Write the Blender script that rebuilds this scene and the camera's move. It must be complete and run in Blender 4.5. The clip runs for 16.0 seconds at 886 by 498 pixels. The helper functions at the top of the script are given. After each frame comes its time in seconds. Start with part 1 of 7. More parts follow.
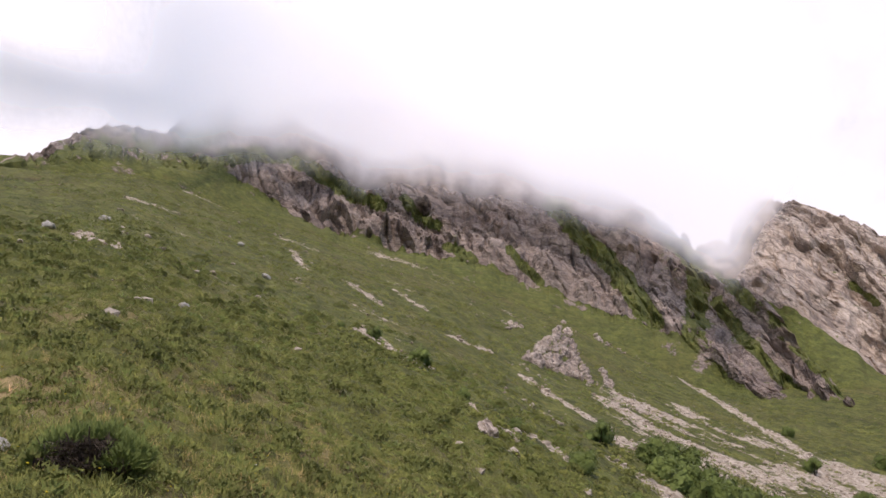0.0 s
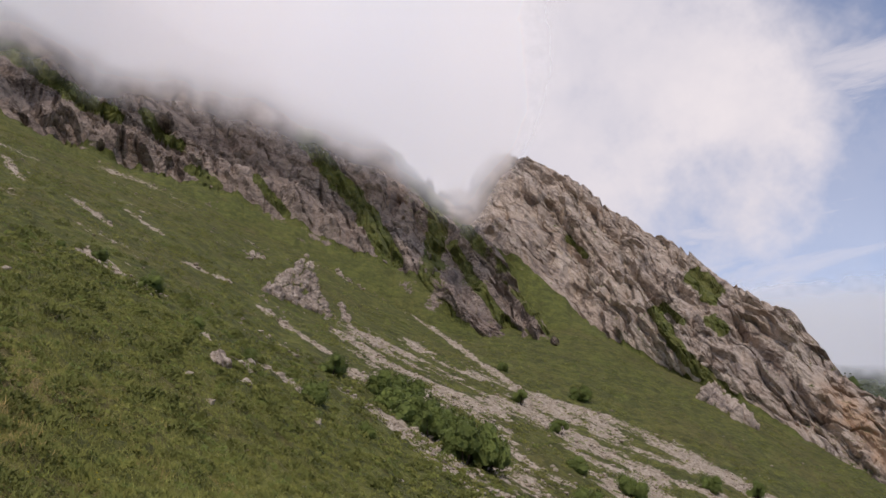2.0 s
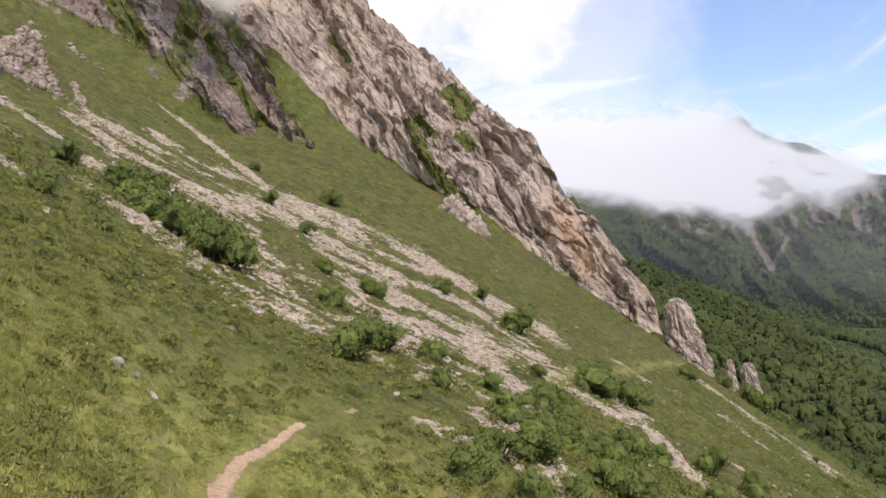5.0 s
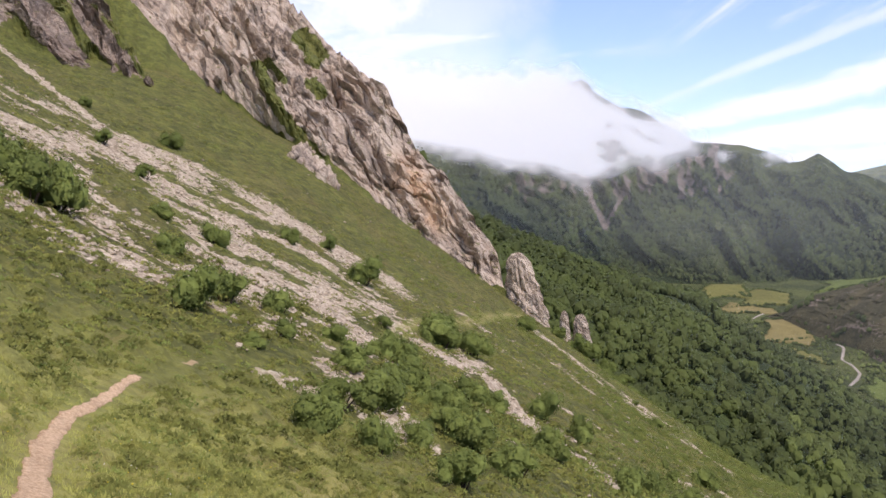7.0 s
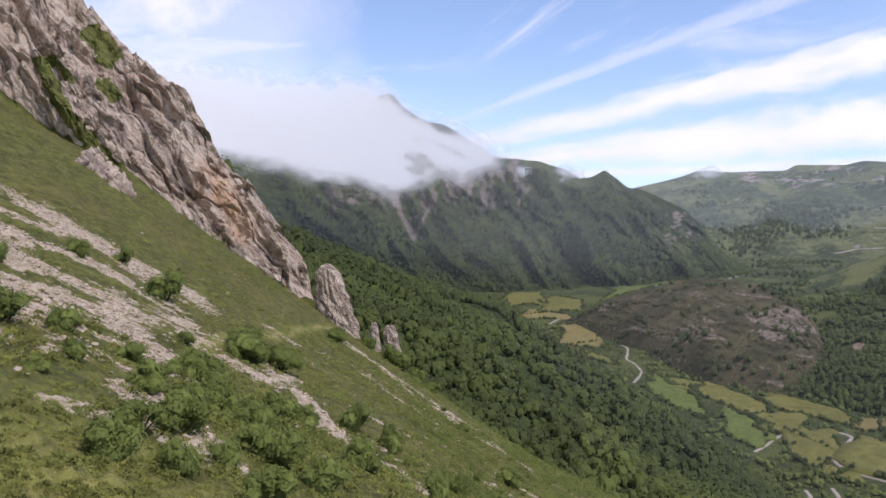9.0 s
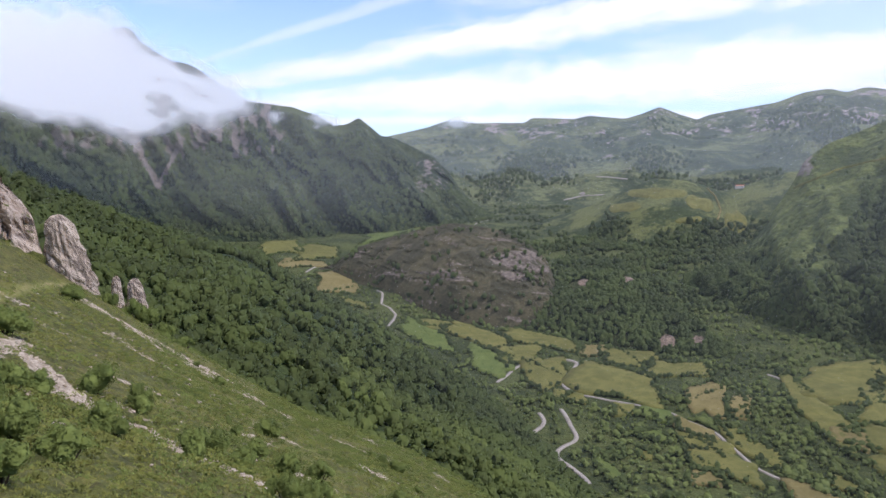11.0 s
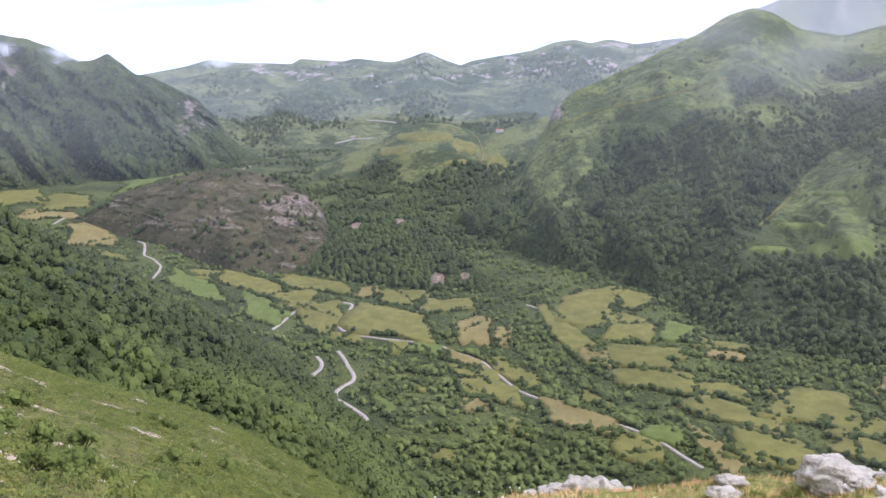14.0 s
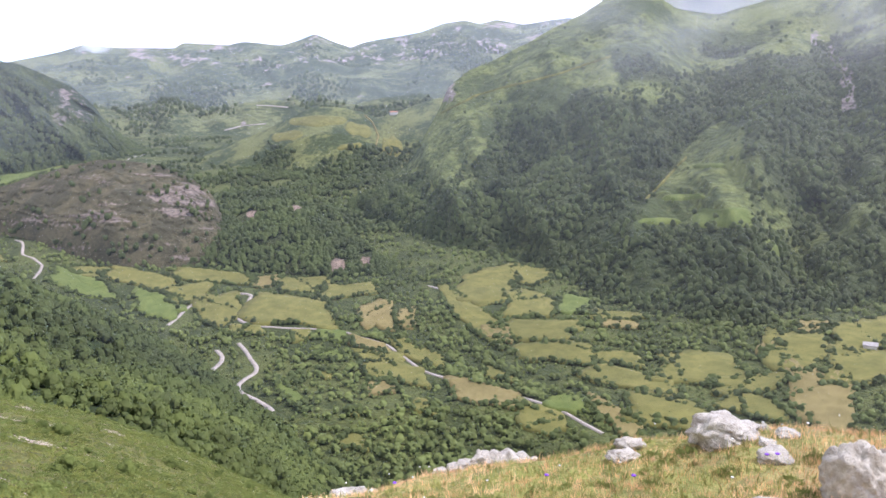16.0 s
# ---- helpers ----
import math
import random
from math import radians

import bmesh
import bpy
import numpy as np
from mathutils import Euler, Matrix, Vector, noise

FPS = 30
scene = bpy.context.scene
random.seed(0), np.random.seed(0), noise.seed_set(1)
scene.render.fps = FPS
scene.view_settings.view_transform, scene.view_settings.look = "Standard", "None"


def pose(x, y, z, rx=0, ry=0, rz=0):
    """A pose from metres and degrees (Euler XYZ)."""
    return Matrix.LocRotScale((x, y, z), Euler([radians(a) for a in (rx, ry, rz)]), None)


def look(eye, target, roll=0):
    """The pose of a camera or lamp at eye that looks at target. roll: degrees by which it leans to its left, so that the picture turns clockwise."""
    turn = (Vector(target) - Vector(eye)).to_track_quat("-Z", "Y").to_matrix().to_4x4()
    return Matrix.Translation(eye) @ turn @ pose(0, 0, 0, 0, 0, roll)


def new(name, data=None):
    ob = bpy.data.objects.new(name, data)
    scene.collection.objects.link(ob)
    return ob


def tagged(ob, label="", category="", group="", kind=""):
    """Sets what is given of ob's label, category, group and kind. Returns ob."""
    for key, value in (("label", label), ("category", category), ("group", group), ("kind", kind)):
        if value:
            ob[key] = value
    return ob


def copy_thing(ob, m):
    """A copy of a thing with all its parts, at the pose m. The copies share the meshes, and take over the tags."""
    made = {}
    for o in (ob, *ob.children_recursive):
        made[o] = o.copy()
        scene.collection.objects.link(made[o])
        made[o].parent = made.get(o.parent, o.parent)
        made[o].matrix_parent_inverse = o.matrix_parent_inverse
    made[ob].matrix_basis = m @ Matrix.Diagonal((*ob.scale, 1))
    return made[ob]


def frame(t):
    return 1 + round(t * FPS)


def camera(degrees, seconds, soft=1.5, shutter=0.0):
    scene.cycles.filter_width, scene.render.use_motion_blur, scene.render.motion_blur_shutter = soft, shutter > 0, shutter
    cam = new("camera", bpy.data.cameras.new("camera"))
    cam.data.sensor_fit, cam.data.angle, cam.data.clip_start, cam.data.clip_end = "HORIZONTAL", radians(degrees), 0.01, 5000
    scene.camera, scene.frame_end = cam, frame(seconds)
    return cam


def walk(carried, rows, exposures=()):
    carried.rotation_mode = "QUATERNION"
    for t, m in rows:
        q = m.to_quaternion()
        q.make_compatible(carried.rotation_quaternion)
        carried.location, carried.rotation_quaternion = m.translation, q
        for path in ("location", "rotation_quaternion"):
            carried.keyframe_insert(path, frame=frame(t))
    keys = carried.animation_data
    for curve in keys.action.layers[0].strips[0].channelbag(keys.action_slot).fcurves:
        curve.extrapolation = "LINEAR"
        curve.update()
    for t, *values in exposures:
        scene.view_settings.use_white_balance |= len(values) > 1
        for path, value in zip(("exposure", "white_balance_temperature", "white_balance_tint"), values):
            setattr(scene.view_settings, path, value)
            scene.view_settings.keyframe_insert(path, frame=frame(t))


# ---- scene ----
cam = camera(59.62, 16.0, soft=1.6)
EYE = 1.6
TURNS = [
    (0, 112.750, -0.750, -0.000),
    (0.5, 113.559, -0.929, -3.657),
    (1, 113.760, -0.033, -6.788),
    (1.5, 111.228, 0.858, -11.602),
    (2, 107.754, 1.520, -18.997),
    (2.5, 104.847, 1.721, -24.459),
    (3, 101.018, 1.138, -27.625),
    (3.5, 97.427, 1.419, -29.764),
    (4, 95.616, 1.227, -31.101),
    (4.2, 95.180, 0.665, -33.330),
    (6.3, 89.709, -0.085, -41.980),
    (6.5, 89.594, -0.468, -44.111),
    (7, 89.489, -0.972, -48.583),
    (7.5, 89.745, -0.908, -52.526),
    (8, 89.310, -0.708, -55.334),
    (8.5, 89.766, -0.577, -58.543),
    (9, 90.518, -0.605, -62.614),
    (9.5, 90.460, -0.227, -67.558),
    (10, 89.857, 0.460, -73.033),
    (10.2, 89.683, 0.709, -75.093),
    (12.3, 82.763, -1.697, -86.800),
    (12.5, 83.008, -1.288, -88.180),
    (13, 83.521, -0.489, -91.759),
    (13.5, 83.061, -0.406, -95.191),
    (14, 82.647, 0.058, -97.346),
    (14.5, 82.336, 0.715, -98.667),
    (15, 82.072, 1.162, -101.470),
    (15.5, 81.727, 1.187, -102.819),
    (16, 81.271, 1.562, -105.046),
]
walk(cam, [(t, pose(0, 0, EYE, rx, ry, rz)) for t, rx, ry, rz in TURNS],
     exposures=[(0, 0.33, 6650, 22), (1.2, -0.08, 6600, 19), (2.2, -0.22, 6800, 19), (2.8, -0.14, 6900, 19), (4.0, 0.28, 6900, 18), (6.3, 0.61, 6850, 20), (8, 0.49, 6650, 21), (10.2, 0.17, 6250, 19), (12.3, 0.99, 6100, 20), (13.5, 0.98, 6100, 21), (14.5, 1.13, 6100, 22), (16, 1.26, 6150, 23)])

# ---------------------------------------------------------------- light
SUN_AZ, SUN_EL = 188.0, 54.0      # clockwise from +y
sun_data = bpy.data.lights.new("sun", "SUN")
sun_data.energy, sun_data.angle, sun_data.color = 1.9, radians(9), (1.0, 0.93, 0.83)
sun = new("sun", sun_data)
_sa, _se = radians(SUN_AZ), radians(SUN_EL)
sun.matrix_world = look((math.sin(_sa) * math.cos(_se) * 100, math.cos(_sa) * math.cos(_se) * 100, math.sin(_se) * 100), (0, 0, 0))


class Nodes:
    """A short way to write node trees."""

    def __init__(self, tree):
        self.tree = tree
        tree.nodes.clear()

    def node(self, kind, **values):
        n = self.tree.nodes.new(kind)
        for k, v in values.items():
            k = int(k[1:]) if k[0] == "i" and k[1:].isdigit() else k.replace("_", " ")
            self.put(n.inputs[k], v)
        return n

    def add(self, kind, out=0, **values):
        return self.node(kind, **values).outputs[out]

    def put(self, socket, v):
        if isinstance(v, bpy.types.NodeSocket):
            self.tree.links.new(v, socket)
        else:
            socket.default_value = v

    def math(self, op, a, b=0.0, c=0.0):
        n = self.node("ShaderNodeMath", i0=a, i1=b, i2=c)
        n.operation = op
        return n.outputs[0]

    def vmath(self, op, a, b=(0, 0, 0), out=0):
        n = self.node("ShaderNodeVectorMath", i0=a, i1=b)
        n.operation = op
        return n.outputs[out]

    def ramp(self, x, lo, hi, a=0.0, b=1.0):
        n = self.node("ShaderNodeMapRange", Value=x, From_Min=lo, From_Max=hi, To_Min=a, To_Max=b)
        n.interpolation_type = "SMOOTHSTEP"
        return n.outputs[0]

    def mix(self, f, a, b):
        n = self.tree.nodes.new("ShaderNodeMix")
        n.data_type = "RGBA"
        self.put(n.inputs[0], f), self.put(n.inputs[6], a), self.put(n.inputs[7], b)
        return n.outputs[2]

    def noise(self, vec, scale, detail=4.0, rough=0.55, dist=0.0, out=0):
        return self.add("ShaderNodeTexNoise", out, Vector=vec, Scale=scale, Detail=detail, Roughness=rough, Distortion=dist)

    def stretch(self, vec, sx, sy, sz):
        return self.vmath("MULTIPLY", vec, (sx, sy, sz))


def direction(az, el):
    a, e = radians(az), radians(el)
    return (math.sin(a) * math.cos(e), math.cos(a) * math.cos(e), math.sin(e))


world = bpy.data.worlds.new("sky")
scene.world = world
world.use_nodes = True
W = Nodes(world.node_tree)
sky_node = W.node("ShaderNodeTexSky")
sky_node.sky_type, sky_node.sun_disc, sky_node.sun_elevation, sky_node.sun_rotation = "NISHITA", False, _se, _sa
sky_node.altitude, sky_node.dust_density = 1500.0, 1.2
sky = sky_node.outputs[0]
way = W.add("ShaderNodeTexCoord", 0)
sx, sy, sz = (W.add("ShaderNodeSeparateXYZ", k, Vector=way) for k in range(3))
# the cloud bank that sits on the crags, and thin streaks over the valley
bank = W.math("MAXIMUM", W.vmath("DOT_PRODUCT", way, direction(5, 38), out=1), W.vmath("DOT_PRODUCT", way, direction(-28, 38), out=1))
puff = W.noise(way, 3.2, 6, 0.6)
bank_f = W.ramp(W.math("ADD", bank, W.math("MULTIPLY", W.math("SUBTRACT", puff, 0.5), 0.62)), 0.68, 0.88)
vane = direction(51, 5)
fan_x = W.vmath("DOT_PRODUCT", way, direction(141, 0), out=1)
fan_y = W.vmath("DOT_PRODUCT", way, (-vane[0] * 0.087, -vane[1] * 0.087, 0.996), out=1)
fan = W.math("ARCTAN2", fan_y, W.math("MAXIMUM", fan_x, 0.02))
reach = W.math("SQRT", W.math("ADD", W.math("MULTIPLY", fan_x, fan_x), W.math("MULTIPLY", fan_y, fan_y)))
flat = W.add("ShaderNodeCombineXYZ", X=W.math("MULTIPLY", fan, 7.0), Y=W.math("MULTIPLY", reach, 3.2), Z=0.0)
streak = W.noise(flat, 1.3, 8, 0.64, 0.5)
ripple = W.math("MULTIPLY", W.math("SUBTRACT", W.noise(flat, 3.0, 9, 0.74, 0.4), 0.5), 2.4)
streak_f = W.math("MULTIPLY", W.ramp(streak, 0.50, 0.78, 0.0, 0.6), W.ramp(fan_x, 0.12, 0.3))
wisp = W.noise(W.stretch(way, 2.0, 2.0, 9.0), 1.6, 7, 0.62, 0.4)
streak_f = W.math("MAXIMUM", streak_f, W.math("MULTIPLY", W.ramp(wisp, 0.48, 0.70, 0.0, 0.75), W.ramp(fan_x, 0.30, 0.05)))
for middle, half, most in ((14.6, 3.2, 0.9), (7.7, 4.0, 1.0), (3.9, 1.2, 0.8), (22.5, 1.5, 0.35)):
    off = W.math("DIVIDE", W.math("ABSOLUTE", W.math("SUBTRACT", fan, radians(middle))), radians(half))
    band = W.ramp(W.math("SUBTRACT", W.math("ADD", 1.0, ripple), off), 0.0, 0.95, 0.0, most)
    streak_f = W.math("MAXIMUM", streak_f, W.math("MULTIPLY", band, W.ramp(reach, 0.10, 0.30)))
veil_at = W.vmath("DOT_PRODUCT", way, direction(42, 19), out=1)
veil = W.ramp(W.math("ADD", veil_at, W.math("MULTIPLY", W.math("SUBTRACT", W.noise(way, 5.5, 6, 0.62), 0.5), 0.09)), 0.960, 0.995, 0.0, 0.32)
south = W.ramp(W.vmath("DOT_PRODUCT", way, direction(125, 12), out=1), 0.80, 0.97, 0.0, 0.2)
low = W.ramp(sz, 0.0, 0.14, 0.25, 0.0)
cloud_f = W.math("MAXIMUM", W.math("MAXIMUM", W.math("MAXIMUM", bank_f, veil), W.math("MULTIPLY", streak_f, 0.95)), W.math("MAXIMUM", south, low))
shade = W.noise(way, 3.0, 6, 0.6)
cloud_c = W.mix(W.ramp(shade, 0.3, 0.7), (0.78, 0.80, 0.87, 1), (0.99, 0.975, 0.985, 1))
blue = W.add("ShaderNodeBackground", Color=sky, Strength=0.18)
white = W.add("ShaderNodeBackground", Color=cloud_c, Strength=0.98)
W.node("ShaderNodeOutputWorld", Surface=W.add("ShaderNodeMixShader", i0=cloud_f, i1=blue, i2=white))


# ---------------------------------------------------------------- number helpers
def grad_noise(x, y, z, seed=0):
    """Gradient noise for arrays, about -1 to 1."""
    xi, yi, zi = np.floor(x).astype(np.int64), np.floor(y).astype(np.int64), np.floor(z).astype(np.int64)
    fx, fy, fz = x - xi, y - yi, z - zi
    ux, uy, uz = (f * f * f * (f * (f * 6 - 15) + 10) for f in (fx, fy, fz))
    total = 0.0
    for dx in (0, 1):
        for dy in (0, 1):
            for dz in (0, 1):
                h = ((xi + dx) * 73856093) ^ ((yi + dy) * 19349663) ^ ((zi + dz) * 83492791) ^ (seed * 2654435 + 977)
                h = (h ^ (h >> 13)) * 1274126177
                h = (h ^ (h >> 16)) & 0xFFFF
                a, b = h * (6.2832 / 65536), ((h * 40503) & 0xFFFF) / 32768.0 - 1
                c = np.sqrt(1 - b * b)
                g = np.cos(a) * c * (fx - dx) + np.sin(a) * c * (fy - dy) + b * (fz - dz)
                total = total + g * (ux if dx else 1 - ux) * (uy if dy else 1 - uy) * (uz if dz else 1 - uz)
    return total * 1.6


def fbm(x, y, z, octaves=4, gain=0.5, seed=0, ridged=False):
    total, amp = 0.0, 1.0
    for k in range(octaves):
        n = grad_noise(x, y, z, seed + k)
        total = total + amp * ((1 - 2 * np.abs(n)) if ridged else n)
        x, y, z, amp = x * 2.03 + 7.1, y * 2.03 + 3.7, z * 2.03 + 1.3, amp * gain
    return total


def curve_of(knots, column, blur):
    """A smooth curve over the azimuth from knots (azimuth, ...)."""
    xs = np.array([k[0] for k in knots], float)
    ys = np.array([k[column] for k in knots], float)
    fine = np.arange(xs[0] - 10, xs[-1] + 10, 0.1)
    v = np.interp(fine, xs, ys)
    n = max(1, int(blur / 0.1))
    v = np.convolve(np.pad(v, n, mode="edge"), np.ones(n) / n, mode="same")[n:-n]
    return lambda a: np.interp(a, fine, v)


def smooth(x, lo, hi):
    t = np.clip((x - lo) / (hi - lo), 0, 1)
    return t * t * (3 - 2 * t)


def at(az, r, z):
    a = np.radians(az)
    return np.stack([r * np.sin(a), r * np.cos(a), z], -1)


# ---------------------------------------------------------------- materials
def material(name):
    m = bpy.data.materials.new(name)
    m.use_nodes = True
    return m, Nodes(m.node_tree)


def finish(n, colour, rough=0.9, bump=None, strength=0.5, distance=0.1, sheen=0.0):
    values = {"Base_Color": colour, "Roughness": rough, "Specular_IOR_Level": 0.25}
    if bump is not None:
        values["Normal"] = n.add("ShaderNodeBump", Height=bump, Strength=strength, Distance=distance)
    n.node("ShaderNodeOutputMaterial", Surface=n.add("ShaderNodeBsdfPrincipled", **values))


def rgb(*c):
    return (*c, 1.0)


def rock_colour(n, p, scale=1.0, dip=(0.62, -0.44, 0.65), fold=5.0):
    """Grey limestone with pinkish and ochre stains and tilted beds; gives colour and height."""
    across = n.vmath("DOT_PRODUCT", p, dip, out=1)
    tilt = n.add("ShaderNodeCombineXYZ", X=n.math("MULTIPLY", across, 0.9 * dip[0]), Y=n.math("MULTIPLY", across, 0.9 * dip[1]), Z=n.math("MULTIPLY", across, 0.9 * dip[2]))
    warp = n.stretch(n.noise(p, 0.06 * scale, 5, 0.6, out=1), fold / scale, fold / scale, fold / scale)
    bed = n.vmath("ADD", n.vmath("ADD", n.stretch(p, 0.22, 0.22, 0.22), tilt), warp)
    bed = n.stretch(bed, scale, scale, scale)
    bands, slab = n.noise(bed, 0.9, 7, 0.7), n.noise(bed, 0.17, 5, 0.6)
    lines, joints = n.node("ShaderNodeTexVoronoi", Vector=bed, Scale=0.34), n.node("ShaderNodeTexVoronoi", Vector=bed, Scale=1.3)
    lines.feature = joints.feature = "DISTANCE_TO_EDGE"
    cracks, small = lines.outputs["Distance"], joints.outputs["Distance"]
    tint = n.add("ShaderNodeSeparateColor", Color=n.add("ShaderNodeTexVoronoi", 1, Vector=bed, Scale=0.34))
    grain = n.noise(p, 1.7 * scale, 6, 0.7)
    stain = n.noise(p, 0.045 * scale, 4, 0.55)
    c = n.mix(n.ramp(bands, 0.30, 0.66), rgb(0.350, 0.285, 0.222), rgb(0.66, 0.570, 0.475))
    c = n.mix(n.ramp(slab, 0.50, 0.66, 0, 0.75), c, rgb(0.33, 0.270, 0.225))
    c = n.mix(n.ramp(tint, 0.3, 1.0, 0, 0.5), c, rgb(0.72, 0.635, 0.535))
    c = n.mix(n.ramp(stain, 0.52, 0.70, 0, 0.45), c, rgb(0.47, 0.345, 0.255))
    c = n.mix(n.ramp(grain, 0.52, 0.78, 0, 0.5), c, rgb(0.74, 0.68, 0.61))
    c = n.mix(n.ramp(n.noise(bed, 2.1, 5, 0.75), 0.32, 0.46, 0.4, 0.0), c, rgb(0.22, 0.18, 0.145))
    strata = n.noise(bed, 4.6, 5, 0.7)
    c = n.mix(n.ramp(strata, 0.34, 0.47, 0.55, 0.0), c, rgb(0.20, 0.165, 0.140))
    c = n.mix(n.ramp(strata, 0.55, 0.68, 0.0, 0.45), c, rgb(0.78, 0.72, 0.64))
    patchy = n.ramp(n.noise(p, 0.11 * scale, 4, 0.6), 0.42, 0.62)
    c = n.mix(n.math("MULTIPLY", patchy, n.ramp(small, 0.0, 0.14, 0.8, 0.0)), c, rgb(0.19, 0.155, 0.135))
    c = n.mix(n.math("MULTIPLY", n.ramp(n.noise(p, 0.2 * scale, 3, 0.6), 0.40, 0.60), n.ramp(cracks, 0.0, 0.13, 0.7, 0.0)), c, rgb(0.125, 0.102, 0.090))
    h = n.math("ADD", n.math("ADD", n.math("ADD", bands, n.math("MULTIPLY", strata, 0.35)), n.math("ADD", n.math("MULTIPLY", slab, 1.2), n.ramp(cracks, 0.0, 0.16, 0.0, 0.7))), n.math("ADD", n.math("MULTIPLY", grain, 0.4), n.ramp(small, 0.0, 0.12, 0.0, 0.3)))
    return c, h


def turf_colour(n, p, scale=1.0):
    """Mountain turf with heath, dry grass, darker clumps and darker gaps between tufts; gives colour and height."""
    big = n.noise(p, 0.05 * scale, 4, 0.6)
    mid = n.noise(p, 0.42 * scale, 5, 0.7)
    fine = n.noise(p, 2.4 * scale, 5, 0.75)
    c = n.mix(n.ramp(mid, 0.35, 0.68), rgb(0.072, 0.084, 0.019), rgb(0.150, 0.164, 0.038))
    c = n.mix(n.ramp(big, 0.46, 0.66, 0, 0.5), c, rgb(0.150, 0.130, 0.046))
    c = n.mix(n.ramp(n.noise(p, 0.9 * scale, 4, 0.65), 0.56, 0.72, 0, 0.45), c, rgb(0.190, 0.140, 0.062))
    c = n.mix(n.ramp(fine, 0.5, 0.78, 0, 0.6), c, rgb(0.176, 0.184, 0.058))
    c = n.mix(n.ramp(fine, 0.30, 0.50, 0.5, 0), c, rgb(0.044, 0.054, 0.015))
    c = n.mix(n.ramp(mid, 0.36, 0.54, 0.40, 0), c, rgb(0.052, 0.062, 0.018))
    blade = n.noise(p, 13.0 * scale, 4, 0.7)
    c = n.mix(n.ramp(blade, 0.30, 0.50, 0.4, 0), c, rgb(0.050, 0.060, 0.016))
    c = n.mix(n.ramp(blade, 0.54, 0.74, 0, 0.5), c, rgb(0.200, 0.210, 0.066))
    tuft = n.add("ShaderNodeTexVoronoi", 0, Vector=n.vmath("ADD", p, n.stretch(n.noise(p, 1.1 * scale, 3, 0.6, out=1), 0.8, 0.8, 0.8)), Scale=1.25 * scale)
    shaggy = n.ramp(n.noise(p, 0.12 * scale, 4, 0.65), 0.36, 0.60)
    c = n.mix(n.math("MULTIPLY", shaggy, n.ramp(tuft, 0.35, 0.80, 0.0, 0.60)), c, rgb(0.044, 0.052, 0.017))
    c = n.mix(n.math("MULTIPLY", n.ramp(n.noise(p, 0.16 * scale, 5, 0.7), 0.55, 0.68, 0, 0.65), n.ramp(tuft, 0.0, 0.5, 1.0, 0.3)), c, rgb(0.150, 0.205, 0.038))
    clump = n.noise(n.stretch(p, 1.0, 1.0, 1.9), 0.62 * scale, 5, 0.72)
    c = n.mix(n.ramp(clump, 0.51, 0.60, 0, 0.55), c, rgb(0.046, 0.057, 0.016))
    c = n.mix(n.ramp(clump, 0.36, 0.46, 0.45, 0), c, rgb(0.150, 0.172, 0.040))
    c = n.mix(n.ramp(n.noise(p, 0.27 * scale, 5, 0.7), 0.58, 0.70, 0, 0.45), c, rgb(0.135, 0.095, 0.045))
    c = n.vmath("MULTIPLY", c, (1.08, 1.0, 0.97))
    h = n.math("ADD", n.math("SUBTRACT", n.math("MULTIPLY", mid, 0.9), n.math("MULTIPLY", tuft, 0.7)), n.math("MULTIPLY", fine, 0.35))
    return c, h


def place(n):
    return n.add("ShaderNodeNewGeometry", 0)


def make_hill_material():
    m, n = material("turf_and_scree")
    p = place(n)
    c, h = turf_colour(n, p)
    mask = n.add("ShaderNodeAttribute")
    mask.node.attribute_name = "mask"
    sr, sg, sb = (n.add("ShaderNodeSeparateColor", k, Color=mask) for k in range(3))
    stones = n.add("ShaderNodeTexVoronoi", 0, Vector=p, Scale=2.6)
    tint = n.add("ShaderNodeTexVoronoi", 1, Vector=p, Scale=2.6)
    tint = n.add("ShaderNodeSeparateColor", Color=tint)
    patch = n.noise(p, 0.9, 6, 0.7)
    scree = n.mix(n.ramp(tint, 0.0, 1.0), rgb(0.315, 0.248, 0.170), rgb(0.55, 0.460, 0.345))
    scree = n.mix(n.ramp(stones, 0.1, 0.5, 0.6, 0), scree, rgb(0.20, 0.155, 0.12))
    edge = n.ramp(n.math("ADD", sr, n.math("MULTIPLY", n.math("SUBTRACT", patch, 0.5), 1.5)), 0.44, 0.56)
    c = n.mix(edge, c, scree)
    soil = n.mix(n.noise(p, 4.0, 6, 0.7), rgb(0.29, 0.18, 0.105), rgb(0.52, 0.37, 0.25))
    c = n.mix(n.ramp(n.math("ADD", sg, n.math("MULTIPLY", n.math("SUBTRACT", patch, 0.5), 0.6)), 0.4, 0.6), c, soil)
    straw = n.mix(n.noise(p, 7.0, 5, 0.7), rgb(0.40, 0.255, 0.125), rgb(0.70, 0.490, 0.260))
    grazed = n.math("MULTIPLY", n.add("ShaderNodeAttribute", 3), n.ramp(n.noise(p, 0.8, 5, 0.7), 0.32, 0.60, 0.25, 0.8))
    grazed.node.inputs[0].links[0].from_node.attribute_name = "mask"
    c = n.mix(grazed, c, n.mix(n.noise(p, 9.0, 5, 0.75), rgb(0.190, 0.212, 0.044), rgb(0.380, 0.362, 0.104)))
    c = n.mix(n.math("MULTIPLY", sb, n.ramp(n.noise(p, 1.3, 6, 0.7), 0.30, 0.54)), c, straw)
    finish(n, c, 0.95, h, 0.9, 0.35)
    return m


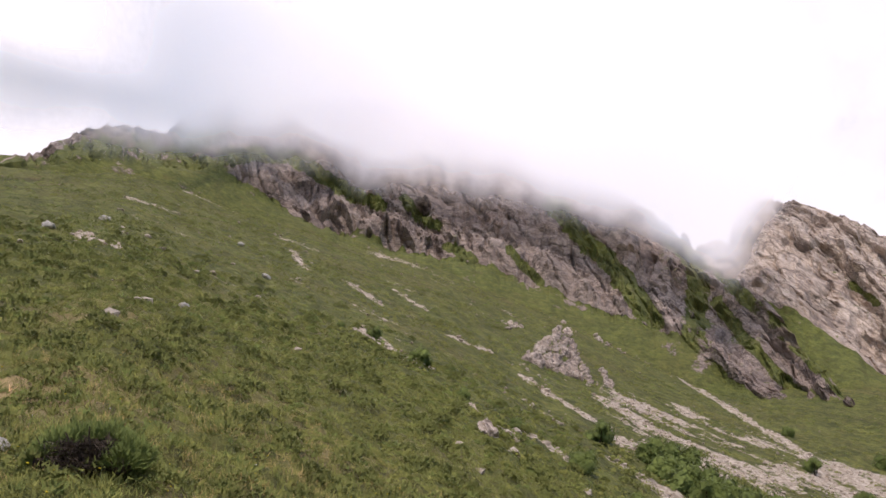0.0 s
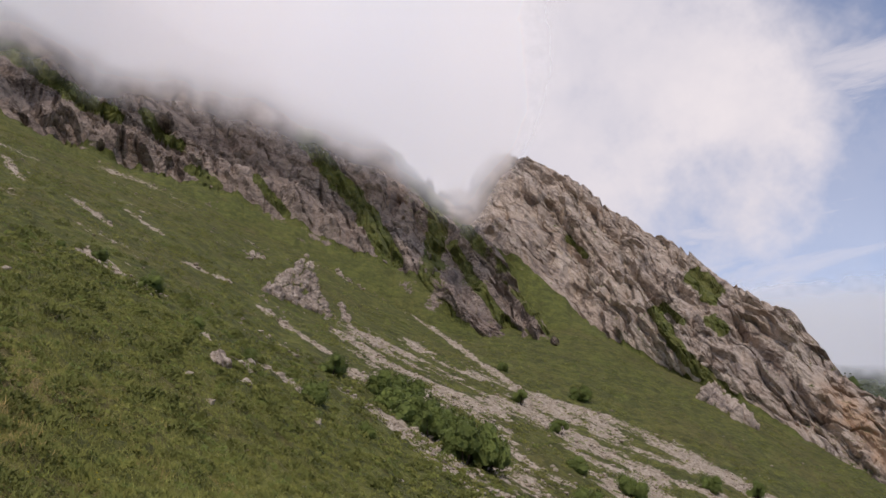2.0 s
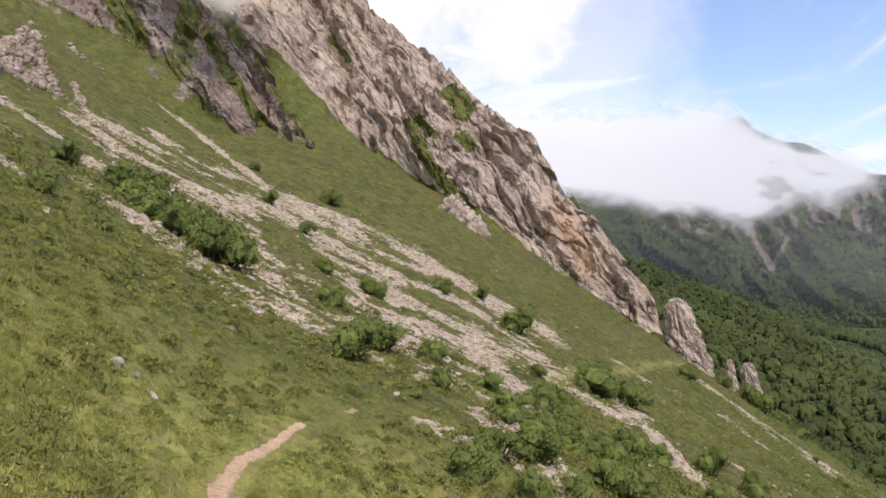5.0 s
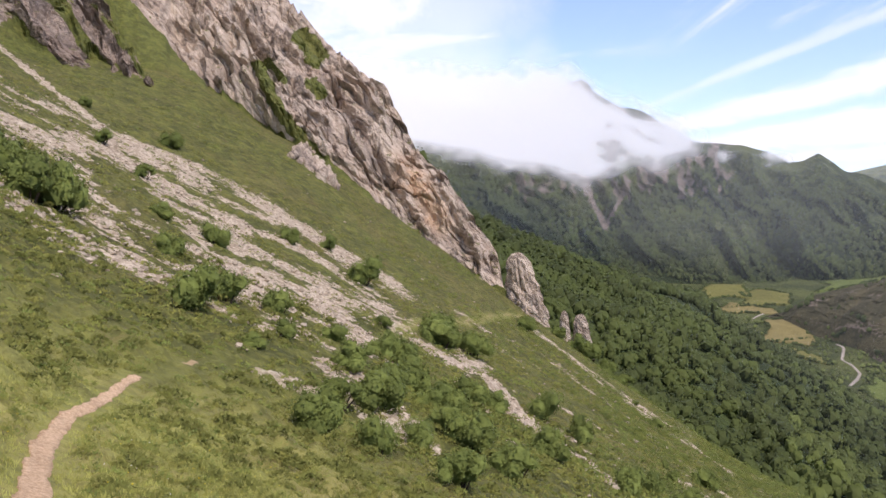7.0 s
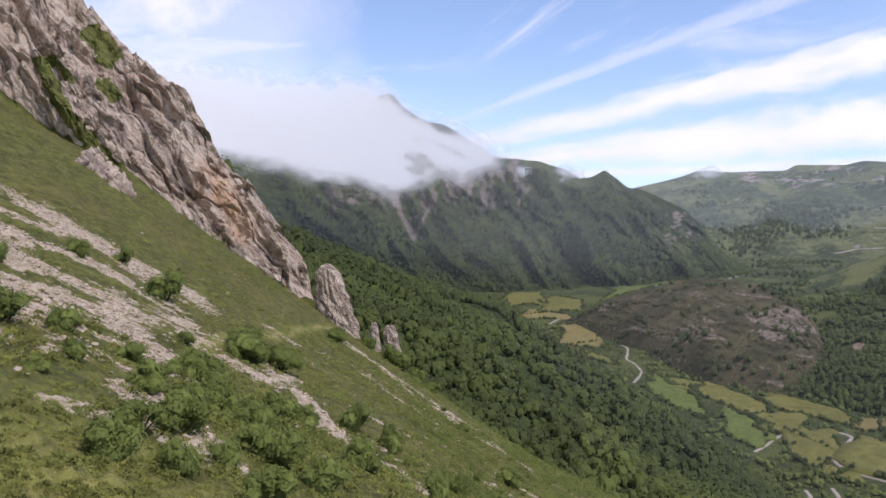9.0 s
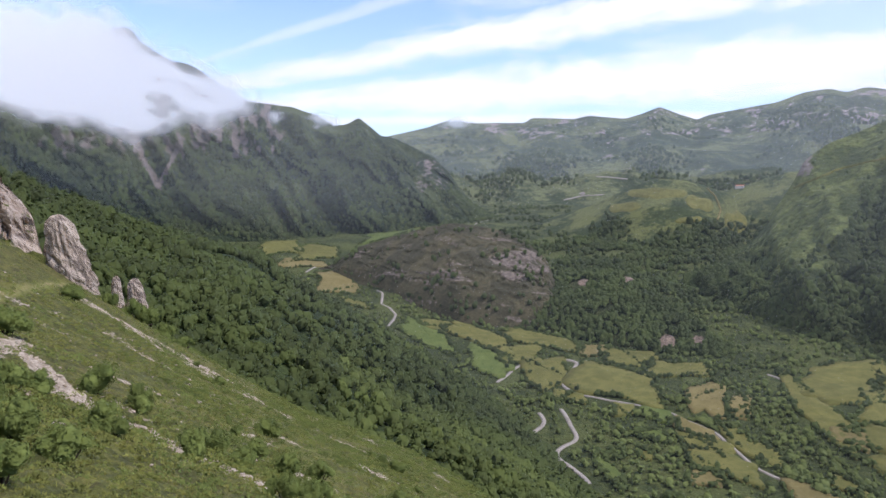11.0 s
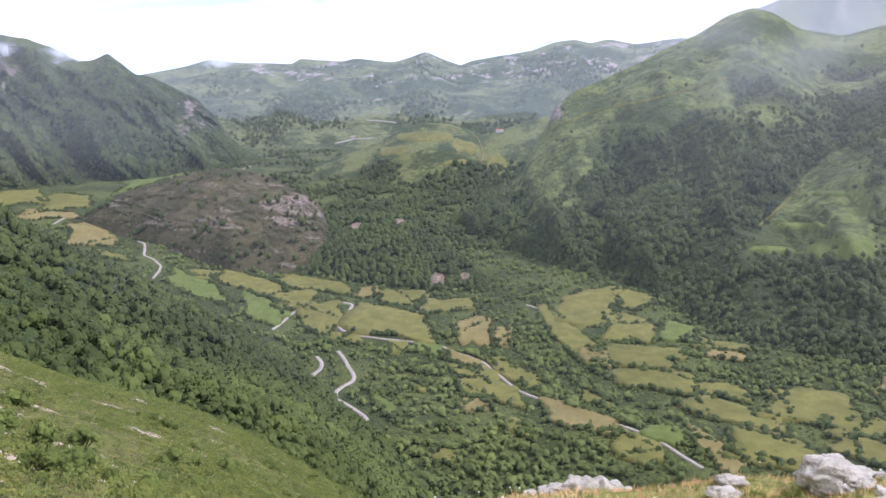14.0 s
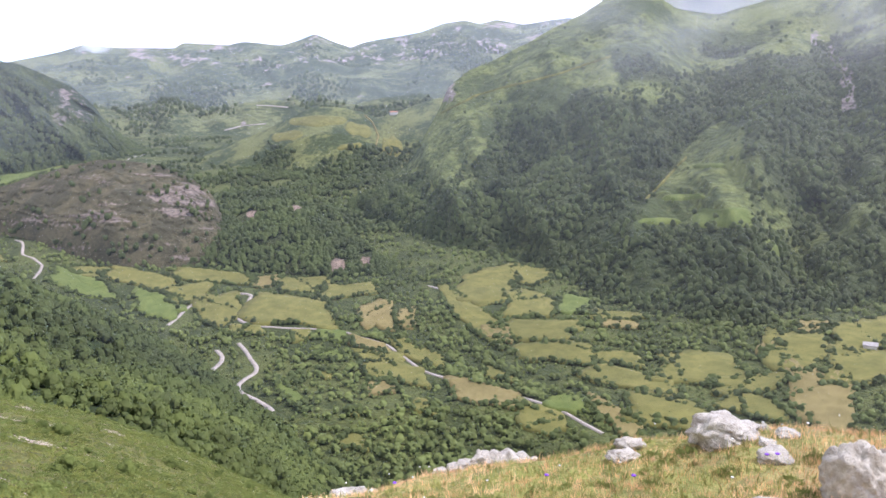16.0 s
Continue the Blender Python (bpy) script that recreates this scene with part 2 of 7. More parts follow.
def make_rock_material(name, scale, green, tone=(1.0, 1.0, 1.0), dip=(0.62, -0.44, 0.65), fold=5.0):
    m, n = material(name)
    p = place(n)
    c, h = rock_colour(n, p, scale, dip, fold)
    c = n.vmath("MULTIPLY", c, tone)
    g, gh = turf_colour(n, p, 1.0)
    mask = n.add("ShaderNodeAttribute")
    mask.node.attribute_name = "mask"
    s = n.add("ShaderNodeSeparateColor", 0, Color=mask)
    flat = n.add("ShaderNodeSeparateXYZ", 2, Vector=n.add("ShaderNodeNewGeometry", 1))
    soil = n.math("ADD", n.math("MULTIPLY", n.math("SUBTRACT", n.noise(p, 0.12 * scale, 6, 0.65), 0.5), 1.3), n.math("ADD", s, n.ramp(flat, 0.55, 0.95, -0.12, green)))
    ochre = n.add("ShaderNodeSeparateColor", 1, Color=mask)
    c = n.mix(n.math("MULTIPLY", ochre, n.ramp(n.noise(p, 0.16, 5, 0.65), 0.30, 0.56, 0.0, 0.85)), c, n.mix(n.noise(p, 0.7, 5, 0.7), rgb(0.40, 0.24, 0.14), rgb(0.62, 0.43, 0.27)))
    g = n.mix(0.2, g, n.mix(n.ramp(n.noise(p, 0.3, 5, 0.65), 0.35, 0.65), rgb(0.094, 0.116, 0.027), rgb(0.160, 0.188, 0.043)))
    grassy = n.ramp(soil, 0.46, 0.56)
    c = n.mix(grassy, c, g)
    h = n.math("MULTIPLY", h, n.math("SUBTRACT", 1.0, n.math("MULTIPLY", grassy, 0.6)))
    finish(n, c, 0.9, h, 0.6, 0.7 / scale)
    return m


def make_boulder_material():
    """Pale weathered limestone with grey lichen, dark pits and a few orange stains."""
    m, n = material("boulder_limestone")
    p = place(n)
    big, mid, fine = n.noise(p, 1.6, 5, 0.6), n.noise(p, 6.0, 6, 0.7), n.noise(p, 26.0, 5, 0.7)
    c = n.mix(n.ramp(mid, 0.3, 0.7), rgb(0.33, 0.295, 0.240), rgb(0.55, 0.515, 0.425))
    c = n.mix(n.ramp(big, 0.56, 0.68, 0, 0.45), c, rgb(0.40, 0.37, 0.34))
    c = n.mix(n.ramp(n.noise(p, 3.1, 5, 0.7), 0.66, 0.74, 0, 0.75), c, rgb(0.42, 0.20, 0.10))
    c = n.mix(n.ramp(fine, 0.26, 0.42, 0.6, 0), c, rgb(0.16, 0.145, 0.13))
    h = n.math("ADD", n.math("MULTIPLY", mid, 0.7), n.math("MULTIPLY", fine, 0.3))
    finish(n, c, 0.92, h, 0.9, 0.06)
    return m


def make_far_material(name, dark, light, rock, size, rock_at, beds=3.0):
    """Far slopes: woods, heath and meadow, darker between clumps and where woods are masked, with bare rock where the
    mask says so.
    """
    m, n = material(name)
    p = place(n)
    big = n.noise(p, size, 5, 0.6)
    mid = n.noise(p, size * 9, 5, 0.7)
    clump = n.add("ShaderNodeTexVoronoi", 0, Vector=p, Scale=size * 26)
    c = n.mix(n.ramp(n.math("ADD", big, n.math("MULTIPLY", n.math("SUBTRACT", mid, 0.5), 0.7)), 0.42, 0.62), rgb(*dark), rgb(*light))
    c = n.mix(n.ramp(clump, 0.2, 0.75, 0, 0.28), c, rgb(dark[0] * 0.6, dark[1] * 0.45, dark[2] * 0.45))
    mask = n.add("ShaderNodeAttribute")
    mask.node.attribute_name = "mask"
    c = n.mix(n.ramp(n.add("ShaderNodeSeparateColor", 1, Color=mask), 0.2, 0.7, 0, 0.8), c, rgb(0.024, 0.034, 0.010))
    s = n.add("ShaderNodeSeparateColor", 0, Color=mask)
    rocky = n.mix(n.ramp(n.noise(n.stretch(p, 1, 1, beds), size * 16 / beds ** 0.5, 6, 0.7), 0.34, 0.66), rgb(rock[0] * 0.4, rock[1] * 0.4, rock[2] * 0.4), rgb(*rock))
    c = n.mix(n.ramp(n.math("ADD", s, n.math("MULTIPLY", n.math("SUBTRACT", mid, 0.5), 1.2)), rock_at, rock_at + 0.14), c, rocky)
    finish(n, c, 0.95, n.math("SUBTRACT", mid, n.math("MULTIPLY", clump, 0.6)), 0.8, 0.25 / size * 0.1)
    return m


def make_leaf_material(name, dark, light, scale=1.0, stand=0.0):
    """Leaves: light comes through them, and they lean to the sky."""
    m, n = material(name)
    p = place(n)
    rnd = n.add("ShaderNodeNewGeometry", 8)
    tone = n.math("ADD", n.math("MULTIPLY", rnd, 0.45), n.math("MULTIPLY", n.ramp(n.noise(p, 0.9 * scale, 3, 0.6), 0.3, 0.7), 0.55))
    c = n.mix(tone, rgb(*dark), rgb(*light))
    c = n.mix(n.ramp(n.noise(p, 0.35 * scale, 4, 0.6), 0.38, 0.66, 0.0, 0.55), c, rgb(dark[0] * 0.8, dark[1] * 0.75, dark[2] * 0.7))
    if stand:
        c = n.mix(n.ramp(n.noise(p, stand, 5, 0.65), 0.42, 0.62, 0.0, 0.75), c, n.mix(rnd, rgb(light[0] * 0.92, light[1] * 0.95, light[2] * 0.92), rgb(light[0] * 1.22, light[1] * 1.22, light[2] * 1.15)))
    up = n.vmath("NORMALIZE", n.vmath("ADD", n.add("ShaderNodeNewGeometry", 1), (0.0, 0.0, 0.55)))
    body = n.add("ShaderNodeBsdfPrincipled", Base_Color=c, Roughness=0.7, Specular_IOR_Level=0.2, Normal=up)
    thin = n.add("ShaderNodeBsdfTranslucent", Color=c, Normal=n.vmath("MULTIPLY", up, (-1.0, -1.0, -1.0)))
    n.node("ShaderNodeOutputMaterial", Surface=n.add("ShaderNodeAddShader", i0=body, i1=thin))
    return m


def make_plain(name, a, b, scale, rough=0.85, bump=0.4, distance=0.02):
    m, n = material(name)
    p = place(n)
    t = n.noise(p, scale, 6, 0.68)
    c = n.mix(n.ramp(t, 0.3, 0.7), rgb(*a), rgb(*b))
    c = n.mix(n.ramp(n.noise(p, scale * 0.13, 4, 0.6), 0.45, 0.7, 0, 0.4), c, rgb(a[0] * 0.6, a[1] * 0.6, a[2] * 0.6))
    finish(n, c, rough, t, bump, distance)
    return m


HILL = make_hill_material()
CRAG = make_rock_material("crag_limestone", 1.0, 0.36, (0.90, 0.845, 0.79))
# brown folded rock, its tone also darkened to stand for the cloud's shade
CRAG_CLOUD_SHADED = make_rock_material("brown_folded_limestone_cloud_shaded", 1.0, 0.36, (0.60, 0.545, 0.515), (0.15, -0.25, 0.95), 13.0)
BOULDER = make_boulder_material()
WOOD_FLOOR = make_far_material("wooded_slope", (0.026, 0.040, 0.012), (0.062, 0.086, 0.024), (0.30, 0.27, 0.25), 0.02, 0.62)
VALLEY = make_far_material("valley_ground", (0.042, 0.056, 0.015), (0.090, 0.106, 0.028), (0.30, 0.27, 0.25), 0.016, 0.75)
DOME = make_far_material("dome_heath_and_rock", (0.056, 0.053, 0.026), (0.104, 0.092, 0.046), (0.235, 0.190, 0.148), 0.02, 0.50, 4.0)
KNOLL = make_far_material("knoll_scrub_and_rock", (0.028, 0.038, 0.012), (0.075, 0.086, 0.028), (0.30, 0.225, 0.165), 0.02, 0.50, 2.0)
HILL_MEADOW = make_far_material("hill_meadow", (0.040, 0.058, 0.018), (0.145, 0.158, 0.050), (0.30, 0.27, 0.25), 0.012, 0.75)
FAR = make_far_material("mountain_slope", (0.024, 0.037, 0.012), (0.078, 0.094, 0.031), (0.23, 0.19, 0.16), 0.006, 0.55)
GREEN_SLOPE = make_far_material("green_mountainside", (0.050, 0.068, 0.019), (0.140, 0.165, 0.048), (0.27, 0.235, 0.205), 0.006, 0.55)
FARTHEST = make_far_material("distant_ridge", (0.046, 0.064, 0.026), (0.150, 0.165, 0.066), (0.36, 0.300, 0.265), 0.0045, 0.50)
LEAF = make_leaf_material("shrub_leaves", (0.060, 0.082, 0.020), (0.150, 0.186, 0.048))
TREE = make_leaf_material("tree_leaves", (0.019, 0.027, 0.0085), (0.043, 0.057, 0.0155), 0.12, 0.011)
HEATH = make_leaf_material("heath_leaves", (0.097, 0.104, 0.026), (0.188, 0.192, 0.049), 3.0)
BRIGHT = make_leaf_material("bilberry_leaves", (0.090, 0.106, 0.025), (0.165, 0.184, 0.044), 3.0)
TIPS = make_leaf_material("short_grass", (0.165, 0.178, 0.048), (0.290, 0.295, 0.085), 3.0)
SCRUB = make_leaf_material("scrub_leaves", (0.040, 0.054, 0.0155), (0.082, 0.102, 0.029), 0.12, 0.015)
BUSH = make_leaf_material("bush_leaves", (0.019, 0.027, 0.008), (0.043, 0.056, 0.015), 0.3, 0.02)
EDGE = make_leaf_material("wood_edge_leaves", (0.029, 0.040, 0.011), (0.064, 0.082, 0.021), 0.2, 0.02)
HEATHER = make_leaf_material("heather_leaves", (0.067, 0.078, 0.020), (0.132, 0.143, 0.037), 3.0)
SHRUB = make_leaf_material("broadleaf_shrub_leaves", (0.052, 0.072, 0.018), (0.134, 0.168, 0.043))
STRAW = make_leaf_material("dry_grass", (0.47, 0.290, 0.145), (0.78, 0.545, 0.300), 3.0)
TAN = make_leaf_material("faded_grass", (0.21, 0.155, 0.058), (0.40, 0.305, 0.125), 3.0)
TWIG = make_plain("brown_twigs", (0.035, 0.024, 0.016), (0.10, 0.075, 0.05), 9.0)
TARMAC = make_plain("pale_road", (0.29, 0.255, 0.21), (0.40, 0.355, 0.30), 0.5)
MEADOW = make_plain("mown_meadow", (0.108, 0.110, 0.025), (0.172, 0.160, 0.042), 0.09, 0.95)
LUSH = make_plain("lush_meadow", (0.082, 0.112, 0.023), (0.128, 0.156, 0.036), 0.09, 0.95)
HAY = make_plain("hay_meadow", (0.155, 0.130, 0.042), (0.225, 0.182, 0.068), 0.09, 0.95)
STONE = make_plain("scree_stone", (0.30, 0.238, 0.166), (0.58, 0.490, 0.375), 2.0)


# ---------------------------------------------------------------- building helpers
def mesh_object(name, verts, faces, mat, smooth_shade=True, mask=None):
    """A mesh object from arrays; faces is an (n, 3) or (n, 4) array."""
    me = bpy.data.meshes.new(name)
    verts, faces = np.asarray(verts, np.float32), np.asarray(faces, np.int32)
    k = faces.shape[1]
    me.vertices.add(len(verts)), me.loops.add(faces.size), me.polygons.add(len(faces))
    me.vertices.foreach_set("co", verts.ravel())
    me.loops.foreach_set("vertex_index", faces.ravel())
    me.polygons.foreach_set("loop_start", np.arange(0, faces.size, k, dtype=np.int32))
    me.polygons.foreach_set("use_smooth", np.full(len(faces), smooth_shade))
    if mask is not None:
        layer = me.color_attributes.new("mask", "FLOAT_COLOR", "POINT")
        layer.data.foreach_set("color", (mask if mask.shape[1] == 4 else np.c_[mask, np.ones(len(mask))]).astype(np.float32).ravel())
    me.materials.append(mat)
    me.update(calc_edges=True)
    me.validate()
    return new(name, me)


def grid_faces(rows, cols):
    i = np.arange(rows * cols).reshape(rows, cols)
    return np.stack([i[:-1, :-1], i[:-1, 1:], i[1:, 1:], i[1:, :-1]], -1).reshape(-1, 4)


SHEETS = {}


def landform(name, az0, az1, step, foot, crest, rows, mat, relief, mask_of, bulge=1.0, blur=0.8, back=0.9, skirt=0.12, join=False, faceted=False, stain=None):
    """A slope that rises from a foot line to a crest line, both given as (azimuth, distance, elevation), and falls away behind."""
    az = np.arange(az0, az1, step)
    rf, ef = curve_of(foot, 1, blur * 2)(az), curve_of(foot, 2, blur * 1.5)(az)
    rc, ec = curve_of(crest, 1, blur * 2)(az), curve_of(crest, 2, blur)(az)
    if join:
        ef = ef + 0.40 * fbm(az * 0.55, 0 * az, 0 * az, 4, 0.6, 93) * smooth(az, -16, -8)
    zf, zc = EYE + rf * np.tan(np.radians(ef)), EYE + rc * np.tan(np.radians(ec))
    u = np.concatenate([np.linspace(-skirt, 1, rows), 1 + np.linspace(0.05, 1.2, 9) ** 1.3])[:, None]
    r = rf + (rc - rf) * u
    t = np.clip(u, 0, 1)
    z = zf + (zc - zf) * (t ** bulge)
    z = np.where(u < 0, zf + (zc - zf) * u * 1.4, z)
    if join:
        sink = np.clip(-u / skirt, 0, 1)
        z = np.where(u < 0, zf * (1 - sink) + (hill_z(np.broadcast_to(az, r.shape), r) - 3.0) * sink, z)
    z = np.where(u > 1, zc - (r - rc) * back, z)
    a = np.broadcast_to(az, r.shape)
    p = at(a, r, z)
    p, lift = relief(p, a, np.broadcast_to(u, r.shape))
    mask = np.zeros((*r.shape, 3))
    mask[..., 0] = mask_of(p, a, np.broadcast_to(u, r.shape))
    # second channel: ochre on the crag, darker ground among trees on the mountainside
    if stain:
        mask[..., 1] = stain(p, a, np.broadcast_to(u, r.shape))
    SHEETS[name] = (az, u[:, 0], p)
    return mesh_object(name, p.reshape(-1, 3), grid_faces(*r.shape), mat, not faceted, mask.reshape(-1, 3))


def on_sheet(name, az, u):
    """The place on a landform at an azimuth and a share of its height."""
    azs, us, p = SHEETS[name]
    i = np.clip(np.interp(u, us, np.arange(len(us))), 0, len(us) - 1.001)
    j = np.clip((np.asarray(az) - azs[0]) / (azs[1] - azs[0]), 0, len(azs) - 1.001)
    i0, j0 = i.astype(int), j.astype(int)
    fi, fj = (i - i0)[..., None], (j - j0)[..., None]
    return (p[i0, j0] * (1 - fi) + p[i0 + 1, j0] * fi) * (1 - fj) + (p[i0, j0 + 1] * (1 - fi) + p[i0 + 1, j0 + 1] * fi) * fj


# ---------------------------------------------------------------- the hillside underfoot
RINGS = np.array([1.2, 5.0, 9.0, 20.0, 40.0, 80.0, 130.0, 190.0])
SLOPE = {   # azimuth: elevation seen at each ring
    -120: (-52, -6, 5, 15, 20, 23, 25, 26), -60: (-52, -8, 6, 15, 20, 23, 25, 26),
    -35: (-53, -12, 2, 12, 18, 22, 24, 25), -24: (-53, -12, 5, 14, 19, 23, 25.5, 26.5), -10: (-53, -15, -1, 9, 15, 20, 22.5, 23.8),
    0: (-53, -19, -7, 4.5, 11, 16, 19.5, 22), 10: (-53, -24, -13.5, -2.5, 4.6, 11, 14.5, 18), 20: (-53, -29, -19, -10.5, -2, 6, 9.5, 12.6),
    30: (-53, -31, -22.5, -14.5, -7, 1, 6, 11.7), 40: (-53, -33, -25.5, -18, -11, -4, 1.5, 5.8), 53: (-53, -34, -28, -22, -15.5, -10, -6.4, -3.4),
    60: (-53, -33, -28, -23, -18.5, -13.5, -10.5, -8.6), 70: (-53, -33, -30, -27, -23, -18.5, -16, -14.6), 80: (-53, -33, -29, -29, -27, -23, -20, -18.5),
}
SLOPE_EAST = {
    89: (-53, -33, -26.2, -30, -30, -27, -25, -24), 100: (-53, -33, -25, -33, -33, -31, -30, -29.5), 112: (-53, -32, -23.2, -34, -35, -35, -35, -35),
    125: (-53, -30, -20.9, -31, -34, -35, -35, -35), 136: (-53, -29, -19.4, -28, -33, -34, -35, -35), 150: (-53, -27, -18, -24, -29, -31, -33, -34),
    180: (-53, -20, -12, -12, -13, -14, -15, -16), 240: (-52, -6, 5, 15, 20, 23, 25, 26),
}


def slope_table():
    rows = sorted({**SLOPE, **SLOPE_EAST}.items())
    azs = np.array([k for k, _ in rows], float)
    els = np.array([v for _, v in rows], float)
    fa, fl = np.arange(-120, 240.01, 0.5), np.linspace(math.log(RINGS[0]), math.log(RINGS[-1]), 160)
    g = np.stack([np.interp(fa, azs, els[:, k]) for k in range(len(RINGS))], 1)
    g = np.stack([np.interp(fl, np.log(RINGS), row) for row in g], 0)
    ka, kl = np.hanning(15)[1:-1], np.hanning(13)[1:-1]
    ka, kl = ka / ka.sum(), kl / kl.sum()
    g = np.apply_along_axis(lambda v: np.convolve(np.pad(v, 6, mode="edge"), ka, "valid"), 0, g)
    g = np.apply_along_axis(lambda v: np.convolve(np.pad(v, 5, mode="edge"), kl, "valid"), 1, g)
    return fa, fl, g


TABLE = slope_table()


NEAR_PATH = []


def hill_z(az, r):
    """Height of the hillside."""
    fa, fl, g = TABLE
    az, r = np.broadcast_arrays(np.asarray(az, float), np.asarray(r, float))
    i = np.clip((az + 120) / 0.5, 0, len(fa) - 1.001)
    j = np.clip((np.log(np.maximum(r, 0.05)) - fl[0]) / (fl[1] - fl[0]), 0, len(fl) - 1.001)
    i0, j0 = i.astype(int), j.astype(int)
    fi, fj = i - i0, j - j0
    el = (g[i0, j0] * (1 - fi) + g[i0 + 1, j0] * fi) * (1 - fj) + (g[i0, j0 + 1] * (1 - fi) + g[i0 + 1, j0 + 1] * fi) * fj
    inner = np.minimum(r, RINGS[-1])
    z = EYE + inner * np.tan(np.radians(el))
    z = np.where(r < RINGS[0], (EYE + RINGS[0] * np.tan(np.radians(el))) * (r / RINGS[0]), z)
    past = np.maximum(r - RINGS[-1], 0)
    z = z - past * np.where(el > 0, -0.05, 0.8)
    a = np.radians(az)
    x, y = r * np.sin(a), r * np.cos(a)
    lumps = 0.55 * fbm(x * 0.055, y * 0.055, 0 * x, 3, 0.5, 3) * smooth(r, 12, 45) + 0.16 * fbm(x * 0.35, y * 0.35, 0 * x, 3, 0.55, 9) * smooth(r, 1.5, 6) + (0.42 * np.abs(fbm(x * 0.80, y * 0.80, 0 * x, 2, 0.4, 13)) - 0.12 + 0.16 * np.abs(fbm(x * 2.1, y * 2.1, 0 * x, 2, 0.5, 17))) * smooth(r, 3, 8) * smooth(-az, -100, -85)
    if NEAR_PATH:
        lumps = lumps * smooth(to_line(x, y, NEAR_PATH), 0.15, 0.9)
    return z + lumps


def hill_point(az, r):
    return at(np.asarray(az, float), np.asarray(r, float), hill_z(az, r))


def spot(az, el, near=3.0):
    """The first place of the hillside that is met from the lookout in a direction."""
    r = np.exp(np.linspace(math.log(near), math.log(190), 500))
    seen = np.degrees(np.arctan2(hill_z(np.full(500, az), r) - EYE, r))
    k = int(np.argmax(seen >= el)) if (seen >= el).any() else 499
    return r[k]


# bare streaks: azimuth and elevation of both ends, half width in metres
STREAKS = [
    (-7.8, 20.0, -5.2, 18.6, 0.9), (-12.2, 22.0, -10.8, 20.8, 0.6), (-5.8, 16.2, -2.4, 14.4, 1.5), (0.3, 16.3, 3.4, 15.2, 0.7), (-4.0, 19.5, -1.0, 18.0, 0.5),
    (6.0, 13.2, 11.8, 9.6, 0.9), (6.6, 9.0, 8.8, 7.6, 0.9), (12.2, 11.2, 19.0, 7.5, 2.2), (-27.5, 21.3, -25.0, 20.7, 0.7), (1.0, 12.0, 5.0, 9.0, 0.35),
    (36.6, -10.0, 38.6, -10.8, 0.8), (41.4, -9.4, 45.6, -14.2, 1.3), (47.6, -7.9, 50.2, -9.0, 1.2), (50.6, -10.7, 52.0, -11.9, 1.0), (53.4, -11.6, 55.4, -13.3, 1.1), (57.5, -14.6, 59.4, -15.6, 1.0),
]
STREAKS_LOW = [
    (15.4, 14.5, 22.5, 8.9, 0.8), (22.5, 8.9, 28.0, 5.2, 1.3), (18.5, 12.0, 26.7, 6.1, 0.6), (11.7, 11.7, 14.5, 9.5, 1.4), (34.1, -2.3, 35.0, -4.8, 1.5), (55.4, -6.3, 57.6, -7.9, 1.3),
    (57.6, -7.9, 62.8, -11.2, 1.2), (52.1, -9.8, 55.4, -13.3, 0.8), (55.4, -13.3, 62.5, -17.0, 0.7), (61.6, -10.5, 64.0, -12.0, 2.0), (66.0, -13.3, 69.1, -15.3, 0.9), (73.1, -17.2, 77.1, -18.7, 0.9),
    (61.7, -16.8, 62.6, -17.7, 1.1), (64.8, -18.7, 67.9, -20.3, 0.8), (70.5, -20.2, 70.9, -21.0, 0.6), (72.7, -22.1, 74.8, -22.7, 0.6)]
PATH_SEEN = [(19.0, -24.0), (20.8, -17.1), (21.0, -14.8), (21.6, -13.1), (22.8, -12.2), (24.2, -11.3), (25.4, -10.7), (26.5, -10.0), (27.2, -9.7), (30.5, -8.8), (34.3, -8.4), (40.1, -8.2), (44.8, -7.1), (47.0, -6.0), (51.0, -5.7), (53.0, -5.4), (54.5, -5.3)]
PATH = [(205.0, 14.0), (200.0, 7.0), (195.0, 3.0), (190.0, 1.0), (10.0, 1.5), (16.0, 3.0)] + [(a, float(spot(a, e))) for a, e in PATH_SEEN]

NEAR_PATH.extend((r * math.sin(radians(a)), r * math.cos(radians(a))) for a, r in PATH if a < 27.3 or a > 150)


def to_line(x, y, pts):
    """Distance of points to a line of points, in plan."""
    best = np.full(x.shape, 1e9)
    for (x0, y0), (x1, y1) in zip(pts[:-1], pts[1:]):
        dx, dy = x1 - x0, y1 - y0
        t = np.clip(((x - x0) * dx + (y - y0) * dy) / (dx * dx + dy * dy + 1e-9), 0, 1)
        best = np.minimum(best, np.hypot(x - x0 - t * dx, y - y0 - t * dy))
    return best


def plan(az, r):
    return (r * math.sin(radians(az)), r * math.cos(radians(az)))


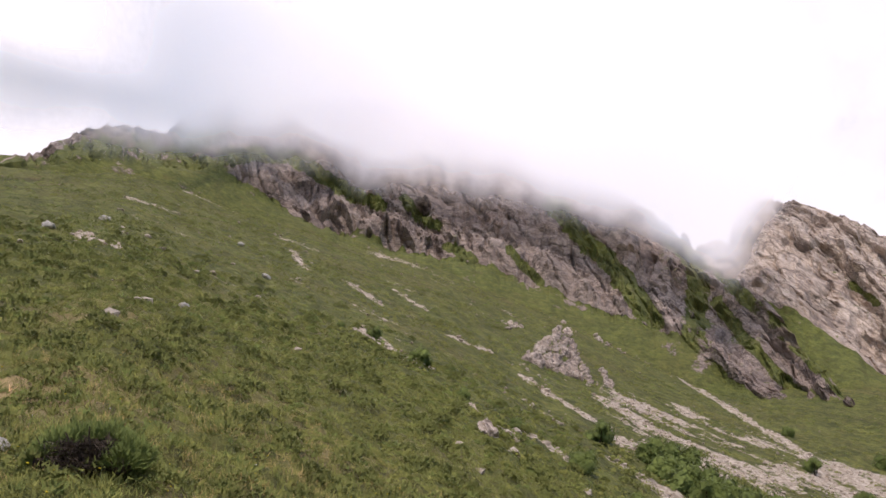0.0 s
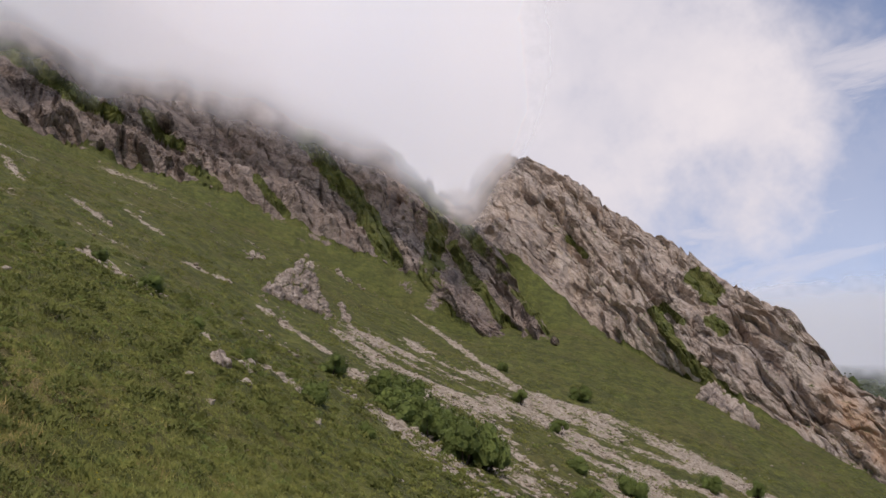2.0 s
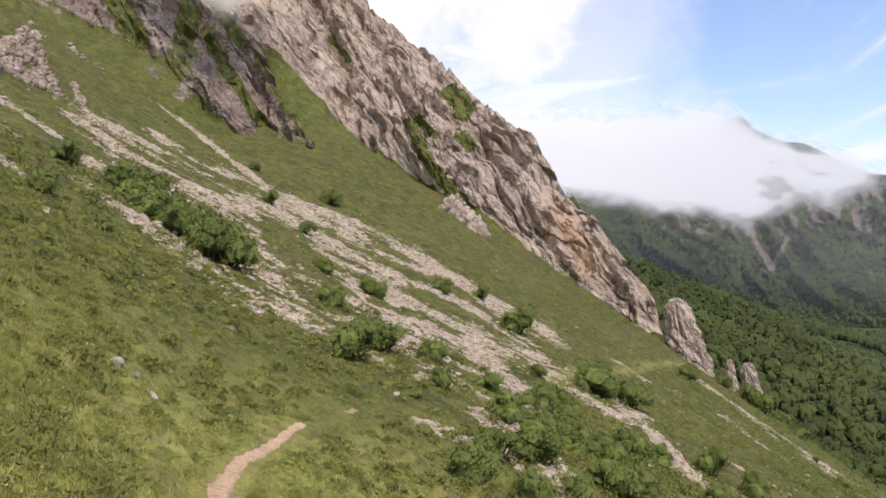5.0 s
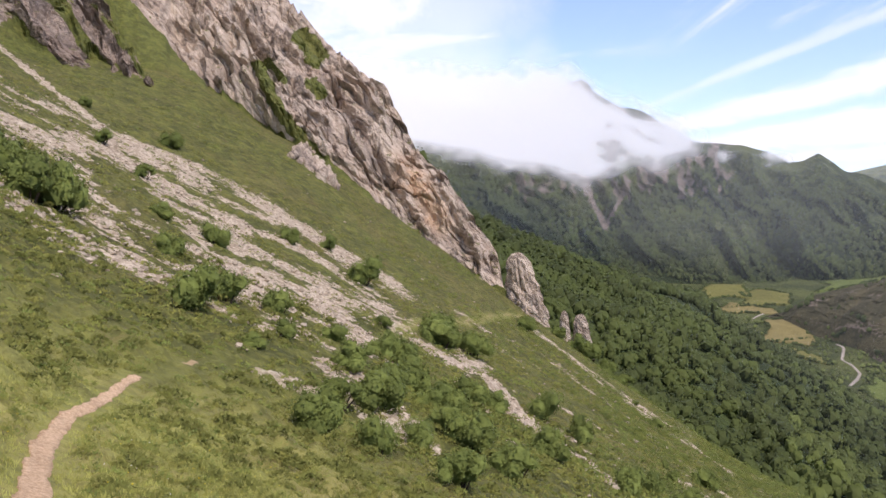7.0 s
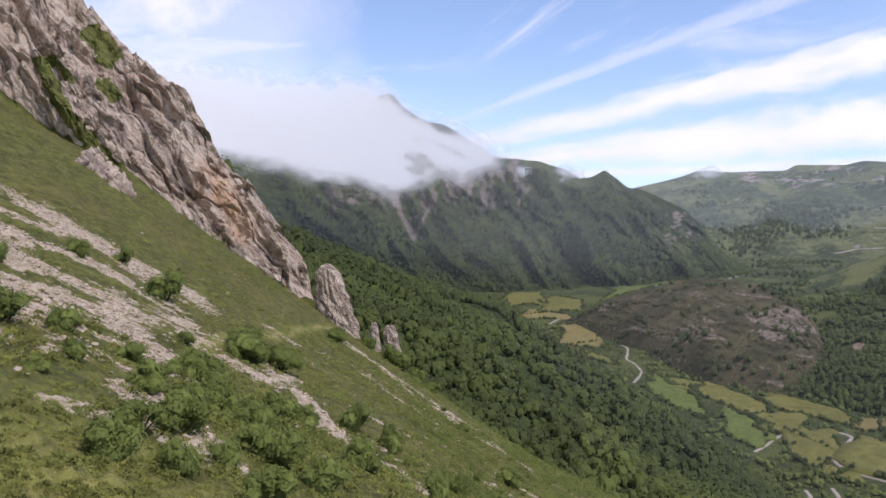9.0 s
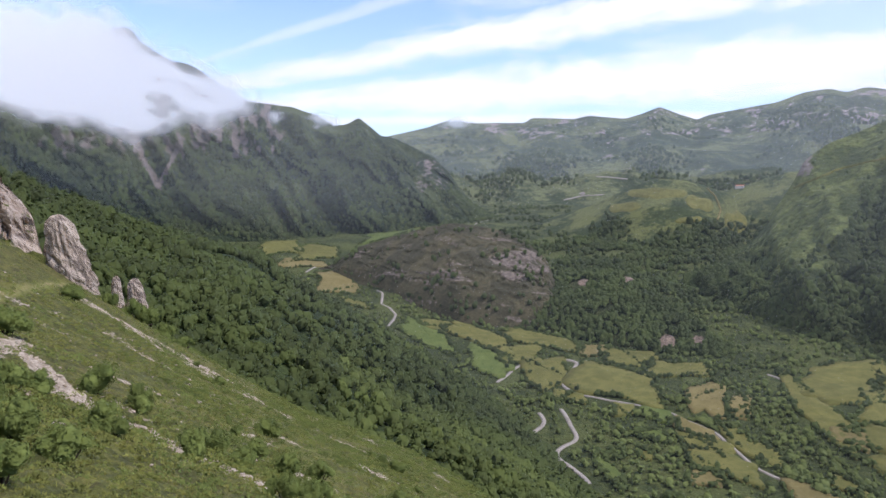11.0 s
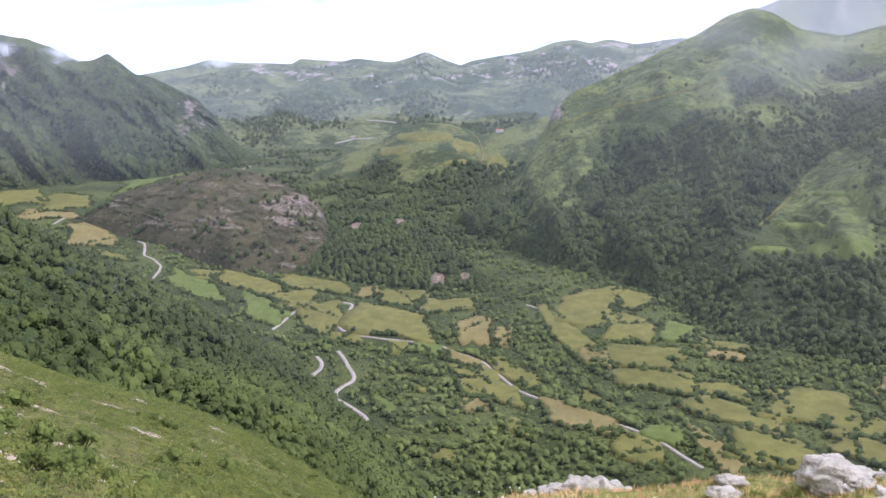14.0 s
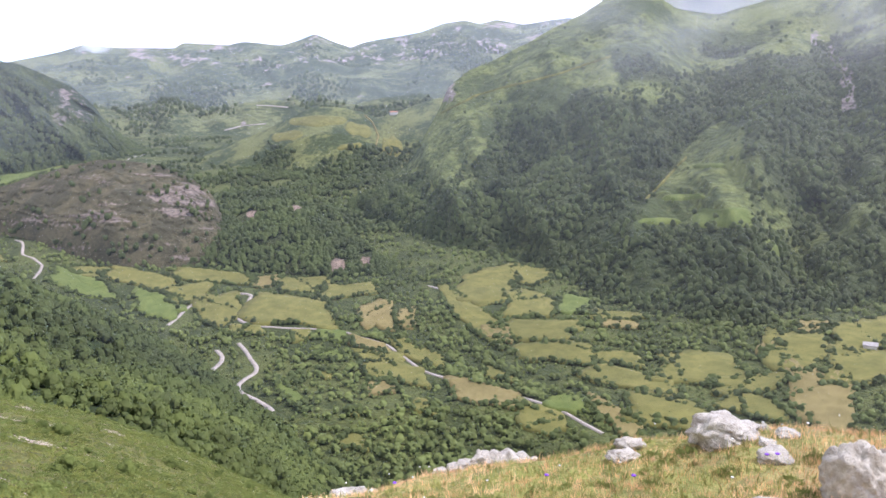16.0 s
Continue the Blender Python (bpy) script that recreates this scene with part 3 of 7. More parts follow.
def hill_mask(az, r):
    """Shares of scree, trodden soil and straw."""
    a = np.radians(az)
    x, y = r * np.sin(a), r * np.cos(a)
    lr = np.log(np.maximum(r, 0.3))
    streaky = fbm(lr * 9 + az * 0.05, az * 0.13, 0 * az, 4, 0.6, 21)
    blotch = fbm(x * 0.09, y * 0.09, 0 * x, 4, 0.6, 31)
    lo, hi = np.interp(az, (9, 21, 30, 38, 46), (60, 49, 48, 50, 60)), np.interp(az, (9, 17, 33, 46), (112, 130, 128, 116))
    band = smooth(lr, np.log(lo) - 0.03, np.log(lo) + 0.04) * smooth(-lr, -np.log(hi) - 0.03, -np.log(hi) + 0.05) * smooth(az, 9, 15) * smooth(-az, -49, -44)
    thin = fbm(lr * 30 + az * 0.12, az * 0.22, 0 * az, 3, 0.6, 23)
    s = band * (0.50 + 0.80 * streaky + 0.40 * blotch + 0.45 * thin)
    low = smooth(az, 36, 42) * smooth(-az, -82, -70) * smooth(lr, 3.3, 3.6) * smooth(-lr, -5.05, -4.9)
    s = np.maximum(s, low * (-0.05 + 0.45 * streaky + 0.7 * blotch))
    s = np.maximum(s, smooth(az, 60, 66) * smooth(-az, -92, -84) * smooth(r, 45, 60) * (-0.28 + 0.5 * streaky + 1.0 * fbm(x * 0.13, y * 0.13, 0 * x, 4, 0.6, 35)))
    rim = np.abs(r - np.interp(az, (54, 60, 66), (165, 150, 140)))
    patchy = fbm(x * 0.16, y * 0.16, 0 * x, 3, 0.6, 33)
    s = np.maximum(s, smooth(-rim, -7.0, -2.0) * smooth(az, 54.5, 56) * smooth(-az, -70, -66) * (0.40 + 1.3 * patchy))
    for a0, e0, a1, e1, w in STREAKS + STREAKS_LOW:
        d = to_line(x, y, [plan(a0, spot(a0, e0)), plan(a1, spot(a1, e1))])
        w = w * (1.45 if e0 < -5 else 1.0)
        s = np.maximum(s, 0.95 * smooth(-d, -w * 1.5, -w * 0.6))
    up = smooth(az, -34, -20) * smooth(-az, -14, -6) * smooth(r, 40, 70)
    s = np.maximum(s, up * (-0.05 + 0.75 * streaky))
    d = to_line(x, y, [plan(*q) for q in PATH])
    half = np.interp(r, (2, 12, 30, 60, 150), (0.17, 0.16, 0.19, 0.4, 0.9))
    soil = smooth(-d, -half * 1.25, -half * 0.6) * np.where(az > 27.2, 0.34 + 0.25 * smooth(-np.abs(az - 30.6), -0.8, -0.3) + 0.12 * smooth(az, 45, 46), 0.3)
    straw = np.clip(0.25 + 0.40 * smooth(az, 98, 106) + 0.9 * fbm(x * 0.16, y * 0.16, 0 * x, 3, 0.6, 41), 0, 1) * np.clip(2.6 * smooth(az, 92, 104) + 0.35 * smooth(-az, 14, 26) + 0.25, 0, 1) * smooth(-r, -40, -12) * (1 - smooth(az, 148, 190)) * (1 - smooth(-az, 45, 80))
    slack = 0.12 * smooth(az, 56, 66) * smooth(-az, -100, -92) * smooth(r, 30, 50)
    verge = slack + 0.6 * smooth(-d, -1.4, -0.5) * smooth(az, 43, 45) * smooth(-az, -55.5, -54)
    grazed = verge + (smooth(-d, -13, -3) + 0.35 * smooth(az, 84, 96)) * smooth(-r, -45, -18) * smooth(az, -4, 10)
    return np.stack([np.clip(s, 0, 1), np.clip(soil, 0, 1), np.clip(straw, 0, 1), np.clip(grazed, 0, 1)], -1)


def build_hillside():
    az = np.concatenate([np.arange(-120, -40, 2.0), np.arange(-40, 144, 0.31), np.arange(144, 240.1, 2.0)])
    r = np.concatenate([[0.0, 0.5], np.exp(np.linspace(0.0, math.log(198), 320)), [215, 240, 280, 330, 400, 480]])
    A, R = np.meshgrid(az, r)
    z = hill_z(A, R)
    p = at(A, R, np.maximum(z, -230))
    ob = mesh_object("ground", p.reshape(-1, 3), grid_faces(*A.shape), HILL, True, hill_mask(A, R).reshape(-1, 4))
    return tagged(ob, "steep green mountain turf with pinkish scree streaks and a trodden path", "hillside", kind="structure")


build_hillside()


# ---------------------------------------------------------------- crags
def leaning(p, a):
    """A coordinate across the ribs, which fall to the right as they come down."""
    return a + 0.7 * np.degrees(np.arctan2(p[..., 2] - EYE, np.hypot(p[..., 0], p[..., 1])))


def slabs(x, edge=0.14):
    """Tilted slabs: a broad face that falls away to a short step."""
    f = x - np.floor(x)
    return np.where(f < edge, f / edge, (1 - f) / (1 - edge))


def bearing(p):
    return np.degrees(np.arctan2(p[..., 0], p[..., 1])), np.degrees(np.arctan2(p[..., 2] - EYE, np.hypot(p[..., 0], p[..., 1])))


def along(a, e, line, half):
    """One near a line of azimuths and elevations, nought beyond its half width, with a wandering edge."""
    d = to_line(a, e, line) + 0.35 * half * fbm(a * 1.1, e * 1.1, 0 * a, 3, 0.6, 97)
    return smooth(-d, -half * 1.25, -half * 0.7)


# grassy gullies, shelves and rock ribs of the crags: half width in degrees, then the line from the top down
GULLIES_UP = [
    (0.75, [(8.6, 26.0), (11.3, 22.6), (12.4, 22.0), (13.7, 20.1), (15.6, 17.1)]), (0.85, [(16.4, 25.2), (18.1, 22.7), (19.5, 20.4), (18.9, 18.1), (18.3, 15.7), (19.4, 13.0)]),
    (0.40, [(20.2, 18.0), (22.0, 15.0), (24.5, 11.5)]), (0.55, [(-17.9, 28.3), (-15.3, 28.7), (-13.0, 28.8), (-10.2, 27.6), (-7.5, 26.4), (-5.4, 25.9)]),
    (0.45, [(-3.7, 26.4), (-2.4, 25.0), (-0.9, 24.5)]), (0.35, [(0.0, 23.0), (2.2, 22.0)]), (0.5, [(20.6, 20.0), (23.5, 16.5), (26.5, 12.6), (28.3, 10.2)]), (0.35, [(5.0, 22.6), (7.4, 20.2)])]
RIBS_UP = [
    (1.2, [(5.8, 25.0), (7.8, 22.2), (9.8, 19.2), (12.4, 17.4)]), (0.9, [(12.6, 24.0), (13.4, 22.8), (15.6, 20.0), (17.8, 17.0)]), (0.8, [(19.9, 20.0), (22.8, 16.9), (25.6, 13.3), (28.2, 10.0)]),
    (0.65, [(18.6, 15.9), (20.6, 13.0), (23.1, 10.6)]), (0.5, [(-10.6, 30.2), (-7.8, 29.1), (-4.0, 26.0)]), (0.22, [(-8.2, 25.3), (-4.5, 25.0), (-2.0, 23.7), (-0.2, 23.4)]), (0.22, [(0.9, 24.1), (2.8, 23.6), (5.2, 23.7)]), (1.0, [(1.0, 29.0), (3.2, 27.6), (7.0, 25.0), (10.4, 22.2)])]
GULLIES_LOW = [(0.45, [(35.0, 12.3), (36.2, 9.6), (37.4, 8.2), (39.2, 5.9)]), (0.8, [(38.2, 14.2), (39.0, 13.2)]), (0.45, [(38.8, 11.2), (39.4, 10.6)]), (0.25, [(35.6, 12.6), (36.8, 11.4)]), (0.25, [(29.2, 18.0), (30.4, 16.6)])]
RIBS_LOW = [(1.0, [(31.0, 14.6), (33.0, 10.6), (36.4, 7.9)]), (1.3, [(34.5, 16.6), (38.5, 10.6), (42.0, 6.0)]), (1.0, [(41.0, 11.6), (44.5, 7.4), (48.0, 3.4), (51.0, -0.5)]), (0.7, [(26.0, 22.5), (29.5, 18.0), (31.0, 14.8)])]


CREASES_LOW = [(4.5, [(33.3, 15.7), (34.6, 13.2), (36.3, 10.6)]), (3.0, [(27.2, 22.0), (29.0, 18.6), (31.2, 14.4)]), (3.2, [(40.2, 10.6), (42.6, 7.6), (45.2, 3.4), (47.0, 0.6)]), (2.4, [(30.2, 20.4), (32.6, 17.4), (35.4, 14.6), (38.4, 11.4)]), (2.2, [(47.6, 4.2), (49.2, 1.6), (50.6, -1.2)]), (2.0, [(36.8, 15.8), (40.4, 11.8), (43.4, 8.6)])]
CREASES_UP = [(2.6, [(-9.0, 27.4), (-5.6, 25.4), (-2.6, 24.0), (0.6, 23.4)]), (2.4, [(1.6, 27.0), (3.4, 24.6), (5.4, 22.4)]), (2.2, [(-13.6, 29.4), (-10.0, 26.8), (-6.4, 24.2)]), (2.4, [(10.0, 24.0), (11.6, 21.4), (13.2, 18.8)]), (2.0, [(21.8, 18.0), (23.6, 14.6), (25.6, 11.6)])]


def crag_relief(size, rough, ribs, gullies, creases, fade, hole=None):
    def relief(p, a, u):
        x, y, z = p[..., 0], p[..., 1], p[..., 2]
        b, e = bearing(p)
        w = smooth(u, -0.06, 0.07) * smooth(-u, -1.6, -1.05) * (0.4 + 0.6 * smooth(a, -26, -15)) * smooth(fade - a, 0.0, 2.2)
        lean = leaning(p, a) + 1.1 * fbm(x * 0.014, y * 0.014, z * 0.014, 3, 0.5, 51) + 0.7 * fbm(x * 0.05, y * 0.05, z * 0.05, 3, 0.55, 55)
        much = np.clip(0.65 + 1.1 * fbm(x * 0.022, y * 0.022, z * 0.022, 3, 0.5, 53), 0.05, 1.5)
        down = e - 0.35 * a
        form = fbm(lean * 0.20, down * 0.085, 0 * a, 4, 0.55, 61)
        fine = fbm(lean * 0.62, down * 0.26, 0 * a, 4, 0.55, 63)
        crack = fbm(lean * 0.33 + 9.0, down * 0.07, 0 * a, 3, 0.55, 67)
        push = 8.0 * form - 2.2 * np.exp(-(crack / 0.035) ** 2) + 4.4 * much * slabs(2.6 * form + 0.4 * fine, 0.16) + 1.3 * slabs(1.6 * fine, 0.2) + 0.8 * fine
        across = (z * 0.9 - 0.25 * x) * 0.05 + 1.6 * fbm(x * 0.03, y * 0.03, z * 0.03, 4, 0.6, 65)
        push = push + 0.5 * slabs(across, 0.3) * much
        blocks = fbm(x * 0.085 + z * 0.04, y * 0.085, z * 0.085, 4, 0.55, 87, True)
        push = push + 0.35 * blocks + 0.25 * fbm(x * 0.14, y * 0.14, z * 0.14, 5, 0.6, 81) + 0.16 * fbm(x * 0.42, y * 0.42, z * 0.42, 3, 0.6, 85, True)
        push = (push - 1.5) * size
        for half, line in ribs:
            push = push + 2.6 * min(half, 1.0) * smooth(-to_line(a, e, line), -half * 1.5, -half * 0.3)
        for deep, line in creases:
            near = to_line(a, e, line) + 0.12 * fbm(a * 2.0, e * 2.0, 0 * a, 3, 0.6, 69)
            push = push - deep * smooth(-near, -0.45, -0.08) + 0.45 * deep * smooth(-np.abs(near - 0.8), -0.6, -0.1)
        for half, line in gullies:
            push = push - 0.5 * along(a, e, line, half * 1.1)
        push = push * w
        if hole:
            push = push - hole[3] * smooth(-np.hypot((a - hole[0]) / hole[2], (e - hole[1]) / hole[2]), -1.0, -0.6)
        out = p.copy()
        aa = np.radians(a)
        out[..., 0] -= np.sin(aa) * push * 0.8
        out[..., 1] -= np.cos(aa) * push * 0.8
        out[..., 2] += push * 0.30 + rough * fbm(x * 0.11, y * 0.11, z * 0.05, 4, 0.6, 91) * w
        return out, push
    return relief


def crag_mask_upper(p, a, u):
    """Turf share on the upper crag: gullies between the ribs, ledges, and a green shoulder."""
    b, e = bearing(p)
    lean = leaning(p, a) + 0.9 * fbm(a * 0.25, u * 2, 0 * u, 3, 0.5, 99)
    g = 0.20 + 0.30 * fbm(lean * 0.4, u * 1.2, 0 * u, 4, 0.6, 101)
    for half, line in GULLIES_UP:
        g = np.maximum(g, 0.95 * along(a, e, line, half * 1.15))
    for half, line in RIBS_UP:
        g = g - 0.25 * along(a, e, line, half)
    g = g + 0.6 * smooth(-a, 15.5, 19.5) * smooth(-u, -0.8, -0.45)
    return np.clip(np.where(u < 0, 0.75, g), 0, 1)


def ochre_patch(p, a, u):
    e = np.degrees(np.arctan2(p[..., 2] - EYE, np.hypot(p[..., 0], p[..., 1])))
    return smooth(-np.hypot((a - 46.8 + 0.55 * (e - 3.6)) / 2.0, (e - 3.6) / 4.0), -1.0, -0.35)


def crag_mask_lower(p, a, u):
    b, e = bearing(p)
    lean = leaning(p, a) + 0.7 * fbm(a * 0.3, u * 2, 0 * u, 3, 0.5, 109)
    g = 0.12 + 0.28 * fbm(lean * 0.4, u * 1.4, 0 * u, 4, 0.6, 111)
    for half, line in GULLIES_LOW:
        g = np.maximum(g, 0.9 * along(a, e, line, half * 1.15))
    return np.clip(np.where(u < 0, 0.85, g), 0, 1)


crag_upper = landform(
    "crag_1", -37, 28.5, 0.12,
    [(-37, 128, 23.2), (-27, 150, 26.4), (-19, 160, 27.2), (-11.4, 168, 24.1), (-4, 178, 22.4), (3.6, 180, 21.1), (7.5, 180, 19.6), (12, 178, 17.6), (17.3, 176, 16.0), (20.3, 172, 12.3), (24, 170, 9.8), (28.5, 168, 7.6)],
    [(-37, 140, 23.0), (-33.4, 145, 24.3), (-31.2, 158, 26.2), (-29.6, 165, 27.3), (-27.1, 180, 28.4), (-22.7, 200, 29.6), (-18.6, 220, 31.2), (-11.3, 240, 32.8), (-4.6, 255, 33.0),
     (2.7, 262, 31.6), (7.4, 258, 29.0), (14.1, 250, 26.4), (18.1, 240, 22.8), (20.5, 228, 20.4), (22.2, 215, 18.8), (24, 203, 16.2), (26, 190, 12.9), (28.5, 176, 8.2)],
    200, CRAG_CLOUD_SHADED, crag_relief(1.0, 0.6, RIBS_UP, GULLIES_UP, CREASES_UP, 32.0, (-2.1, 25.4, 0.95, 9.0)), crag_mask_upper, blur=0.5, skirt=0.2, join=True, faceted=True)
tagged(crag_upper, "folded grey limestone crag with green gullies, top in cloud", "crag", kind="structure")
crag_lower = landform(
    "crag_2", 17, 53.4, 0.1,
    [(17, 215, 19.0), (21, 212, 18.5), (25.2, 208, 16.8), (27.8, 204, 14.3), (30.6, 200, 11.6), (33.8, 197, 9.0), (36.1, 194, 7.3), (40, 190, 6.0), (42.4, 188, 3.8), (45.5, 187, 0.9), (49.4, 186, -1.8), (53.4, 184, -3.5)],
    [(17, 285, 21.5), (21.5, 285, 22.0), (23.3, 282, 24.1), (24.8, 280, 24.6), (26.3, 276, 24.0), (29, 268, 22.4), (32.4, 258, 20.3), (36.5, 246, 17.1), (40.3, 236, 13.3), (44, 224, 11.1),
     (45.6, 218, 8.6), (46.8, 213, 6.2), (48.7, 208, 4.6), (50.1, 203, 2.3), (51.8, 196, 0.3), (52.6, 191, -0.8), (53.0, 187, -3.0), (53.4, 186, -4.2)],
    190, CRAG, crag_relief(0.85, 0.5, RIBS_LOW, GULLIES_LOW, CREASES_LOW, 53.2), crag_mask_lower, blur=0.4, skirt=0.28, join=True, faceted=True, stain=ochre_patch)
tagged(crag_lower, "bare grey limestone ridge with ochre stains falling to the path", "crag", kind="structure")


# ---------------------------------------------------------------- woods, valley and mountains
def soft_relief(amp, size, seed, ridged=0.0, fade=400):
    def relief(p, a, u):
        x, y, z = p[..., 0], p[..., 1], p[..., 2]
        w = smooth(u, -0.1, 0.3) * (1 - 0.85 * smooth(u, 0.7, 1.0) * smooth(-u, -1.3, -1.0)) * (1 - smooth(a, fade - 5, fade))
        n = fbm(x / size, y / size, 0 * x, 5, 0.5, seed) + ridged * fbm(x / size, y / size, 0 * x, 4, 0.5, seed + 9, True)
        out = p.copy()
        out[..., 2] += amp * n * w
        return out, n
    return relief


def valley_height(r):
    return np.interp(r, (0, 430, 560, 680, 850, 1200, 1500, 2000, 2600, 3400, 4900), (-172, -158, -150, -145, -135, -105, -70, -28, 20, 60, 150))


def build_valley():
    az = np.concatenate([np.arange(-180, 40, 2.0), np.arange(40, 146, 0.5), np.arange(146, 180.1, 2.0)])
    r = np.concatenate([[1.0, 100.0], np.exp(np.linspace(math.log(200), math.log(4900), 110))])
    A, R = np.meshgrid(az, r)
    p = at(A, R, valley_height(R))
    p[..., 2] += 5 * fbm(p[..., 0] / 160, p[..., 1] / 160, 0 * R, 4, 0.5, 121) * smooth(R, 300, 700)
    ob = mesh_object("valley_floor", p.reshape(-1, 3), grid_faces(*A.shape), VALLEY, True, np.zeros((A.size, 3)))
    return tagged(ob, "green valley floor with bushes between small meadows", "valley", kind="structure")


build_valley()


def no_rock(p, a, u):
    return np.zeros(u.shape)


wooded = landform(
    "wooded_spur", 44, 104, 0.25,
    [(44, 215, -2), (55, 215, -7), (60, 195, -11), (70, 185, -16.5), (80, 185, -20.5), (89, 195, -26), (96, 215, -31), (104, 230, -36)],
    [(44, 400, 8), (47.3, 420, 5.4), (49.6, 440, 2.5), (52, 460, 1.2), (55.6, 520, -0.4), (59.4, 620, -1.7), (63.3, 700, -2.7), (67.4, 740, -3.7), (69.4, 730, -5.6), (74, 690, -8.2), (77.7, 640, -10.6),
     (81.9, 590, -13.0), (85.9, 530, -15.6), (89, 480, -18.6), (92.5, 430, -21.6), (96, 370, -25.0), (104, 320, -31)],
    90, WOOD_FLOOR, soft_relief(9, 90, 131), no_rock, blur=1.6, back=0.5)
tagged(wooded, "wooded spur falling to the valley below the crag", "slope", kind="structure")


def dome_relief(p, a, u):
    """Thin level beds that stand out of the slope."""
    out, n = soft_relief(5, 45, 151, 0.5)(p, a, u)
    beds = slabs(out[..., 2] / 11 + 0.25 * a + 1.2 * fbm(a * 0.5, out[..., 2] / 30, 0 * a, 4, 0.6, 157), 0.3) * smooth(u, 0.05, 0.2) * smooth(-a, -90, -88)
    out[..., 0] -= np.sin(np.radians(a)) * 5 * beds
    out[..., 1] -= np.cos(np.radians(a)) * 5 * beds
    return out, n


def dome_mask(p, a, u):
    b, e = bearing(p)
    bands = fbm(e * 1.7 + a * 0.16, a * 0.30, 0 * a, 5, 0.65, 141)
    cliff = smooth(-np.hypot((a - 86.6) / 3.2, (e + 4.3) / 1.7), -1.0, -0.5)
    low_cliff = smooth(-np.hypot((a - 79.0) / 5.0, (e + 5.3 - 0.1 * (79 - a)) / 0.8), -1.0, -0.4)
    return np.clip(0.31 + 0.33 * bands + 0.36 * cliff + 0.20 * low_cliff - 0.3 * smooth(u, 0.85, 1.0), 0, 1)


dome = landform(
    "dome_hill", 71, 91, 0.15,
    [(71, 1230, -4.9), (72.4, 1200, -4.9), (74.8, 1120, -5.7), (77.7, 990, -7.2), (81.5, 880, -8.6), (85.5, 850, -9.4), (88.5, 840, -9.6), (91, 840, -9.7)],
    [(71, 1230, -4.9), (72.4, 1230, -4.4), (74.1, 1220, -3.2), (76.3, 1190, -2.5), (79.2, 1160, -1.65), (81.1, 1120, -1.35), (83.0, 1100, -1.5), (85.0, 1080, -1.9), (86.9, 1040, -2.8), (88.3, 1000, -4.0), (89.0, 960, -5.8), (90.0, 900, -8.2), (91, 860, -9.8)],
    90, DOME, dome_relief, dome_mask, bulge=0.62, blur=0.6, back=0.45)
tagged(dome, "low domed hill of dark heath and banded brown rock", "hill", kind="structure")


def knoll_mask(p, a, u):
    b, e = bearing(p)
    knobs = [(96.9, -9.7, 1.0, 0.8), (94.3, -5.4, 0.9, 0.5), (99.0, -9.4, 0.7, 0.6), (91.0, -5.6, 0.6, 0.4)]
    bare = sum(smooth(-np.hypot((a - x) / w, (e - y) / h), -1.0, -0.4) for x, y, w, h in knobs)
    return np.clip(0.15 + 0.3 * fbm(a * 0.8, e * 1.6, 0 * a, 4, 0.6, 143) + 0.7 * bare, 0, 1)


knoll = landform(
    "wooded_knoll", 85.5, 103, 0.2,
    [(85.5, 850, -9.5), (89.1, 820, -9.8), (92.4, 800, -10.1), (95.8, 780, -10.5), (100, 770, -11.0), (103, 765, -11.2)],
    [(85.5, 930, -7.8), (87.5, 950, -6.6), (89.2, 960, -5.6), (90.9, 960, -5.2), (92.6, 955, -4.9), (94.2, 940, -5.1), (95.9, 910, -6.3), (98.0, 870, -7.6), (99.7, 840, -8.9), (100.6, 815, -10.1), (103, 780, -11.3)],
    60, KNOLL, soft_relief(6, 60, 153, 0.5), knoll_mask, bulge=0.7, blur=0.6, back=0.45)
tagged(knoll, "wooded knoll with pinkish rock knobs beside the domed hill", "hill", kind="structure")


def m4_mask(p, a, u):
    b, e = bearing(p)
    arm = along(a, e, [(58.6, 5.2), (59.0, 3.8), (60.5, 1.2)], 0.22)
    arm = np.maximum(arm, along(a, e, [(62.0, 4.6), (61.4, 3.2), (60.5, 1.4)], 0.16))
    drip = fbm(a * 1.5 + 0.25 * e, e * 0.45, 0 * a, 4, 0.6, 161)
    wall = smooth(e, 2.4, 4.2) * smooth(-a, -73, -66) * smooth(a, 50, 55)
    ribs = smooth(a, 77.5, 79) * smooth(-a, -82, -80.5) * smooth(e, 0.2, 1.6) * smooth(-e, -4.0, -3.0)
    return np.clip(0.10 + 0.50 * wall + 0.55 * drip * (0.35 + 0.65 * wall) + 1.0 * arm + 0.45 * ribs, 0, 1)


def ribbed_relief(amp, size, seed, push, ribs, lean, ridges=(), fade=400):
    """Noise, and spurs and gullies that run down the slope."""
    base = soft_relief(amp, size, seed, 0.6, fade)

    def relief(p, a, u):
        out, n = base(p, a, u)
        b, e = bearing(p)
        w = smooth(u, -0.05, 0.15) * smooth(-u, -1.0, -0.8) * (1 - smooth(a, fade - 5, fade))
        x = (a + lean * e + 1.2 * fbm(a * 0.12, e * 0.2, 0 * a, 3, 0.5, seed + 21)) * ribs
        d = push * (fbm(x, e * 0.07, 0 * a, 4, 0.5, seed + 23, True) - 0.6)
        for half, much, line in ridges:
            d = d + much * smooth(-to_line(a, e, line), -half, -0.1)
        d = d * w
        out[..., 0] -= np.sin(np.radians(a)) * d
        out[..., 1] -= np.cos(np.radians(a)) * d
        return out, n
    return relief


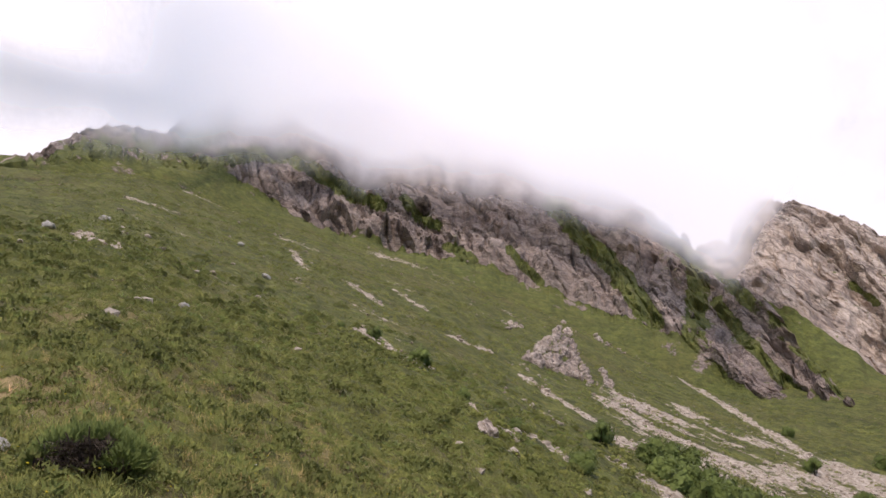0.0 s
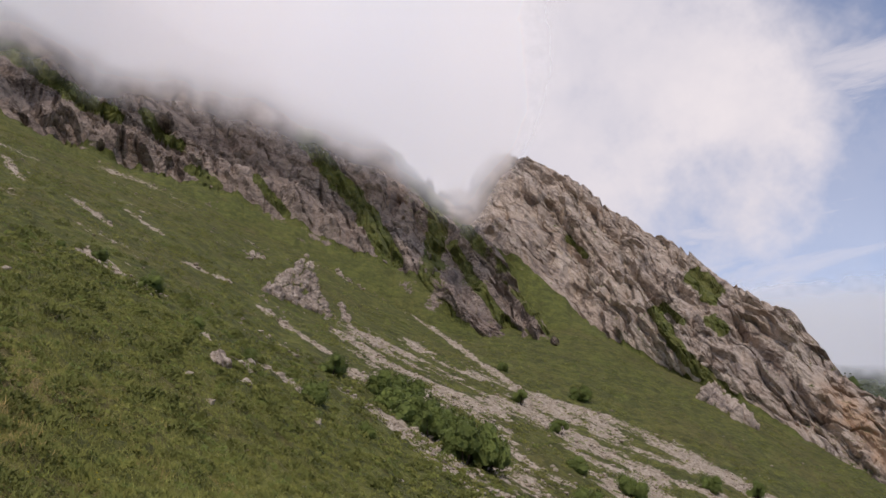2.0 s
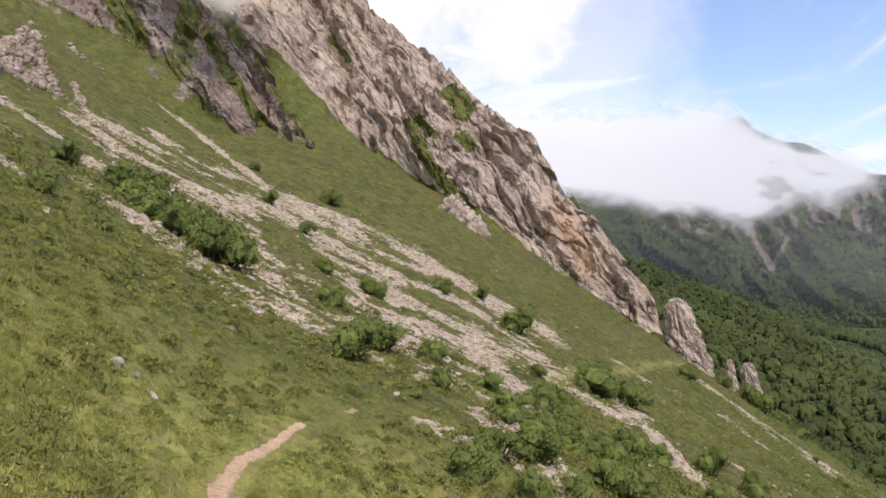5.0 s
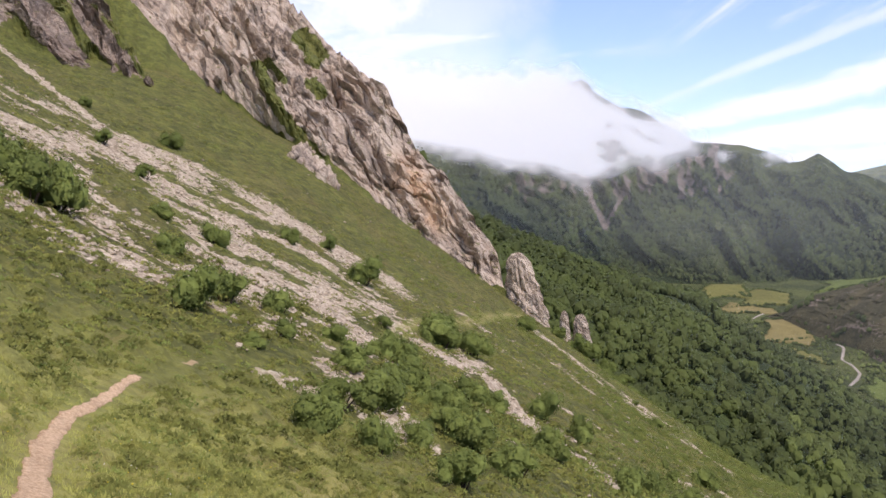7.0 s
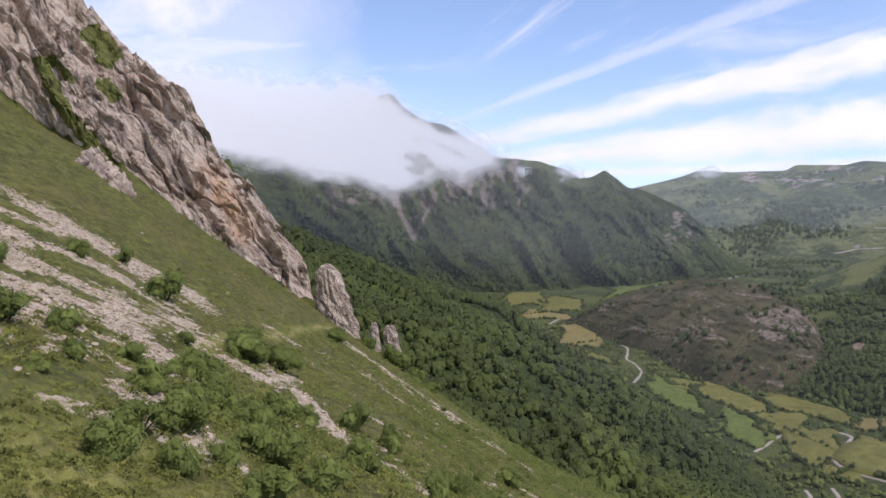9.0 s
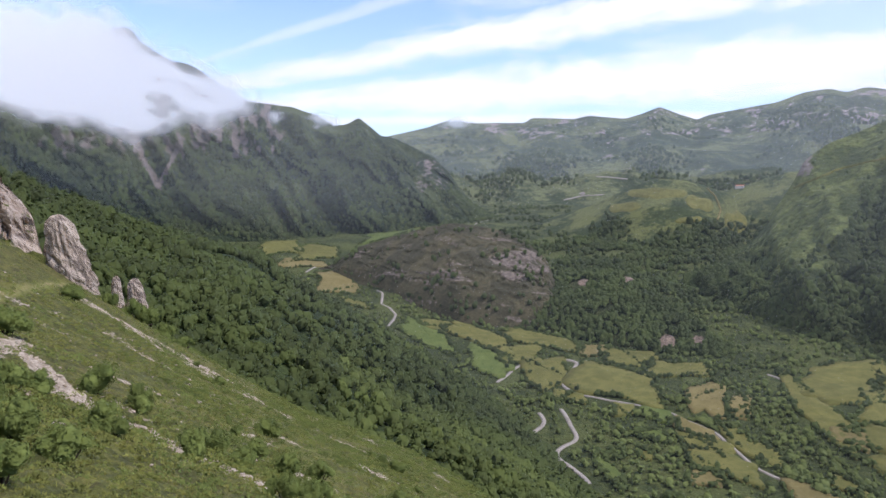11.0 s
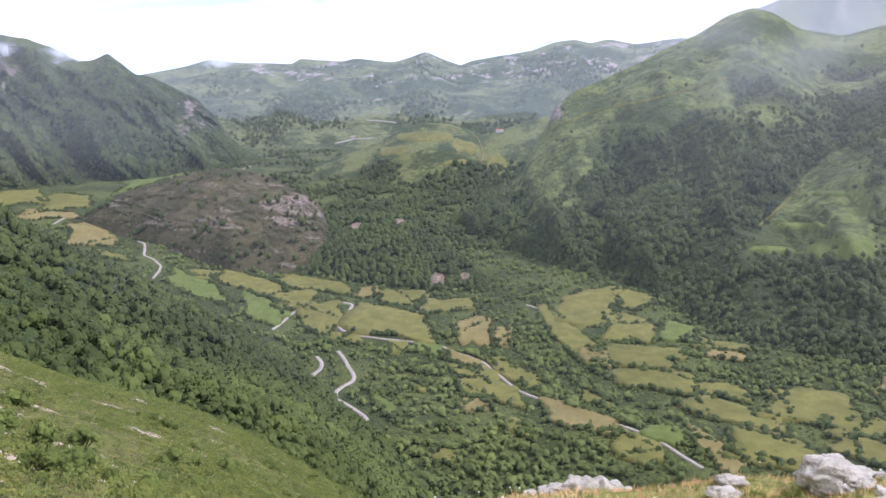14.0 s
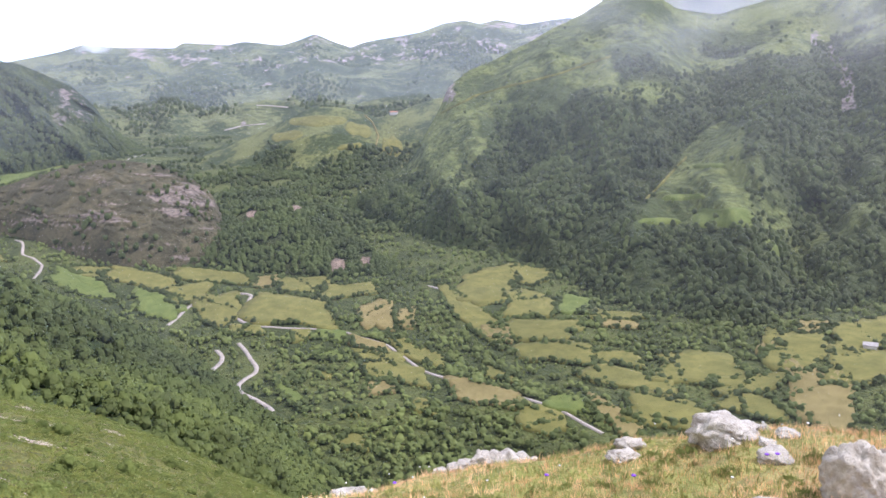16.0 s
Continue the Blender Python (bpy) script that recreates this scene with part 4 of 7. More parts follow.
west = landform(
    "mountain_1", 40, 86, 0.14,
    [(40, 1500, 2), (48.6, 1500, 1), (55.6, 1500, -0.6), (61.4, 1500, -2.0), (67.4, 1520, -2.9), (73.6, 1600, -2.9), (79.9, 1800, -1.9), (84.4, 2000, -1.0), (86, 2050, -0.9)],
    [(40, 2500, 11.5), (43.9, 2500, 10.9), (45.2, 2500, 11.1), (46.6, 2480, 10.7), (49.3, 2460, 9.8), (53.6, 2430, 10.2), (56.7, 2410, 11.1), (57.6, 2400, 11.5), (58.4, 2400, 11.75), (58.9, 2400, 11.6), (59.4, 2390, 10.9), (61.4, 2350, 9.7), (62.6, 2340, 9.55), (63.4, 2335, 9.15), (64.6, 2330, 8.2), (66.3, 2310, 7.3), (69.6, 2280, 6.9), (71.2, 2250, 6.4),
     (72.6, 2230, 5.8), (73.5, 2225, 5.9), (74.4, 2220, 6.35), (75.1, 2210, 5.75), (76.0, 2200, 5.0), (77.1, 2190, 4.8), (78.5, 2180, 4.1), (79.9, 2150, 3.5), (81.0, 2130, 2.4), (82.0, 2110, 1.0), (83.1, 2090, 0.0), (84.1, 2060, -0.85), (86, 2060, -1.4)],
    150, FAR, ribbed_relief(30, 240, 171, 75, 0.30, 0.9, (), 84), m4_mask, blur=0.35)
tagged(west, "steep wooded mountain with scree chutes, summit in cloud", "mountain", kind="structure")


def clearing(a, p):
    """The open meadow on the mountainside's spur."""
    e = np.degrees(np.arctan2(p[..., 2] - EYE, np.hypot(p[..., 0], p[..., 1])))
    half = np.interp(e, (-7.4, -4.8, -2.4, -0.7, 0.2), (4.2, 3.1, 2.1, 1.5, 0))
    return smooth(half - np.abs(a - np.interp(e, (-7.3, -4.8, -2.4, -0.7), (122.7, 123.4, 123.9, 124.7))), -0.3, 0.3) * smooth(e, -7.6, -7.0)


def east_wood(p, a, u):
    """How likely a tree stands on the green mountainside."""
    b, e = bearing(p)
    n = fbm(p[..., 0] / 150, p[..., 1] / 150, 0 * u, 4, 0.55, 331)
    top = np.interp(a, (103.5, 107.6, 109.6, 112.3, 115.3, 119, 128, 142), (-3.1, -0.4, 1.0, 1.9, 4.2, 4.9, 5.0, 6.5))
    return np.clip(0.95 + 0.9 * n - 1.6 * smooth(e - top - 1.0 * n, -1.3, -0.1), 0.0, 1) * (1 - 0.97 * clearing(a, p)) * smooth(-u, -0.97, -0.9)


def right_mask(p, a, u):
    b, e = bearing(p)
    gully = along(a, e, [(130.3, 5.2), (131.2, 4.2), (132.1, 2.8), (132.4, 0.8)], 0.5)
    return np.clip(0.7 * gully + 0.75 * smooth(-np.abs(a - 105.6), -1.2, -0.3) * smooth(e, 1.2, 2.2) + 0.25 * fbm(a * 0.7, u * 2, 0 * a, 4, 0.6, 181), 0, 1)


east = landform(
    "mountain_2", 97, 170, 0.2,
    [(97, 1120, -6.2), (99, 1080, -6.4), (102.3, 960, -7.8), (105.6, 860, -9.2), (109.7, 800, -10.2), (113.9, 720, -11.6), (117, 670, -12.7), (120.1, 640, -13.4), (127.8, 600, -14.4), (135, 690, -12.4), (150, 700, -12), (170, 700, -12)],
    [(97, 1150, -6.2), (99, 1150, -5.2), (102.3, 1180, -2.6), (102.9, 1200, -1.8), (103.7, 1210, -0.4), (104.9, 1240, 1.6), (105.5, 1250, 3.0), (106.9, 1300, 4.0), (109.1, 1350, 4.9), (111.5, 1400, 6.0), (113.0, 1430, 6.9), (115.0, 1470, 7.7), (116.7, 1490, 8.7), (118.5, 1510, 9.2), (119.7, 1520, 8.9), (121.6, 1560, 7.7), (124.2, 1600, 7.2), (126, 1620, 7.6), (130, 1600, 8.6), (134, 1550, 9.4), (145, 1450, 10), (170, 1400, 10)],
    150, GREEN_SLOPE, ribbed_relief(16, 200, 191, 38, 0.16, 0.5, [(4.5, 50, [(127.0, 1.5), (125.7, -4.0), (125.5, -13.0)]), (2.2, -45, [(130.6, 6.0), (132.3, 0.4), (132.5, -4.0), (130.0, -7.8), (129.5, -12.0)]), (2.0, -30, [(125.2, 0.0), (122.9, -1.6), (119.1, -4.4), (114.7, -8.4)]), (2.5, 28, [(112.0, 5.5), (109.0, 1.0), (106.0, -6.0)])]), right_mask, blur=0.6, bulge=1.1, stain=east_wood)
tagged(east, "tall green mountainside, woods below and grass above", "mountain", kind="structure")
farm_hill = landform(
    "meadow_hill", 84, 114, 0.25,
    [(84, 1500, -2.9), (88, 1400, -4.5), (94, 1350, -5.2), (102, 1350, -5.2), (114, 1350, -5)],
    [(84, 1900, -1.6), (87, 1850, -1.4), (89.4, 1800, -0.6), (91.1, 1770, -0.1), (92.7, 1750, 0.6), (94.4, 1740, 1.5), (96.0, 1720, 1.95), (97.7, 1720, 1.85), (99.3, 1720, 1.4), (100.2, 1720, 0.95), (101.4, 1740, 1.3), (103.5, 1760, 2.05), (105, 1770, 2.4), (109, 1780, 2.8), (114, 1780, 2.8)],
    50, HILL_MEADOW, soft_relief(6, 150, 201, 0.2), no_rock, blur=0.8, back=0.3)
tagged(farm_hill, "rounded green hill with meadows and hedges", "hill", kind="structure")


def far_mask(p, a, u):
    b, e = bearing(p)
    shelf = smooth(-np.abs(e - np.interp(a, (84, 90, 99, 104, 112), (5.6, 4.9, 5.0, 5.6, 6.2))), -0.8, -0.2) * smooth(a, 82, 86)
    return np.clip(0.02 + 0.22 * smooth(e, 4.6, 6.0) + 0.28 * shelf + 0.55 * fbm(a * 0.6, e * 1.6, 0 * a, 5, 0.65, 211), 0, 1)


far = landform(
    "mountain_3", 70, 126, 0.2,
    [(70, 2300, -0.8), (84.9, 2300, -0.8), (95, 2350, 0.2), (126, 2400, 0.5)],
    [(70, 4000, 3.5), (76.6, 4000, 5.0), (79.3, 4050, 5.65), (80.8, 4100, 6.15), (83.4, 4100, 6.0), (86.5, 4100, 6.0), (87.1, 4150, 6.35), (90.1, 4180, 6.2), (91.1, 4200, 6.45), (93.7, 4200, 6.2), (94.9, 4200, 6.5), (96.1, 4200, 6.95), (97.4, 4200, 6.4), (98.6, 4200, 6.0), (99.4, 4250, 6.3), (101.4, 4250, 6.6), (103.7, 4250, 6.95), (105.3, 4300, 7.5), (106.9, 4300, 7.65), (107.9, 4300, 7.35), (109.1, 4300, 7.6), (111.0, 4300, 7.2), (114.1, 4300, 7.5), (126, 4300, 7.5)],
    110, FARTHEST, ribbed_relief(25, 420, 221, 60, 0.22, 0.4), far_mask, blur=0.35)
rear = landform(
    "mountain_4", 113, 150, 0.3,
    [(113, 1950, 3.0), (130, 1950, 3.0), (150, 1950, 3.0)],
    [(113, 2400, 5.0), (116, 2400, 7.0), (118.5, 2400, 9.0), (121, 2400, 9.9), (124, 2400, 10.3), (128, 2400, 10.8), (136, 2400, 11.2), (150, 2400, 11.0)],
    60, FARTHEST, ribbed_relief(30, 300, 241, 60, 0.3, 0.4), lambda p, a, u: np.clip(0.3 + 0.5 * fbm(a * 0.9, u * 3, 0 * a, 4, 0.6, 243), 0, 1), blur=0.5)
tagged(rear, "grey rocky ridge behind the green mountainside", "mountain", kind="structure")
tagged(far, "hazy distant ridge with bare grey rock and low heath", "mountain", kind="structure")


# ---------------------------------------------------------------- the trodden path
def build_path():
    pts = np.array([plan(*q) for q in PATH if q[0] < 27.3 or q[0] > 150])
    d = np.concatenate([[0], np.cumsum(np.hypot(*np.diff(pts, axis=0).T))])
    s = np.arange(0, d[-1], 0.06)
    x, y = np.interp(s, d, pts[:, 0]), np.interp(s, d, pts[:, 1])
    for _ in range(90):
        x[1:-1], y[1:-1] = (x[:-2] + 2 * x[1:-1] + x[2:]) / 4, (y[:-2] + 2 * y[1:-1] + y[2:]) / 4
    tx, ty = np.gradient(x), np.gradient(y)
    n = np.hypot(tx, ty)
    nx, ny = -ty / n, tx / n
    rows = []
    for k, lift in ((-1.15, -0.10), (-1.0, 0.03), (-0.6, 0.035), (-0.2, 0.03), (0.2, 0.03), (0.6, 0.035), (1.0, 0.03), (1.15, -0.10)):
        edge = 0.28 - 0.15 * s / s[-1] + 0.07 * fbm(s * 0.9 + 9 * np.sign(k), 0 * s, 0 * s, 5, 0.65, 431)
        px, py = x + nx * k * edge, y + ny * k * edge
        az, r = np.degrees(np.arctan2(px, py)), np.hypot(px, py)
        rows.append(np.stack([px, py, hill_z(az, r) + lift + 0.012 * fbm(px * 5, py * 5, 0 * px, 3, 0.6, 433)], -1))
    ob = mesh_object("path", np.concatenate(rows), grid_faces(8, len(s)), SOIL)
    return tagged(ob, "narrow trodden path of pale reddish earth and gravel", "path", kind="structure")


SOIL = make_plain("trodden_earth", (0.42, 0.262, 0.150), (0.74, 0.540, 0.350), 14.0, 0.95, 1.0, 0.05)
build_path()


# ---------------------------------------------------------------- valley: roads and meadows
def valley_spot(az, el):
    """Distance and height at which a downward direction meets the valley floor or the meadow hill."""
    r = np.linspace(250, 2400, 1800)
    k = int(np.argmax(np.degrees(np.arctan2(valley_height(r) - EYE, r)) >= el))
    return float(r[k]), float(valley_height(r[k]))


def floor_z(x, y):
    r = np.hypot(x, y)
    return valley_height(r) + 5 * fbm(x / 160, y / 160, 0 * x, 4, 0.5, 121) * smooth(r, 300, 700)


def ribbon(name, pts, width, mat, lift, label, category):
    """A road that lies on the valley floor along points in plan."""
    p = np.array(pts, float)
    d = np.concatenate([[0], np.cumsum(np.hypot(*np.diff(p, axis=0).T))])
    s = np.linspace(0, d[-1], max(6, int(d[-1] / 2.5)))
    x, y = np.interp(s, d, p[:, 0]), np.interp(s, d, p[:, 1])
    for _ in range(3):
        x[1:-1], y[1:-1] = (x[:-2] + x[1:-1] * 2 + x[2:]) / 4, (y[:-2] + y[1:-1] * 2 + y[2:]) / 4
    tx, ty = np.gradient(x), np.gradient(y)
    n = np.hypot(tx, ty) + 1e-9
    nx, ny = -ty / n, tx / n
    z = floor_z(x, y) + lift
    rows = [np.stack([x + nx * k * width, y + ny * k * width, z + h], -1) for k, h in ((-0.62, -1.2), (-0.5, 0.0), (0.5, 0.0), (0.62, -1.2))]
    ob = mesh_object(name, np.concatenate(rows), grid_faces(4, len(x)), mat)
    return tagged(ob, label, category, kind="structure")


ROADS = [
    [(70.5, -5.0), (71.2, -4.6), (71.9, -4.2)],
    [(75.7, -6.4), (76.1, -6.7), (76.1, -7.0), (76.0, -7.5), (76.6, -7.7), (77.1, -8.1), (76.9, -8.6), (76.5, -9.1)],
    [(84.6, -12.7), (85.5, -12.2), (86.0, -11.8), (86.6, -11.5)],
    [(88.4, -11.2), (90.1, -11.4), (90.6, -11.6), (90.1, -12.2), (89.5, -12.8), (89.6, -13.2), (90.0, -13.4)],
    [(87.8, -15.2), (88.2, -15.6), (88.1, -16.0), (87.4, -16.5), (86.8, -16.9), (87.0, -17.2), (87.2, -17.6), (87.6, -17.9), (88.0, -18.7)],
    [(89.4, -14.8), (89.8, -15.3), (90.2, -16.0), (90.6, -16.5), (90.5, -16.9), (89.7, -17.3), (89.1, -17.7), (89.2, -18.2), (90.1, -18.7), (90.9, -19.2), (91.6, -19.8), (91.4, -20.2)],
]
RIVER_ROADS = [[(98.1, -14.8), (99.2, -15.1), (100.5, -15.6), (101.7, -16.6), (103.0, -17.6), (104.3, -18.1), (105.6, -18.5), (107.7, -19.1), (109.8, -19.6), (111.1, -19.9), (113.0, -20.4), (114.0, -20.9), (115.2, -21.5), (116.7, -22.1)]]
LANES = [[(90.7, -13.7), (91.5, -13.8), (93.2, -14.0), (94.9, -14.1), (96.4, -14.3), (97.3, -14.4), (98.1, -14.8)], [(82.9, -1.55), (83.25, -1.33), (84.04, -1.06), (84.4, -0.75), (84.53, -0.55)], [(103.6, -11.6), (104.8, -11.9), (105.9, -13.0), (106.9, -14.2), (108.4, -15.0)]]
ROAD_LINES = []
for line in ROADS + RIVER_ROADS + LANES:
    pts = [plan(a, valley_spot(a, e)[0]) for a, e in line]
    ROAD_LINES.append(pts)
    thin = line in LANES or line in RIVER_ROADS
    ribbon("road", pts, 2.0 if thin else 2.7, TARMAC, 0.6, "narrow pale mountain road winding through the valley", "road")

# azimuth, elevation, half width, half depth, slant, kind of grass
FIELDS_WEST = [
    (79.4, -9.63, 1.71, 0.57, -0.47, "L"), (79.9, -8.93, 1.06, 0.34, -0.30, "M"), (72.8, -5.84, 1.56, 0.54, -0.11, "H"), (68.6, -3.1, 1.3, 0.45, 0.06, "M"), (71.3, -3.5, 1.5, 0.36, 0.06, "M"), (70.2, -4.3, 1.6, 0.26, -0.05, "H"), (73.9, -7.35, 1.02, 0.22, -0.39, "M"), (77.4, -1.86, 2.58, 0.27, 0.25, "L"), (83.4, -9.78, 2.43, 0.42, -0.35, "M"), (84.1, -11.40, 1.46, 0.66, -0.40, "L"),
    (86.2, -10.86, 1.42, 0.50, -0.03, "M"), (87.8, -9.88, 2.55, 0.38, -0.17, "M"), (91.6, -10.49, 0.84, 0.38, -0.01, "H"), (94.2, -10.80, 1.59, 0.52, 0.0, "M"), (88.2, -12.17, 1.43, 0.88, 0.16, "M"), (93.1, -12.81, 2.86, 0.93, -0.13, "M"), (89.9, -13.90, 1.14, 0.30, -0.14, "M"), (97.7, -11.48, 1.91, 0.53, 0.0, "M")]
FIELDS_MIDDLE = [
    (99.7, -13.37, 1.18, 0.81, 0.08, "H"), (101.9, -13.62, 0.68, 0.50, -0.07, "H"), (96.3, -14.68, 0.96, 0.37, -0.09, "L"), (93.9, -14.56, 0.74, 0.34, 0.02, "M"), (98.9, -15.50, 1.29, 0.37, -0.33, "H"), (99.8, -16.43, 1.72, 0.40, -0.15, "M"), (100.9, -17.70, 2.16, 0.61, -0.19, "M"), (99.7, -18.72, 0.98, 0.47, -0.05, "H"),
    (95.5, -17.53, 0.49, 0.24, -0.08, "M"), (93.0, -18.94, 0.93, 0.49, -0.80, "L"), (93.5, -17.61, 0.51, 0.30, 0.03, "L"), (97.6, -20.43, 0.44, 0.19, -0.15, "M"), (103.0, -20.32, 0.82, 0.42, -0.20, "M"), (97.5, -22.56, 0.88, 0.46, -0.07, "M"), (96.0, -16.15, 0.97, 0.31, -0.07, "L"), (102.7, -16.28, 2.04, 0.50, -0.42, "M")]
FIELDS_EAST = [
    (107.6, -19.48, 2.66, 0.63, -0.18, "H"), (108.8, -18.17, 1.05, 0.33, -0.27, "M"), (114.0, -20.20, 1.63, 0.53, -0.20, "L"), (111.9, -21.32, 1.67, 0.83, -0.38, "M"), (117.8, -21.20, 1.79, 0.73, -0.47, "H"), (107.0, -13.85, 2.11, 0.79, -0.67, "M"), (108.1, -11.79, 2.24, 0.97, 0.08, "M"), (111.5, -10.94, 1.32, 0.53, 0.16, "M"),
    (111.2, -12.98, 1.88, 0.71, 0.02, "M"), (114.6, -12.92, 1.09, 0.62, -0.07, "L"), (112.0, -14.92, 2.70, 0.73, -0.08, "M"), (108.7, -15.02, 0.98, 0.47, -0.19, "H"), (117.5, -13.60, 1.74, 0.35, -0.09, "M"), (117.8, -14.33, 1.39, 0.28, -0.16, "H"), (113.3, -16.58, 2.64, 0.61, -0.01, "M"), (117.8, -16.90, 1.55, 0.41, -0.05, "M")]
FIELDS_FAR_EAST = [
    (118.6, -18.46, 3.09, 0.61, -0.18, "M"), (123.6, -17.35, 3.05, 0.92, 0.02, "M"), (126.9, -18.06, 2.34, 0.49, 0.18, "M"), (121.5, -20.48, 3.18, 0.83, -0.07, "M"), (127.2, -19.49, 2.20, 0.51, -0.09, "M"), (128.3, -15.60, 0.80, 0.39, 0.04, "H"), (130.8, -14.01, 0.84, 0.40, 0.04, "H"),
    (129.7, -15.64, 1.75, 1.09, -0.12, "M"), (131.7, -18.67, 1.89, 1.88, -0.28, "H"), (133.8, -14.3, 1.55, 0.95, 0.18, "M"), (133.7, -16.27, 1.77, 0.99, 0.02, "M"), (138, -18, 2.2, 1.6, 0.0, "M")]
GRASS = {"M": (MEADOW, "yellow-green hay meadow enclosed by dark hedges"), "L": (LUSH, "bright green pasture enclosed by dark hedges"), "H": (HAY, "straw-coloured mown meadow enclosed by dark hedges")}
FIELD_LINES = []


def build_field(k, az, el, hw, hh, slant, kind):
    """One meadow: an uneven four-sided patch that lies on the valley floor."""
    rnd = random.Random(500 + k)
    th = np.linspace(0, 2 * math.pi, 65)[:-1]
    c, s = np.cos(th), np.sin(th)
    form = 1 / (np.abs(c) ** 7 + np.abs(s) ** 7) ** (1 / 7)
    ph = rnd.random() * 9
    form = form * (0.95 + 0.10 * np.sin(2 * th + ph) + 0.12 * np.sin(3 * th + 2 * ph) + 0.06 * np.sin(5 * th + 3 * ph) + 0.05 * np.sin(9 * th + ph))
    a = az + hw * form * c
    e = el + hh * form * s + slant * hw * form * c
    edge = np.array([plan(x, valley_spot(x, y)[0]) for x, y in zip(a, e)])
    FIELD_LINES.append(edge)
    mid = np.array(plan(az, valley_spot(az, el)[0]))
    rings = [mid + (edge - mid) * f for f in (0.02, 0.25, 0.5, 0.75, 1.0, 1.01)]
    p = np.concatenate([np.c_[q, floor_z(q[:, 0], q[:, 1]) + (1.2 + 0.012 * k if j < 5 else -1.5)] for j, q in enumerate(rings)])
    n = len(th)
    i = np.arange(n)
    quads = [np.stack([j * n + i, j * n + (i + 1) % n, (j + 1) * n + (i + 1) % n, (j + 1) * n + i], -1) for j in range(5)]
    mat, label = GRASS[kind]
    ob = mesh_object("meadow", p, np.concatenate(quads), mat)
    tagged(ob, label, "meadow", group="meadows in the valley", kind="structure")


for k, (az, el, hw, hh, slant, kind) in enumerate(FIELDS_WEST + FIELDS_MIDDLE + FIELDS_EAST + FIELDS_FAR_EAST):
    build_field(k, az, el, hw * 1.10, hh * 1.24, slant, kind)


def inside(x, y, poly):
    r = np.zeros(x.shape, bool)
    px, py = poly[:, 0], poly[:, 1]
    j = len(px) - 1
    for i in range(len(px)):
        hit = ((py[i] > y) != (py[j] > y)) & (x < (px[j] - px[i]) * (y - py[i]) / (py[j] - py[i] + 1e-12) + px[i])
        r ^= hit
        j = i
    return r


# ---------------------------------------------------------------- trees as one mass
rng = np.random.default_rng(7)
PHI = (1 + 5 ** 0.5) / 2
ICO = np.array([(-1, PHI, 0), (1, PHI, 0), (-1, -PHI, 0), (1, -PHI, 0), (0, -1, PHI), (0, 1, PHI), (0, -1, -PHI), (0, 1, -PHI), (PHI, 0, -1), (PHI, 0, 1), (-PHI, 0, -1), (-PHI, 0, 1)]) / math.sqrt(1 + PHI * PHI)
ICO_F = np.array([(0, 11, 5), (0, 5, 1), (0, 1, 7), (0, 7, 10), (0, 10, 11), (1, 5, 9), (5, 11, 4), (11, 10, 2), (10, 7, 6), (7, 1, 8), (3, 9, 4), (3, 4, 2), (3, 2, 6), (3, 6, 8), (3, 8, 9), (4, 9, 5), (2, 4, 11), (6, 2, 10), (8, 6, 7), (9, 8, 1)])


def unit(n, up=0.0):
    v = rng.normal(size=(n, 3))
    v[:, 2] += up
    return v / np.linalg.norm(v, axis=1)[:, None]


def tree_mass(pos, width, height, sprays, spray_size):
    """Verts and triangles of many crowns: a jagged core each, and leafy sprays over it."""
    n = len(pos)
    core = ICO[None] * (0.72 + 0.3 * rng.random((n, 12, 1)))
    size = np.stack([width * 0.5, width * 0.5, height * 0.5], -1)[:, None]
    centre = pos + np.c_[np.zeros(n), np.zeros(n), height * 0.42]
    v1 = (centre[:, None] + core * size * 0.95).reshape(-1, 3)
    f1 = (ICO_F[None] + (np.arange(n) * 12)[:, None, None]).reshape(-1, 3)
    if not sprays:
        return v1, f1
    m = n * sprays
    d = unit(m, 0.35).reshape(n, sprays, 3)
    lump = 0.80 + 0.32 * np.sin(d[..., 0] * 5 + pos[:, :1]) * np.sin(d[..., 1] * 5 + pos[:, 1:2]) + 0.16 * rng.random((n, sprays))
    c = (centre[:, None] + d * size * lump[..., None]).reshape(m, 3)
    nn = d.reshape(m, 3) + 0.7 * unit(m)
    t1 = np.cross(nn, unit(m))
    t1 /= np.linalg.norm(t1, axis=1)[:, None] + 1e-9
    t2 = np.cross(nn / np.linalg.norm(nn, axis=1)[:, None], t1)
    s = np.repeat(width, sprays)[:, None] * spray_size * (0.6 + 0.8 * rng.random((m, 1)))
    v2 = np.stack([c - t1 * s, c + t2 * s * 0.8, c + t1 * s, c - t2 * s * 0.8], 1).reshape(-1, 3)
    q = np.arange(m)[:, None] * 4 + len(v1)
    f2 = np.concatenate([q + [0, 1, 2], q + [0, 2, 3]])
    return np.concatenate([v1, v2]), np.concatenate([f1, f2])


def clumped(x, y, size, seed):
    return fbm(x / size, y / size, 0 * x, 4, 0.55, seed)


